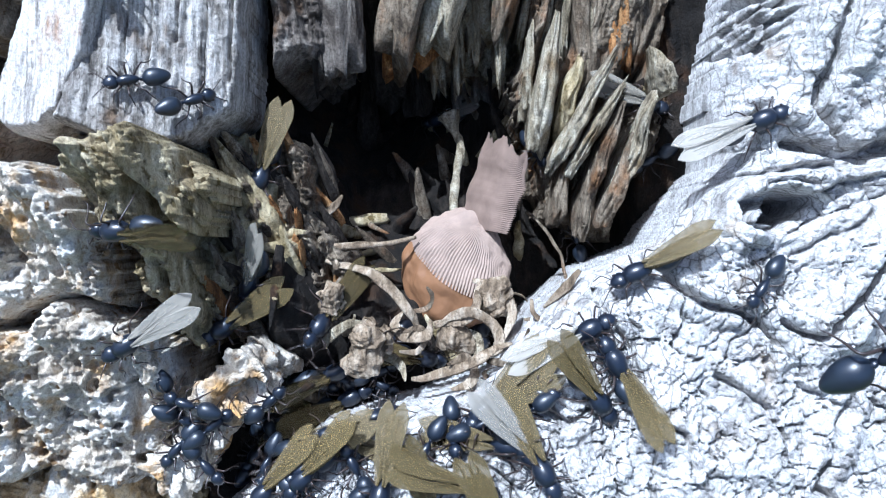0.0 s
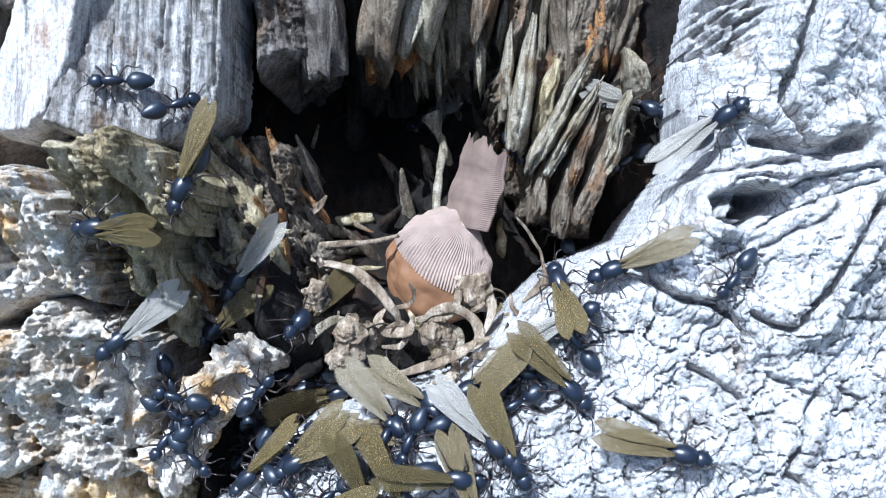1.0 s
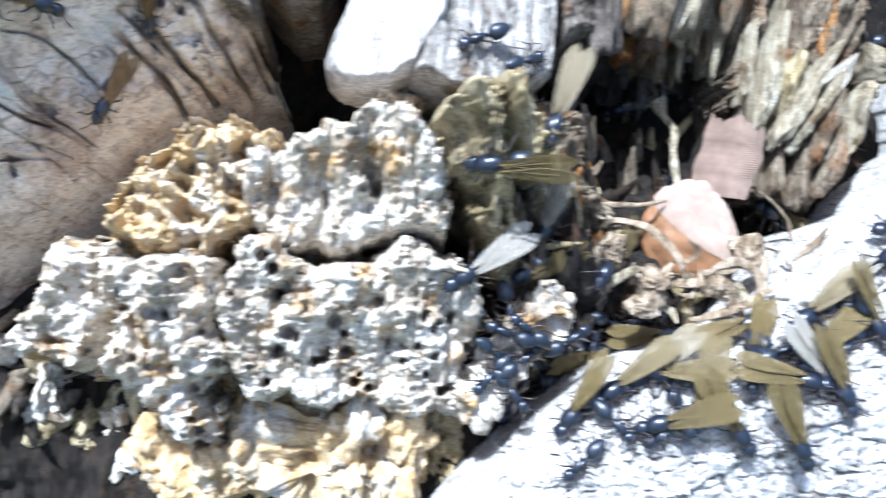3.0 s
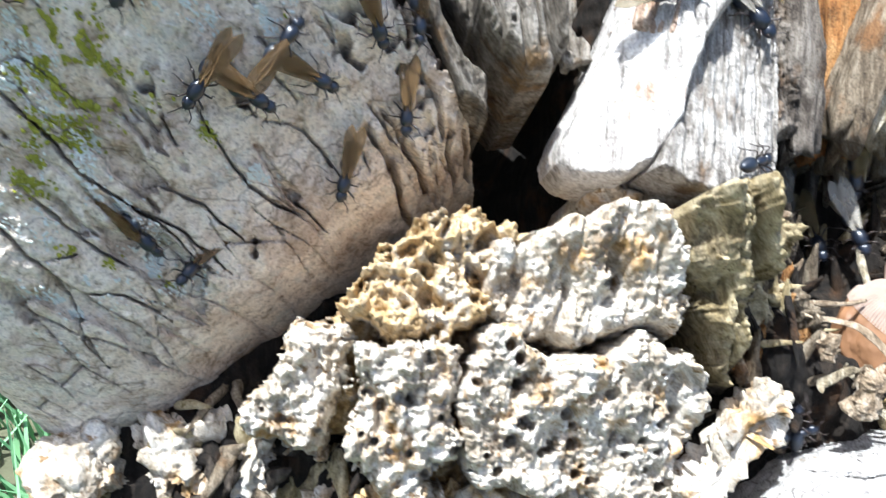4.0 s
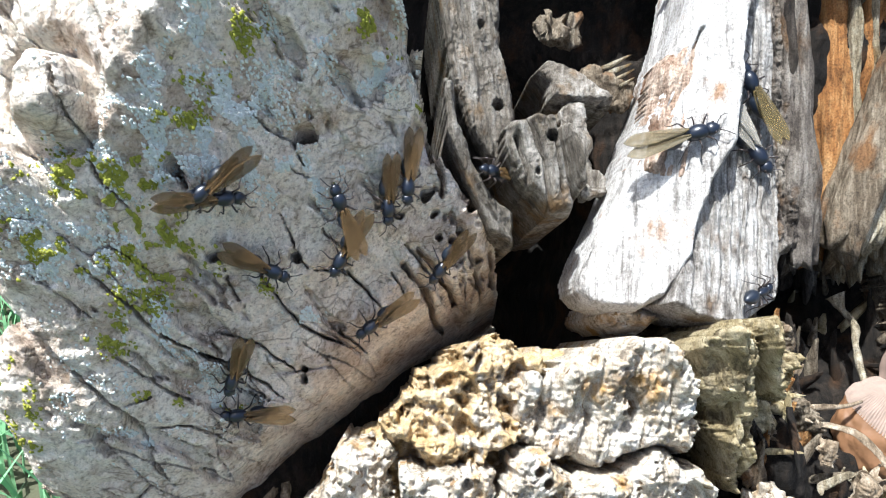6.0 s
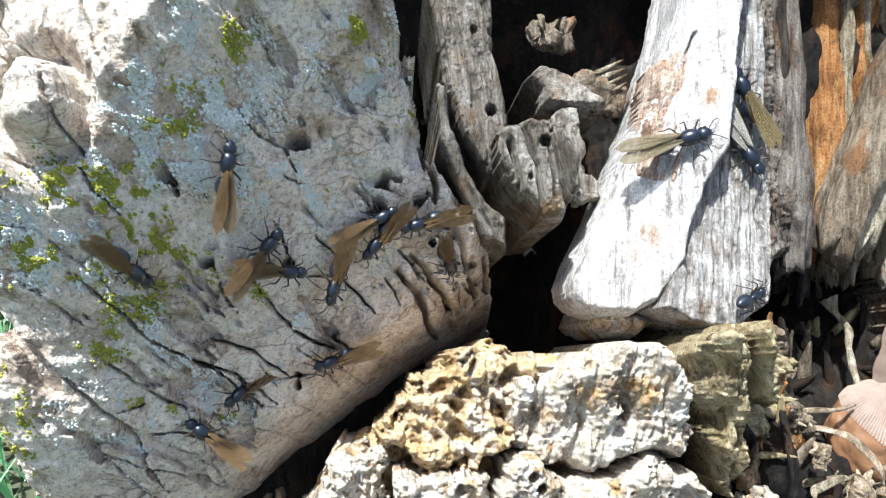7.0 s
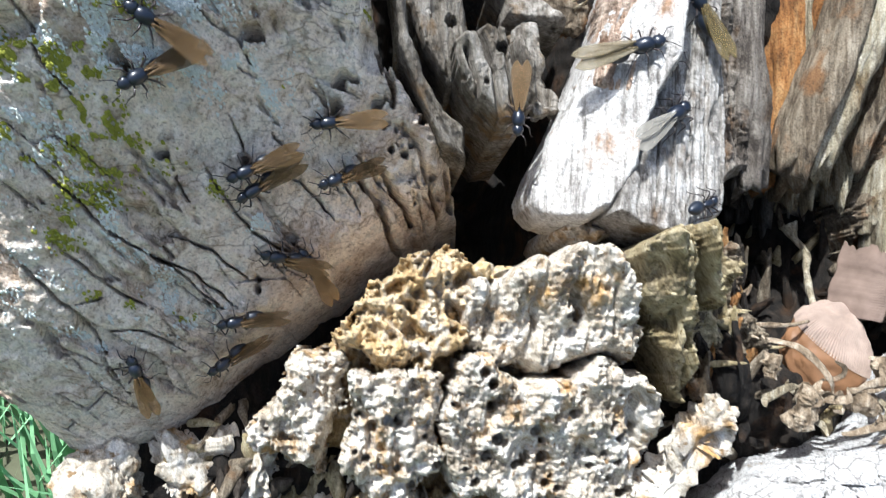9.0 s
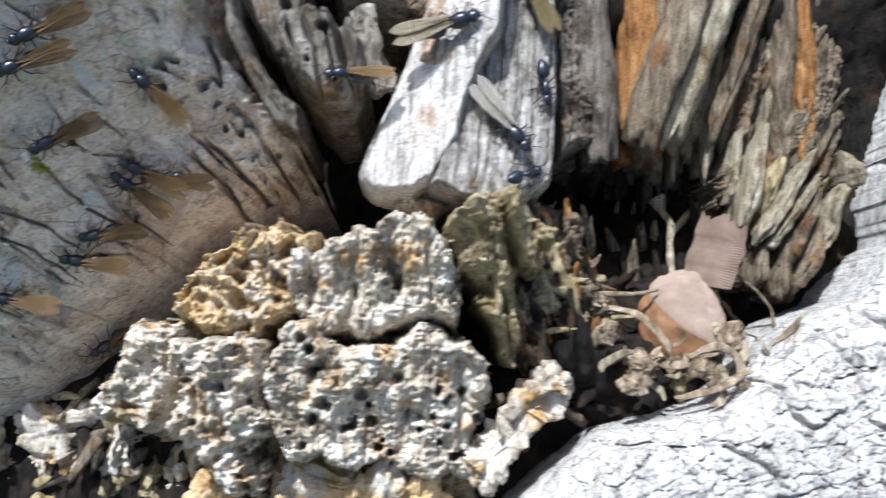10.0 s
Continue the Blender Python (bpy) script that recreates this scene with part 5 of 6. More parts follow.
CURLS = [
    [(-0.173, -0.017, -1.160), (-0.116, -0.031, -1.130), (-0.075, -0.057, -1.120), (-0.047, -0.095, -1.120), (-0.032, -0.128, -1.130)],
    [(-0.115, -0.131, -1.120), (-0.106, -0.097, -1.100), (-0.091, -0.117, -1.100), (-0.063, -0.106, -1.110), (-0.039, -0.127, -1.120)],
    [(-0.123, -0.171, -1.100), (-0.104, -0.121, -1.080), (-0.096, -0.099, -1.100), (-0.082, -0.131, -1.100)],
    [(-0.014, -0.114, -1.120), (0.031, -0.090, -1.100), (0.070, -0.104, -1.100), (0.075, -0.137, -1.100), (0.039, -0.157, -1.100)],
    [(-0.042, -0.179, -1.090), (0.007, -0.170, -1.080), (0.054, -0.146, -1.080), (0.095, -0.132, -1.090)],
    [(0.040, -0.045, -1.150), (0.082, -0.054, -1.140), (0.098, -0.095, -1.130), (0.080, -0.135, -1.120)],
    [(0.189, -0.029, -1.100), (0.169, -0.053, -1.100), (0.142, -0.086, -1.120)],
    [(-0.187, 0.043, -1.200), (-0.169, 0.061, -1.200), (-0.153, 0.082, -1.200)],
]
for k, c in enumerate(CURLS):
    strand("dry_fibre", "curled strip of pale dry plant fibre", "dry fibre", c, [0.003] + [0.0075] * (len(c) - 2) + [0.002], flat=0.16, seed=20 + k, group="curled fibres")


rng = np.random.default_rng(61)
for k in range(16):
    x, y = rng.uniform(-0.13, 0.17), rng.uniform(-0.2, -0.07)
    z = -1.13 + 0.25 * max(0, -0.1 - y) + rng.uniform(-0.02, 0.03)
    turn, bow, size = rng.uniform(0, 2 * math.pi), rng.choice([-1, 1]) * rng.uniform(0.5, 1.6), rng.uniform(0.015, 0.035)
    c = []
    for m in range(5):
        c.append((x, y, z + 0.012 * math.sin(m * 1.3 + k)))
        x, y, turn = x + size * math.cos(turn) * 0.8, y + size * math.sin(turn) * 0.6, turn + bow * 0.7
    strand("dry_fibre", "curled strip of pale dry plant fibre", "dry fibre", c, [0.002] + [rng.uniform(0.003, 0.008)] * 3 + [0.0015], flat=0.14, seed=60 + k, group="curled fibres", mat=[STRAW, BANK, STRAW, RIDGE][k % 4])


# ---- ground ----
SOIL = plain("mossy brown green ground", (0.085, 0.085, 0.05), 0.9, 0.2, 30.0, 0.6, 0.004)
GRASS = plain("sunlit grass green", (0.2, 0.38, 0.18), 0.6, 0.3, 40.0, 0.4)
gm = bpy.data.meshes.new("ground")
gm.from_pydata([(-60, -60, 0), (60, -60, 0), (60, 60, 0), (-60, 60, 0)], [], [(0, 1, 2, 3)])
gm.materials.append(SOIL)
ground = tagged(new("ground", gm), "green grassy ground around the stump", "ground", kind="structure")

rng = np.random.default_rng(5)
count = 15000
gx, gy = rng.normal(-0.4, 0.5, count), rng.normal(0.4, 0.55, count)
size, head, lean = rng.uniform(0.04, 0.11, count), rng.uniform(0, 2 * math.pi, count), rng.uniform(0.1, 0.7, count)
bv = []
for u, w in ((0, 1), (0.5, 0.8), (1, 0.05)):
    for sgn in (-1, 1):
        off = sgn * w * 0.0022
        bv.append(np.stack([gx + np.cos(head) * lean * size * u * u - np.sin(head) * off, gy + np.sin(head) * lean * size * u * u + np.cos(head) * off, size * u], -1))
bv = np.stack(bv, 1).reshape(-1, 3)
quad = np.array([(0, 1, 3, 2), (2, 3, 5, 4)])
bf = (quad[None] + (np.arange(count) * 6)[:, None, None]).reshape(-1, 4)
gd = bpy.data.meshes.new("grass")
gd.from_pydata(bv.tolist(), [], bf.tolist())
gd.materials.append(GRASS)
tagged(new("grass", gd), "short green grass blades", "grass", kind="stuff")


# ---- ants ----
# The blue in both blacks is painted sky sheen.
CHITIN = plain("glossy black chitin with painted sky sheen", (0.008, 0.011, 0.019), 0.3, 0.55, 1500.0, 0.5, 0.00003)
GASTER = plain("dull black chitin with painted sky blue", (0.01, 0.014, 0.022), 0.38, 0.55, 1500.0, 0.5, 0.00003)
LEG = plain("dark brown chitin", (0.03, 0.02, 0.016), 0.4, 0.5, 1500.0, 0.4, 0.00002)
AMBER = wing_material("amber wing membrane", (0.125, 0.092, 0.036), 0.6)
BROWN = wing_material("brown wing membrane", (0.15, 0.09, 0.036), 0.6)
PALE = wing_material("pale wing membrane", (0.33, 0.3, 0.245), 0.52)


def local(name, verts, faces, mat, parent=None, label=""):
    """A mesh in its own space, in millimetres."""
    data = bpy.data.meshes.new(name)
    data.from_pydata([tuple(c * 0.001 for c in v) for v in verts], [], [tuple(f) for f in faces])
    data.polygons.foreach_set("use_smooth", [True] * len(data.polygons))
    data.materials.append(mat)
    ob = new(name, data)
    if parent:
        ob.parent = parent
    if label:
        ob["label"] = label
    return ob


def ball(center, radii, pinch=0.0, n=12, m=9, rings=0):
    v, f = [], []
    for a in range(m + 1):
        th = math.pi * a / m
        for b in range(n):
            ph = 2 * math.pi * b / n
            x = math.cos(th)
            r = math.sin(th) * (1 + pinch * x)
            if rings:
                r *= 1 - 0.05 * (math.sin(x * rings) > 0.75)
            v.append((center[0] + radii[0] * x, center[1] + radii[1] * r * math.cos(ph), center[2] + radii[2] * r * math.sin(ph)))
    for a in range(m):
        for b in range(n):
            f.append((a * n + b, a * n + (b + 1) % n, (a + 1) * n + (b + 1) % n, (a + 1) * n + b))
    return v, f


def join(*pieces):
    v, f = [], []
    for pv, pf in pieces:
        f += [tuple(i + len(v) for i in face) for face in pf]
        v += list(pv)
    return v, f


def wing_mesh(length, width, side, root, spread, rise):
    """A thin wing with a rounded tip and raised veins."""
    n, m = 14, 7
    top = []
    for a in range(n + 1):
        u = a / n
        half = width * (0.16 + 0.84 * math.sin(min(1, u * 1.15) * math.pi * 0.5) ** 0.8) * (1 - max(0, (u - 0.72) / 0.28) ** 2.4)
        for b in range(m + 1):
            w = b / m
            x, y = -u * length, (w - 0.5) * half * side
            top.append((x, y, 0.018 * math.sin(w * 9) + 0.25 * u * u))
    c, s = math.cos(radians(spread * side)), math.sin(radians(spread * side))
    place = lambda p: (root[0] + p[0] * c - p[1] * s * -1, root[1] * side + p[0] * -s + p[1] * c, root[2] + p[2] - p[0] * rise)
    v = [place(p) for p in top] + [place((p[0], p[1], p[2] - 0.14)) for p in top]
    k, f = (n + 1) * (m + 1), []
    for a in range(n):
        for b in range(m):
            q = (a * (m + 1) + b, a * (m + 1) + b + 1, (a + 1) * (m + 1) + b + 1, (a + 1) * (m + 1) + b)
            f += [q, tuple(i + k for i in reversed(q))]
    veins = []
    for w0, w1, reach in ((0.1, 0.05, 0.95), (0.28, 0.45, 0.8), (0.3, 0.8, 0.6)):
        line = []
        for u in (0.02, 0.3, 0.6, 1.0):
            a, b = min(n, u * reach * n), (w0 + (w1 - w0) * u) * m
            p = top[int(round(a)) * (m + 1) + int(round(b))]
            line.append(place((p[0], p[1], p[2] + 0.02)))
        veins.append(tube(line, (0.11, 0.09, 0.07, 0.04), sides=5, steps=4))
    return join((v, f), *[([tuple(p) for p in tv], tf) for tv, tf in veins])


def ant(name, label, winged, membrane=None, big=1.0):
    """An ant that looks along x and stands on z = 0; sizes in millimetres."""
    k = lambda *p: tuple(c * big for c in p)
    thorax = k(2.1, 1.35, 1.35) if winged else k(1.8, 0.85, 0.9)
    root = new(name)
    tagged(root, label, "ant", "ants")
    local("thorax", *ball(k(0.9, 0, 2.0), thorax, 0.15), CHITIN, root)
    head = local("head", *join(ball(k(3.5, 0, 1.8), k(1.2, 1.15, 0.9), -0.2), ball(k(4.45, 0.25, 1.5), k(0.45, 0.16, 0.16)), ball(k(4.45, -0.25, 1.5), k(0.45, 0.16, 0.16))), CHITIN, root)
    for sgn in (-1, 1):
        local("eye", *ball(k(3.8, 0.9 * sgn, 2.2), k(0.25, 0.16, 0.25)), LEG, head)
        v, f = tube([k(4.2, 0.4 * sgn, 1.9), k(5.1, 1.2 * sgn, 2.5), k(5.6, 1.5 * sgn, 2.3), k(6.6, 1.9 * sgn, 1.2)], (0.09, 0.07, 0.08, 0.07), sides=5, steps=4)
        local("antenna", v, f, LEG, head)
    local("petiole", *ball(k(-1.2, 0, 1.75), k(0.5, 0.35, 0.55)), CHITIN, root)
    local("gaster", *ball(k(-3.4, 0, 1.8), k(2.2, 1.45, 1.35), 0.25, n=16, m=12, rings=9), GASTER, root)
    for sgn in (-1, 1):
        for hip, knee, foot in (((1.9, 0.6), (3.1, 2.1), (3.9, 2.9)), ((1.0, 0.7), (1.0, 2.4), (0.7, 3.5)), ((0.1, 0.6), (-1.3, 2.1), (-2.7, 3.2))):
            v, f = tube([k(hip[0], hip[1] * sgn, 1.5), k(knee[0], knee[1] * sgn, 2.7), k((knee[0] + foot[0]) / 2, (knee[1] + foot[1]) / 2 * sgn, 1.3), k(foot[0], foot[1] * sgn, 0.1), k(foot[0] * 1.12, foot[1] * 1.14 * sgn, 0.0)], (0.15, 0.13, 0.09, 0.06, 0.04), sides=6, steps=4)
            local("leg", v, f, LEG, root)
        if winged:
            local("forewing", *wing_mesh(10.5 * big, 2.4 * big, sgn, k(-0.1, 0.5, 3.25 + 0.2 * sgn), 3, 0.1), membrane, root)
            local("hindwing", *wing_mesh(7.0 * big, 1.9 * big, sgn, k(-0.5, 0.5, 2.45 + 0.2 * sgn), 1, 0.09), membrane, root)
    return root


trees = []
graph = bpy.context.evaluated_depsgraph_get()
graph.update()
for ob in solids:
    trees.append((BVHTree.FromObject(ob, graph), Vector(ob["origin"])))


def ground_under(x, y):
    """The height and the normal of the stump's surface at a place of the plan."""
    best, normal = -3.0, Vector((0, 0, 1))
    for tree, o in trees:
        hit = tree.ray_cast((Vector((x, y, 0)) - o) * MM, Vector((0, 0, -1)))
        if hit[0] is not None and hit[0].z / MM + o.z > best:
            best, normal = hit[0].z / MM + o.z, hit[1]
    return best, normal


def stand(x, y, heading, lift=0.0):
    """The pose of an ant at (x, y) of the plan, on what is under it; heading in degrees."""
    around = [ground_under(x + r * math.cos(a), y + r * math.sin(a)) for r in (0.012, 0.035) for a in (0.3, 1.9, 3.5, 5.0)]
    z = sorted(h for h, n in around)[5]
    up = Vector((0, 0, 1.2))
    for h, n in around:
        up += n if n.z > 0 else -n
    up.normalize()
    ahead = Vector((math.cos(radians(heading)), math.sin(radians(heading)), 0))
    ahead = (ahead - up * ahead.dot(up)).normalized()
    side = up.cross(ahead)
    m = Matrix((ahead, side, up)).transposed().to_4x4()
    m.translation = Vector((x, y, z)) * MM + up * lift * 0.001
    return BASE @ m


def aim(body, head):
    return math.degrees(math.atan2(head[1] - body[1], head[0] - body[0]))


WINGED_A = ant("winged_ant", "black winged ant with amber wings folded back", True, AMBER)
WINGED_B = ant("winged_ant", "black winged ant with pale clear wings", True, PALE)
SMALL = ant("winged_ant", "small black winged ant with brown amber wings", True, BROWN, 0.78)
WORKER = ant("worker_ant", "small black wingless worker ant", False, None, 0.8)

crawlers, models = [], set()


shake = np.random.default_rng(404)


def restless(model, rows, ways):
    """Small quick steps and turns between the rows, while the ant is among the others."""
    far, turn, until = (0.005, 13, 10.0) if model is SMALL else (0.002, 7, 3.2)
    if len(rows) < 2:
        return ways
    out = [ways[0]]
    for (t0, a0, h0), (t1, a1, h1) in zip(rows, rows[1:]):
        d0, d1 = aim(a0, h0), aim(a1, h1)
        d1 = d0 + max(-80, min(80, (d1 - d0 + 180) % 360 - 180))
        count = max(1, int((min(t1, until) - t0) / 0.16)) if t0 < until else 1
        for k in range(1, count):
            u = k / count
            x, y = a0[0] + (a1[0] - a0[0]) * u, a0[1] + (a1[1] - a0[1]) * u
            if t0 + (t1 - t0) * u >= until:
                break
            out.append((t0 + (t1 - t0) * u, stand(x + shake.normal(0, far), y + shake.normal(0, far), d0 + (d1 - d0) * u + shake.normal(0, turn))))
        out += [w for w in ways if abs(w[0] - t1) < 1e-6]
    if out[-1][0] < 10.0:
        out.append((10.0, ways[-1][1]))
    return out


def crawl(model, rows):
    """An ant's way over the stump: seconds, its place in the plan, and a point ahead of it."""
    ways, last = [], None
    for t, body, head in rows:
        a = aim(body, head)
        if last is not None:
            a = last + max(-80, min(80, (a - last + 180) % 360 - 180))
        last = a
        ways.append((t, stand(body[0], body[1], a)))
    if ways[-1][0] < 10.0:
        ways.append((10.0, ways[-1][1]))
    ways = restless(model, rows, ways)
    crawlers.append((copy_thing(model, ways[0][1]) if model in models else model, ways))
    models.add(model)


def motions():
    crawl(WINGED_B, [(0, (-0.254, -0.040), (-0.278, -0.064)), (3.2, (-0.254, -0.040), (-0.278, -0.064)), (4.2, (0.120, 0.180), (0.160, 0.160)), (6.4, (0.500, 0.450), (0.540, 0.430))])
    crawl(WINGED_B, [(0, (-0.398, -0.116), (-0.425, -0.133)), (3.2, (-0.398, -0.116), (-0.425, -0.133)), (4.2, (0.070, 0.230), (0.110, 0.230)), (6.4, (0.570, 0.510), (0.610, 0.510))])
    crawl(WINGED_A, [(0, (-0.373, 0.037), (-0.406, 0.024)), (3.2, (-0.373, 0.037), (-0.406, 0.024)), (4.2, (0.020, 0.280), (0.060, 0.300)), (6.4, (0.640, 0.570), (0.680, 0.590))])
    crawl(WINGED_A, [(0, (-0.301, -0.102), (-0.322, -0.117)), (3.2, (-0.301, -0.102), (-0.322, -0.117)), (4.2, (0.120, 0.330), (0.160, 0.310)), (6.4, (0.710, 0.450), (0.750, 0.430))])
    crawl(WINGED_A, [(0, (-0.183, -0.100), (-0.206, -0.120)), (3.2, (-0.183, -0.100), (-0.206, -0.120)), (4.2, (0.070, 0.180), (0.110, 0.180)), (6.4, (0.500, 0.510), (0.540, 0.510))])
    crawl(WINGED_A, [(0, (0.181, -0.184), (0.201, -0.206)), (3.2, (0.181, -0.184), (0.201, -0.206)), (4.3, (0.570, -0.150), (0.610, -0.130)), (6.4, (0.620, 0.000), (0.660, 0.020))])
    crawl(WINGED_A, [(0, (0.116, -0.269), (0.131, -0.300)), (3.2, (0.116, -0.269), (0.131, -0.300)), (4.3, (0.450, -0.100), (0.490, -0.120)), (6.4, (0.680, 0.100), (0.720, 0.080))])
    crawl(WINGED_A, [(0, (-0.166, -0.288), (-0.189, -0.304)), (3.2, (-0.166, -0.288), (-0.189, -0.304)), (4.3, (0.510, -0.050), (0.550, -0.050)), (6.4, (0.740, 0.200), (0.780, 0.200))])
    crawl(WINGED_A, [(0, (-0.072, -0.302), (-0.076, -0.329)), (3.2, (-0.072, -0.302), (-0.076, -0.329)), (4.3, (0.570, -0.200), (0.610, -0.180)), (6.4, (0.800, -0.100), (0.840, -0.080))])
    crawl(WINGED_A, [(0, (0.066, -0.337), (0.083, -0.371)), (3.2, (0.066, -0.337), (0.083, -0.371)), (4.3, (0.450, -0.150), (0.490, -0.170)), (6.4, (0.860, 0.000), (0.900, -0.020))])
    crawl(WINGED_A, [(0, (-0.221, -0.324), (-0.246, -0.348)), (3.2, (-0.221, -0.324), (-0.246, -0.348)), (4.3, (0.510, -0.100), (0.550, -0.100)), (6.4, (0.620, 0.100), (0.660, 0.100))])
    crawl(WORKER, [(0, (-0.335, -0.206), (-0.359, -0.198)), (3.2, (-0.335, -0.206), (-0.359, -0.198)), (4.2, (-0.100, -0.200), (-0.060, -0.180)), (6.4, (0.550, -0.500), (0.590, -0.480))])
    crawl(WORKER, [(0, (-0.316, -0.244), (-0.293, -0.226)), (3.2, (-0.316, -0.244), (-0.293, -0.226)), (4.2, (-0.160, -0.200), (-0.120, -0.220)), (6.4, (0.350, -0.450), (0.390, -0.470))])
    crawl(WORKER, [(0, (-0.356, -0.268), (-0.374, -0.290)), (3.2, (-0.356, -0.268), (-0.374, -0.290)), (4.2, (-0.130, -0.200), (-0.090, -0.200)), (6.4, (0.450, -0.500), (0.490, -0.500))])
    crawl(WORKER, [(0, (-0.324, -0.290), (-0.302, -0.315)), (3.2, (-0.324, -0.290), (-0.302, -0.315)), (4.2, (-0.100, -0.200), (-0.060, -0.180)), (6.4, (0.550, -0.450), (0.590, -0.430))])
    crawl(WORKER, [(0, (-0.277, -0.267), (-0.253, -0.243)), (3.2, (-0.277, -0.267), (-0.253, -0.243)), (4.2, (-0.160, -0.200), (-0.120, -0.220)), (6.4, (0.350, -0.500), (0.390, -0.520))])
    crawl(WINGED_A, [(0, (0.267, -0.037), (0.238, -0.046)), (3.2, (0.267, -0.037), (0.238, -0.046)), (4.3, (0.510, -0.200), (0.550, -0.200)), (6.4, (0.680, -0.100), (0.720, -0.100))])
    crawl(WORKER, [(0, (0.226, 0.007), (0.218, 0.031)), (3.2, (0.226, 0.007), (0.218, 0.031)), (4.3, (0.570, -0.150), (0.610, -0.130)), (6.4, (0.740, 0.000), (0.780, 0.020))])
    crawl(WINGED_B, [(0, (0.409, 0.158), (0.447, 0.171)), (3.2, (0.409, 0.158), (0.447, 0.171)), (4.3, (0.450, -0.100), (0.490, -0.120)), (6.4, (0.800, 0.100), (0.840, 0.080))])
    crawl(WORKER, [(0, (0.405, -0.045), (0.386, -0.072)), (3.2, (0.405, -0.045), (0.386, -0.072)), (4.3, (0.510, -0.050), (0.550, -0.050)), (6.4, (0.860, 0.200), (0.900, 0.200))])
    crawl(WORKER, [(0, (-0.389, 0.210), (-0.422, 0.203)), (3.2, (-0.389, 0.210), (-0.422, 0.203)), (4.2, (0.020, 0.180), (0.060, 0.200)), (6.4, (0.500, 0.570), (0.540, 0.590))])
    crawl(WINGED_B, [(0, (0.006, 0.245), (-0.033, 0.250)), (3.2, (0.006, 0.245), (-0.033, 0.250)), (4.3, (0.510, -0.100), (0.550, -0.100)), (6.4, (0.740, 0.100), (0.780, 0.100))])
    crawl(WORKER, [(0, (0.157, 0.159), (0.175, 0.141)), (3.2, (0.157, 0.159), (0.175, 0.141)), (4.3, (0.570, -0.050), (0.610, -0.030)), (6.4, (0.800, 0.200), (0.840, 0.220))])
    crawl(WORKER, [(0, (0.342, 0.144), (0.315, 0.131)), (3.2, (0.342, 0.144), (0.315, 0.131)), (4.3, (0.450, -0.200), (0.490, -0.220)), (6.4, (0.860, -0.100), (0.900, -0.120))])
    crawl(WINGED_A, [(0, (-0.256, 0.107), (-0.264, 0.083)), (0.5, (-0.267, 0.078), (-0.279, 0.058)), (1, (-0.284, 0.079), (-0.295, 0.057)), (2, (-0.284, 0.091), (-0.295, 0.067)), (3.2, (-0.284, 0.091), (-0.295, 0.067)), (4.2, (0.070, 0.230), (0.110, 0.230)), (6.4, (0.570, 0.510), (0.610, 0.510))])
    crawl(WINGED_B, [(0, (0.313, 0.231), (0.333, 0.227)), (1, (0.363, 0.224), (0.392, 0.216)), (2, (0.359, 0.301), (0.380, 0.325)), (3.2, (0.359, 0.301), (0.380, 0.325)), (4.3, (0.570, -0.100), (0.610, -0.080)), (6.4, (0.680, 0.100), (0.720, 0.120))])
    crawl(WINGED_A, [(0, (-0.095, -0.244), (-0.072, -0.230)), (1, (-0.037, -0.240), (-0.049, -0.267)), (1.5, (0.004, -0.234), (-0.010, -0.269)), (3.2, (0.004, -0.234), (-0.010, -0.269)), (4.3, (0.450, -0.050), (0.490, -0.070)), (6.4, (0.740, 0.200), (0.780, 0.180))])
    crawl(WINGED_A, [(0, (0.078, -0.246), (0.107, -0.251)), (0.5, (0.218, -0.254), (0.247, -0.250)), (1, (0.316, -0.271), (0.345, -0.279)), (2, (0.330, -0.317), (0.359, -0.332)), (3.2, (0.330, -0.317), (0.359, -0.332)), (4.3, (0.510, -0.200), (0.550, -0.200)), (6.4, (0.800, -0.100), (0.840, -0.100))])
    crawl(WINGED_A, [(0, (0.218, -0.154), (0.203, -0.124)), (0.5, (0.220, -0.126), (0.213, -0.100)), (1, (0.195, -0.067), (0.183, -0.044)), (1.5, (0.224, 0.004), (0.212, 0.029)), (3.2, (0.224, 0.004), (0.212, 0.029)), (4.3, (0.570, -0.150), (0.610, -0.130)), (6.4, (0.860, 0.000), (0.900, 0.020))])
    crawl(WORKER, [(0, (0.221, -0.157), (0.203, -0.132)), (0.5, (0.224, -0.133), (0.213, -0.115)), (1, (0.206, -0.131), (0.191, -0.112)), (1.5, (0.237, -0.135), (0.260, -0.151)), (2.5, (0.293, -0.140), (0.302, -0.115)), (3.2, (0.293, -0.140), (0.302, -0.115)), (4.3, (0.450, -0.100), (0.490, -0.120)), (6.4, (0.620, 0.100), (0.660, 0.080))])
    crawl(WINGED_A, [(0, (0.052, -0.117), (0.052, -0.156)), (0.5, (0.003, -0.092), (-0.022, -0.109)), (1, (0.095, -0.102), (0.081, -0.069)), (1.5, (0.038, -0.003), (0.053, 0.016)), (2, (0.055, -0.010), (0.065, 0.007)), (2.5, (0.038, 0.040), (0.041, 0.068)), (3.2, (0.038, 0.040), (0.041, 0.068)), (4.3, (0.510, -0.050), (0.550, -0.050)), (6.4, (0.680, 0.200), (0.720, 0.200))])
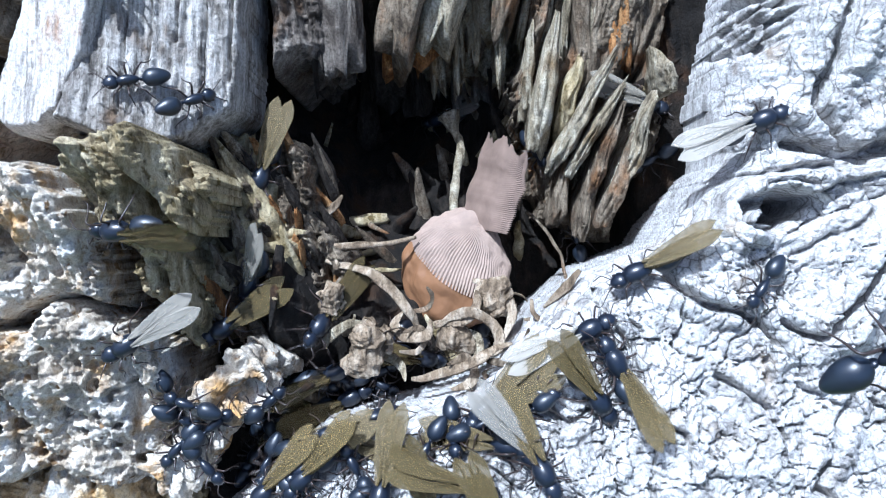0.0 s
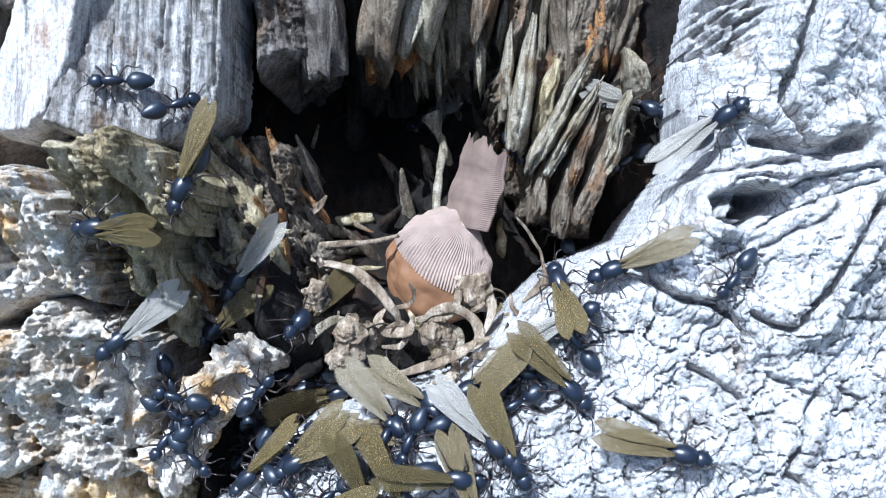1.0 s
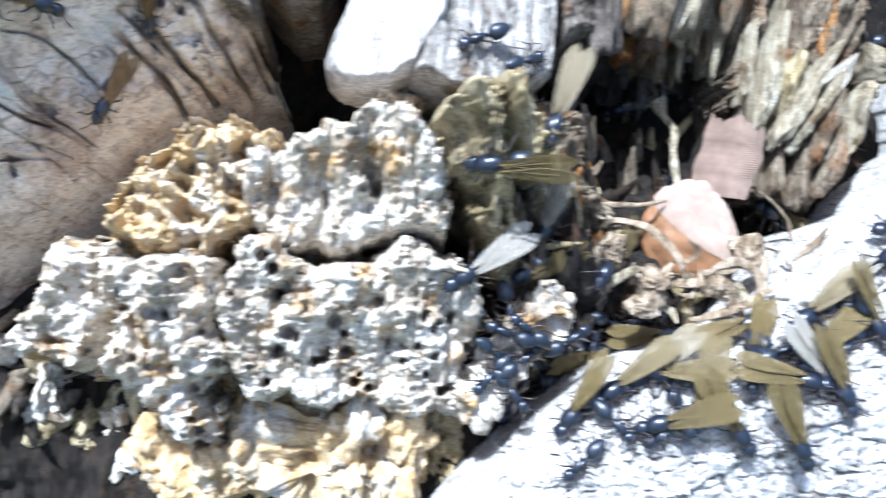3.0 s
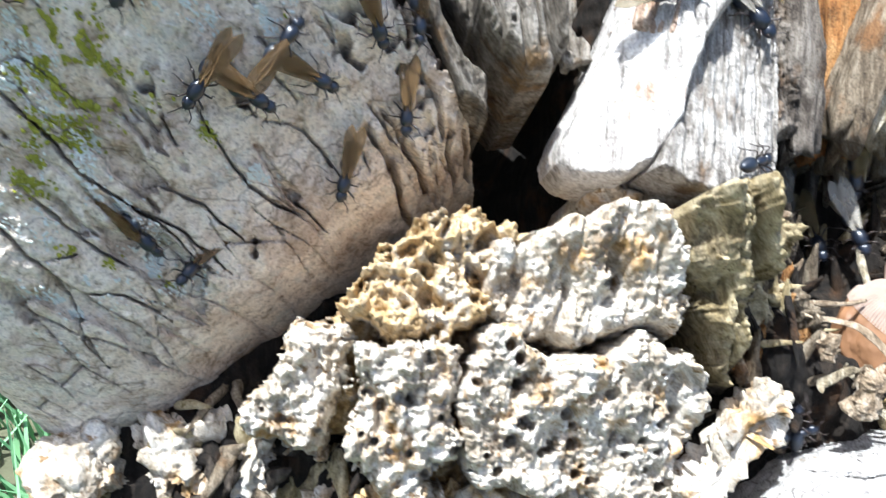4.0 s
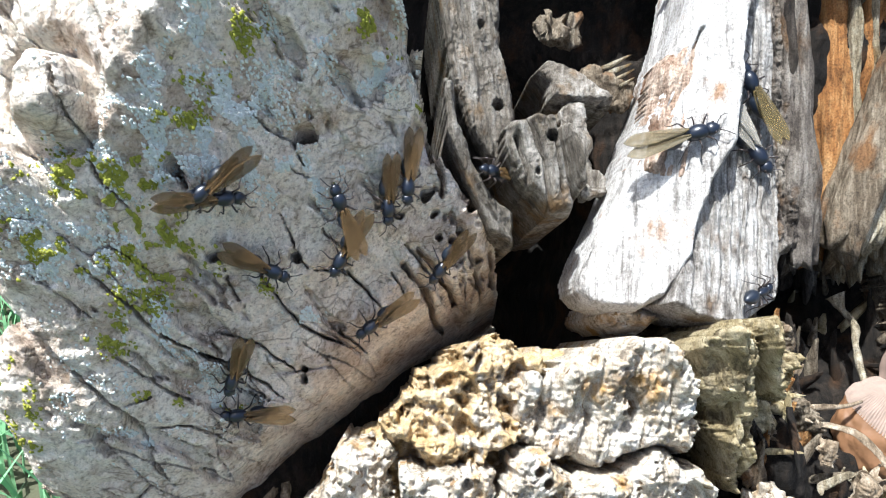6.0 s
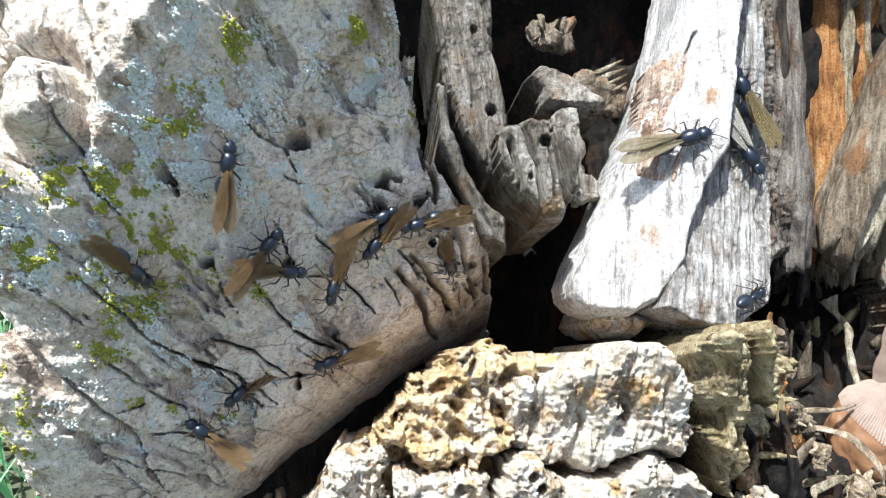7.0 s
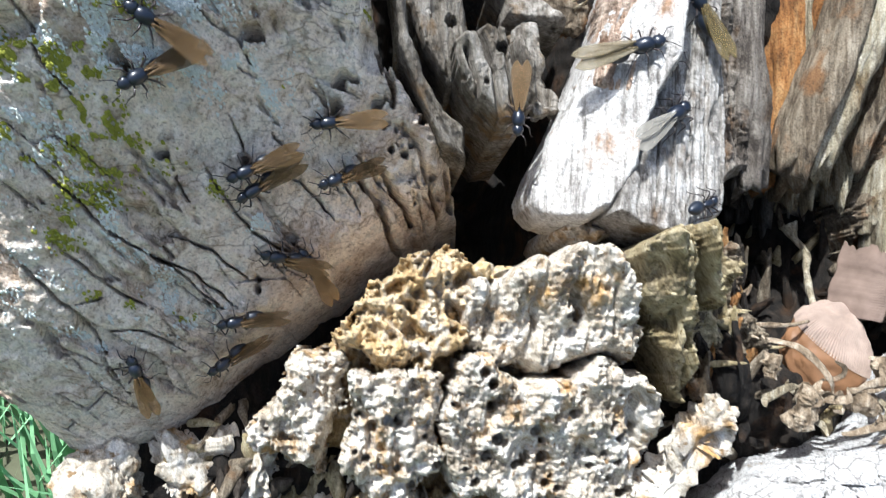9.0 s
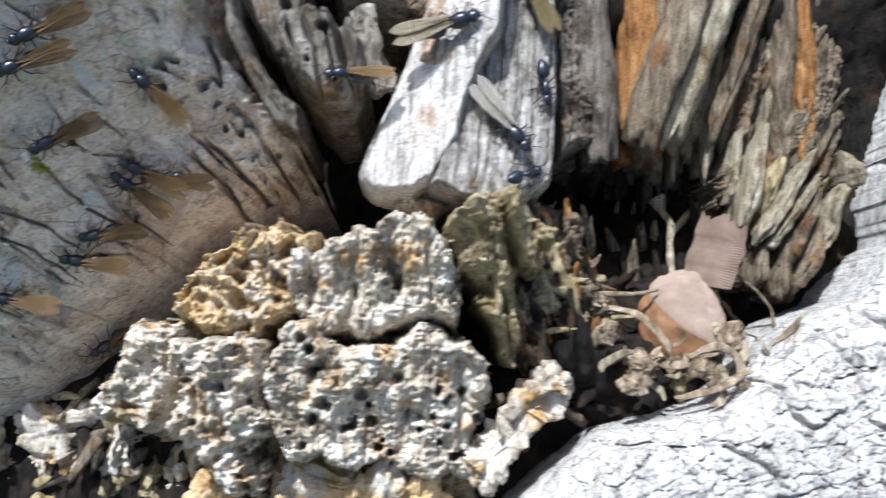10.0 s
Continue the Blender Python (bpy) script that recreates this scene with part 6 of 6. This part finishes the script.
    crawl(WINGED_A, [(0, (-0.176, -0.176), (-0.145, -0.172)), (0.5, (-0.259, -0.252), (-0.235, -0.264)), (1, (-0.164, -0.208), (-0.121, -0.208)), (1.5, (-0.045, -0.177), (0.004, -0.174)), (2.2, (-0.047, -0.212), (-0.016, -0.213)), (3.2, (-0.047, -0.212), (-0.016, -0.213)), (4.3, (0.570, -0.200), (0.610, -0.180)), (6.4, (0.740, -0.100), (0.780, -0.080))])
    crawl(WORKER, [(0, (-0.082, -0.133), (-0.113, -0.156)), (1, (-0.121, -0.208), (-0.152, -0.208)), (2, (-0.205, -0.183), (-0.237, -0.190)), (3, (-0.310, -0.197), (-0.336, -0.180)), (3.2, (-0.310, -0.197), (-0.336, -0.180)), (4.3, (0.450, -0.150), (0.490, -0.170)), (6.4, (0.800, 0.000), (0.840, -0.020))])
    crawl(WINGED_A, [(0, (-0.043, -0.164), (-0.011, -0.172)), (1, (0.010, -0.221), (0.037, -0.241)), (2, (0.091, -0.210), (0.120, -0.226)), (3, (0.030, -0.197), (0.065, -0.180)), (3.2, (0.030, -0.197), (0.065, -0.180)), (4.3, (0.510, -0.100), (0.550, -0.100)), (6.4, (0.860, 0.100), (0.900, 0.100))])
    crawl(WINGED_A, [(0, (-0.453, 0.428), (-0.425, 0.436))])
    crawl(WINGED_A, [(0, (-0.335, 0.538), (-0.348, 0.563))])
    crawl(WORKER, [(0, (-0.333, 0.190), (-0.311, 0.196))])
    crawl(WINGED_B, [(0, (-0.324, 0.413), (-0.307, 0.394)), (7.5, (-0.332, 0.436), (-0.314, 0.413)), (8.5, (-0.333, 0.448), (-0.314, 0.429)), (9, (-0.396, 0.329), (-0.416, 0.352)), (10, (-0.356, 0.258), (-0.341, 0.234))])
    crawl(WORKER, [(0, (-0.416, 0.361), (-0.408, 0.391)), (5.5, (-0.416, 0.758), (-0.420, 0.726)), (7, (-0.470, 0.651), (-0.439, 0.616)), (7.5, (-0.441, 0.612), (-0.411, 0.583)), (8.5, (-0.428, 0.484), (-0.408, 0.455)), (10, (-0.297, 0.355), (-0.286, 0.304))])
    crawl(SMALL, [(0, (-1.046, 0.169), (-1.019, 0.185)), (5.5, (-0.944, 0.278), (-0.945, 0.247)), (7, (-0.939, 0.278), (-0.931, 0.309)), (7.5, (-0.904, 0.297), (-0.936, 0.283)), (8, (-0.917, 0.298), (-0.945, 0.310)), (9, (-0.940, 0.275), (-0.973, 0.270)), (10, (-0.954, 0.293), (-0.973, 0.307))])
    crawl(SMALL, [(0, (-1.280, 0.096), (-1.276, 0.121)), (5, (-1.305, 0.255), (-1.289, 0.247)), (5.5, (-1.189, 0.278), (-1.169, 0.270)), (7, (-1.094, 0.214), (-1.116, 0.228)), (7.5, (-1.131, 0.236), (-1.139, 0.260)), (8.5, (-1.140, 0.333), (-1.161, 0.312)), (9, (-1.176, 0.262), (-1.200, 0.248)), (10, (-1.099, 0.279), (-1.126, 0.268))])
    crawl(SMALL, [(0, (-1.285, 0.236), (-1.276, 0.222)), (5.5, (-1.131, 0.290), (-1.157, 0.275)), (7, (-1.245, 0.172), (-1.222, 0.166)), (7.5, (-1.111, 0.178), (-1.085, 0.170)), (8, (-0.967, 0.193), (-0.997, 0.202)), (9, (-1.054, 0.167), (-1.082, 0.147)), (10, (-1.042, 0.071), (-1.073, 0.062))])
    crawl(SMALL, [(0, (-0.986, 0.222), (-1.016, 0.209)), (5.5, (-1.149, 0.182), (-1.127, 0.169)), (7.5, (-0.953, 0.186), (-0.975, 0.158)), (8, (-0.958, 0.116), (-0.991, 0.125)), (9, (-1.017, 0.076), (-1.045, 0.089)), (10, (-0.997, 0.146), (-1.019, 0.161))])
    crawl(SMALL, [(0, (-0.940, 0.259), (-0.907, 0.264)), (5.5, (-0.884, 0.351), (-0.888, 0.322)), (7, (-0.942, 0.251), (-0.952, 0.219)), (7.5, (-0.969, 0.098), (-0.961, 0.133)), (8, (-0.868, 0.205), (-0.900, 0.219)), (9, (-0.977, 0.067), (-0.998, 0.093)), (10, (-0.977, 0.174), (-1.000, 0.187))])
    crawl(SMALL, [(0, (-0.857, 0.291), (-0.848, 0.265)), (5.5, (-0.847, 0.221), (-0.862, 0.188)), (7, (-0.829, 0.234), (-0.790, 0.247)), (7.5, (-0.659, 0.282), (-0.659, 0.246)), (8.5, (-0.595, 0.159), (-0.593, 0.199)), (9, (-0.644, 0.313), (-0.688, 0.311)), (10, (-0.640, 0.332), (-0.679, 0.327))])
    crawl(SMALL, [(0, (-1.147, -0.012), (-1.144, -0.044)), (5.5, (-1.128, -0.017), (-1.153, -0.043)), (7, (-1.189, -0.061), (-1.167, -0.032)), (7.5, (-1.069, -0.019), (-1.089, 0.010)), (8, (-1.073, 0.018), (-1.095, 0.042)), (9, (-1.116, -0.099), (-1.148, -0.116)), (10, (-1.093, -0.113), (-1.126, -0.131))])
    crawl(SMALL, [(0, (-1.235, 0.019), (-1.220, -0.003)), (5.5, (-1.164, 0.027), (-1.153, -0.005)), (7, (-1.145, 0.005), (-1.174, -0.012)), (7.5, (-1.171, -0.039), (-1.202, -0.040)), (8, (-1.188, -0.039), (-1.212, -0.021)), (9, (-1.234, -0.123), (-1.243, -0.090)), (10, (-1.185, -0.052), (-1.211, -0.049))])
    crawl(SMALL, [(0, (-0.944, 0.092), (-0.926, 0.063)), (5.5, (-0.928, 0.150), (-0.945, 0.118)), (7.5, (-1.032, 0.029), (-1.053, 0.057)), (9, (-1.086, -0.030), (-1.119, -0.030)), (10, (-1.074, 0.023), (-1.102, 0.026))])
    crawl(SMALL, [(0, (-1.154, 0.224), (-1.130, 0.222)), (5.5, (-0.723, 0.404), (-0.745, 0.377)), (7, (-0.873, 0.285), (-0.897, 0.305)), (7.5, (-0.900, 0.312), (-0.928, 0.324)), (9, (-1.061, 0.188), (-1.090, 0.173)), (10, (-1.081, 0.193), (-1.109, 0.177))])
    crawl(SMALL, [(0, (-1.236, 0.304), (-1.217, 0.304)), (5.5, (-0.935, 0.264), (-0.963, 0.276)), (7.5, (-1.206, 0.304), (-1.197, 0.329)), (9, (-1.160, 0.324), (-1.184, 0.310)), (10, (-1.077, 0.324), (-1.103, 0.311))])
    crawl(SMALL, [(0, (-1.069, 0.178), (-1.045, 0.166)), (5, (-1.048, 0.206), (-1.018, 0.203)), (5.5, (-0.967, 0.220), (-0.988, 0.193)), (7, (-1.073, 0.186), (-1.048, 0.209)), (8, (-0.926, 0.329), (-0.958, 0.331)), (9, (-0.937, 0.204), (-0.967, 0.214)), (10, (-0.947, 0.171), (-0.976, 0.175))])
    crawl(WORKER, [(0, (-0.240, -0.207), (-0.224, -0.191)), (1.5, (-0.235, -0.204), (-0.216, -0.190)), (3.2, (-0.243, -0.211), (-0.221, -0.198)), (4.4, (0.300, -0.320), (0.340, -0.310)), (6.6, (0.620, -0.250), (0.660, -0.230))])
    crawl(WORKER, [(0, (-0.196, -0.199), (-0.172, -0.208)), (1.5, (-0.191, -0.196), (-0.164, -0.206)), (3.2, (-0.193, -0.203), (-0.169, -0.215)), (4.4, (0.360, -0.280), (0.400, -0.270)), (6.6, (0.690, -0.130), (0.730, -0.110))])
    crawl(WINGED_A, [(0, (-0.153, -0.225), (-0.121, -0.212)), (1.5, (-0.148, -0.222), (-0.113, -0.210)), (3.2, (-0.156, -0.229), (-0.118, -0.219)), (4.4, (0.420, -0.240), (0.460, -0.230)), (6.6, (0.760, -0.010), (0.800, 0.010))])
    crawl(WORKER, [(0, (-0.105, -0.180), (-0.081, -0.169)), (1.5, (-0.100, -0.177), (-0.073, -0.167)), (3.2, (-0.101, -0.184), (-0.078, -0.176)), (4.4, (0.480, -0.320), (0.520, -0.310)), (6.6, (0.830, 0.110), (0.870, 0.130))])
    crawl(WINGED_A, [(0, (-0.256, -0.290), (-0.280, -0.310)), (1.5, (-0.252, -0.287), (-0.272, -0.308)), (3.2, (-0.260, -0.294), (-0.277, -0.317)), (4.4, (0.540, -0.280), (0.580, -0.270)), (6.6, (0.620, -0.250), (0.660, -0.230))])
    crawl(WORKER, [(0, (-0.122, -0.327), (-0.146, -0.343)), (1.5, (-0.117, -0.324), (-0.138, -0.341)), (3.2, (-0.119, -0.331), (-0.143, -0.350)), (4.4, (0.300, -0.240), (0.340, -0.230)), (6.6, (0.690, -0.130), (0.730, -0.110))])
    crawl(WINGED_A, [(0, (-0.021, -0.319), (-0.006, -0.350)), (1.5, (-0.017, -0.316), (0.002, -0.349)), (3.2, (-0.024, -0.323), (-0.003, -0.357)), (4.4, (0.360, -0.320), (0.400, -0.310)), (6.6, (0.760, -0.010), (0.800, 0.010))])
    crawl(WORKER, [(0, (0.092, -0.208), (0.115, -0.197)), (1.5, (0.096, -0.205), (0.123, -0.196)), (3.2, (0.095, -0.212), (0.118, -0.204)), (4.4, (0.420, -0.280), (0.460, -0.270)), (6.6, (0.830, 0.110), (0.870, 0.130))])
    crawl(WINGED_A, [(0, (-0.284, -0.325), (-0.304, -0.349)), (1.5, (-0.280, -0.322), (-0.296, -0.347)), (3.2, (-0.288, -0.329), (-0.301, -0.356)), (4.4, (0.480, -0.240), (0.520, -0.230)), (6.6, (0.620, -0.250), (0.660, -0.230))])
    crawl(WORKER, [(0, (-0.185, -0.326), (-0.166, -0.350)), (1.5, (-0.180, -0.323), (-0.158, -0.349)), (3.2, (-0.182, -0.330), (-0.163, -0.357)), (4.4, (0.540, -0.320), (0.580, -0.310)), (6.6, (0.690, -0.130), (0.730, -0.110))])
    crawl(WINGED_B, [(0, (0.091, -0.251), (0.114, -0.274)), (1.5, (0.096, -0.248), (0.122, -0.273)), (3.2, (0.088, -0.255), (0.117, -0.281)), (4.4, (0.300, -0.280), (0.340, -0.270)), (6.6, (0.760, -0.010), (0.800, 0.010))])
    crawl(WORKER, [(0, (-0.359, -0.230), (-0.335, -0.242)), (1.5, (-0.354, -0.226), (-0.327, -0.240)), (3.2, (-0.356, -0.233), (-0.332, -0.249)), (4.4, (0.360, -0.240), (0.400, -0.230)), (6.6, (0.830, 0.110), (0.870, 0.130))])
    crawl(WINGED_A, [(0, (0.022, -0.298), (0.051, -0.305)), (1.2, (0.041, -0.283), (0.070, -0.291)), (2.4, (0.060, -0.270), (0.090, -0.277)), (3.2, (0.065, -0.267), (0.095, -0.274)), (4.4, (0.450, -0.200), (0.500, -0.190)), (6.4, (0.620, -0.100), (0.660, -0.090))])
    crawl(WINGED_A, [(0, (-0.142, -0.365), (-0.171, -0.376)), (1.2, (-0.129, -0.342), (-0.158, -0.354)), (2.4, (-0.116, -0.321), (-0.145, -0.332)), (3.2, (-0.111, -0.318), (-0.140, -0.329)), (4.4, (0.480, -0.180), (0.530, -0.170)), (6.4, (0.650, -0.070), (0.690, -0.060))])
    crawl(WORKER, [(0, (-0.246, -0.259), (-0.271, -0.273)), (1.2, (-0.225, -0.244), (-0.250, -0.258)), (2.4, (-0.204, -0.229), (-0.229, -0.243)), (3.2, (-0.198, -0.225), (-0.223, -0.239)), (4.4, (0.510, -0.160), (0.560, -0.150)), (6.4, (0.680, -0.040), (0.720, -0.030))])
    crawl(WORKER, [(0, (-0.097, -0.201), (-0.076, -0.211)), (1.2, (-0.084, -0.178), (-0.063, -0.189)), (2.4, (-0.071, -0.156), (-0.050, -0.167)), (3.2, (-0.066, -0.153), (-0.045, -0.163)), (4.4, (0.540, -0.140), (0.590, -0.130)), (6.4, (0.710, -0.010), (0.750, 0.000))])
    crawl(WINGED_A, [(0, (0.059, -0.209), (0.036, -0.222)), (1.2, (0.078, -0.194), (0.055, -0.208)), (2.4, (0.098, -0.181), (0.075, -0.194)), (3.2, (0.103, -0.177), (0.080, -0.191)), (4.4, (0.570, -0.120), (0.620, -0.110)), (6.4, (0.740, 0.020), (0.780, 0.030))])
    crawl(WORKER, [(0, (-0.265, -0.437), (-0.287, -0.463)), (1.2, (-0.251, -0.412), (-0.273, -0.438)), (2.4, (-0.237, -0.388), (-0.259, -0.414)), (3.2, (-0.231, -0.384), (-0.254, -0.411)), (4.4, (0.600, -0.100), (0.650, -0.090)), (6.4, (0.770, 0.050), (0.810, 0.060))])
    crawl(WINGED_B, [(0, (0.184, -0.117), (0.218, -0.101)), (1.2, (0.203, -0.102), (0.238, -0.086)), (2.4, (0.223, -0.089), (0.258, -0.072)), (3.2, (0.228, -0.085), (0.263, -0.069)), (4.4, (0.630, -0.080), (0.680, -0.070)), (6.4, (0.800, 0.080), (0.840, 0.090))])
    crawl(WORKER, [(0, (-0.304, -0.345), (-0.285, -0.318)), (1.2, (-0.290, -0.320), (-0.271, -0.293)), (2.4, (-0.276, -0.296), (-0.257, -0.269)), (3.2, (-0.270, -0.293), (-0.251, -0.266)), (4.4, (0.660, -0.060), (0.710, -0.050)), (6.4, (0.830, 0.110), (0.870, 0.120))])
    crawl(WORKER, [(0, (-0.370, -0.198), (-0.361, -0.226)), (1.2, (-0.350, -0.182), (-0.341, -0.210)), (2.4, (-0.328, -0.167), (-0.320, -0.195)), (3.2, (-0.323, -0.164), (-0.314, -0.191)), (4.4, (0.690, -0.040), (0.740, -0.030)), (6.4, (0.860, 0.140), (0.900, 0.150))])

    # the dense crowd along the edge of the hollow, which leaves over the pale wood
    crowd = np.random.default_rng(88)
    for k in range(22):
        x = crowd.uniform(-0.33, 0.12)
        y = -0.25 + 0.22 * (x + 0.1) + crowd.normal(0, 0.035)
        turn = crowd.uniform(0, 2 * math.pi)
        dx, dy = 0.03 * math.cos(turn), 0.03 * math.sin(turn)
        mx, my = x + crowd.normal(0.02, 0.02), y + crowd.normal(0.005, 0.015)
        fx, fy = 0.35 + 0.012 * k, -0.34 + 0.05 * (k % 5)
        crawl(WINGED_A if k % 5 == 2 else WORKER, [(0, (x, y), (x + dx, y + dy)), (3.2, (mx, my), (mx + dx, my + dy)), (4.4, (fx, fy), (fx + 0.04, fy + 0.01)), (6.6, (fx + 0.3, fy + 0.1), (fx + 0.34, fy + 0.12))])

    flyer = copy_thing(WORKER, Matrix())
    air = [(0.0, (0.276, -0.059, -0.500)), (0.07, (0.282, -0.06, -0.5)), (0.2, (0.45, -0.1, -0.52)), (0.6, (0.85, 0.1, -0.7)), (1.2, (0.95, 0.25, -0.85))]
    path = [(t, BASE @ Matrix.Translation(Vector(p) * MM) @ pose(0, 0, 0, 20, -25, 35)) for t, p in air] + [(2.0, stand(1.0, 0.3, 40)), (10.0, stand(1.05, 0.35, 40))]
    crawlers.append((flyer, path))
    for thing, ways in crawlers:
        walk(thing, ways)


motions()
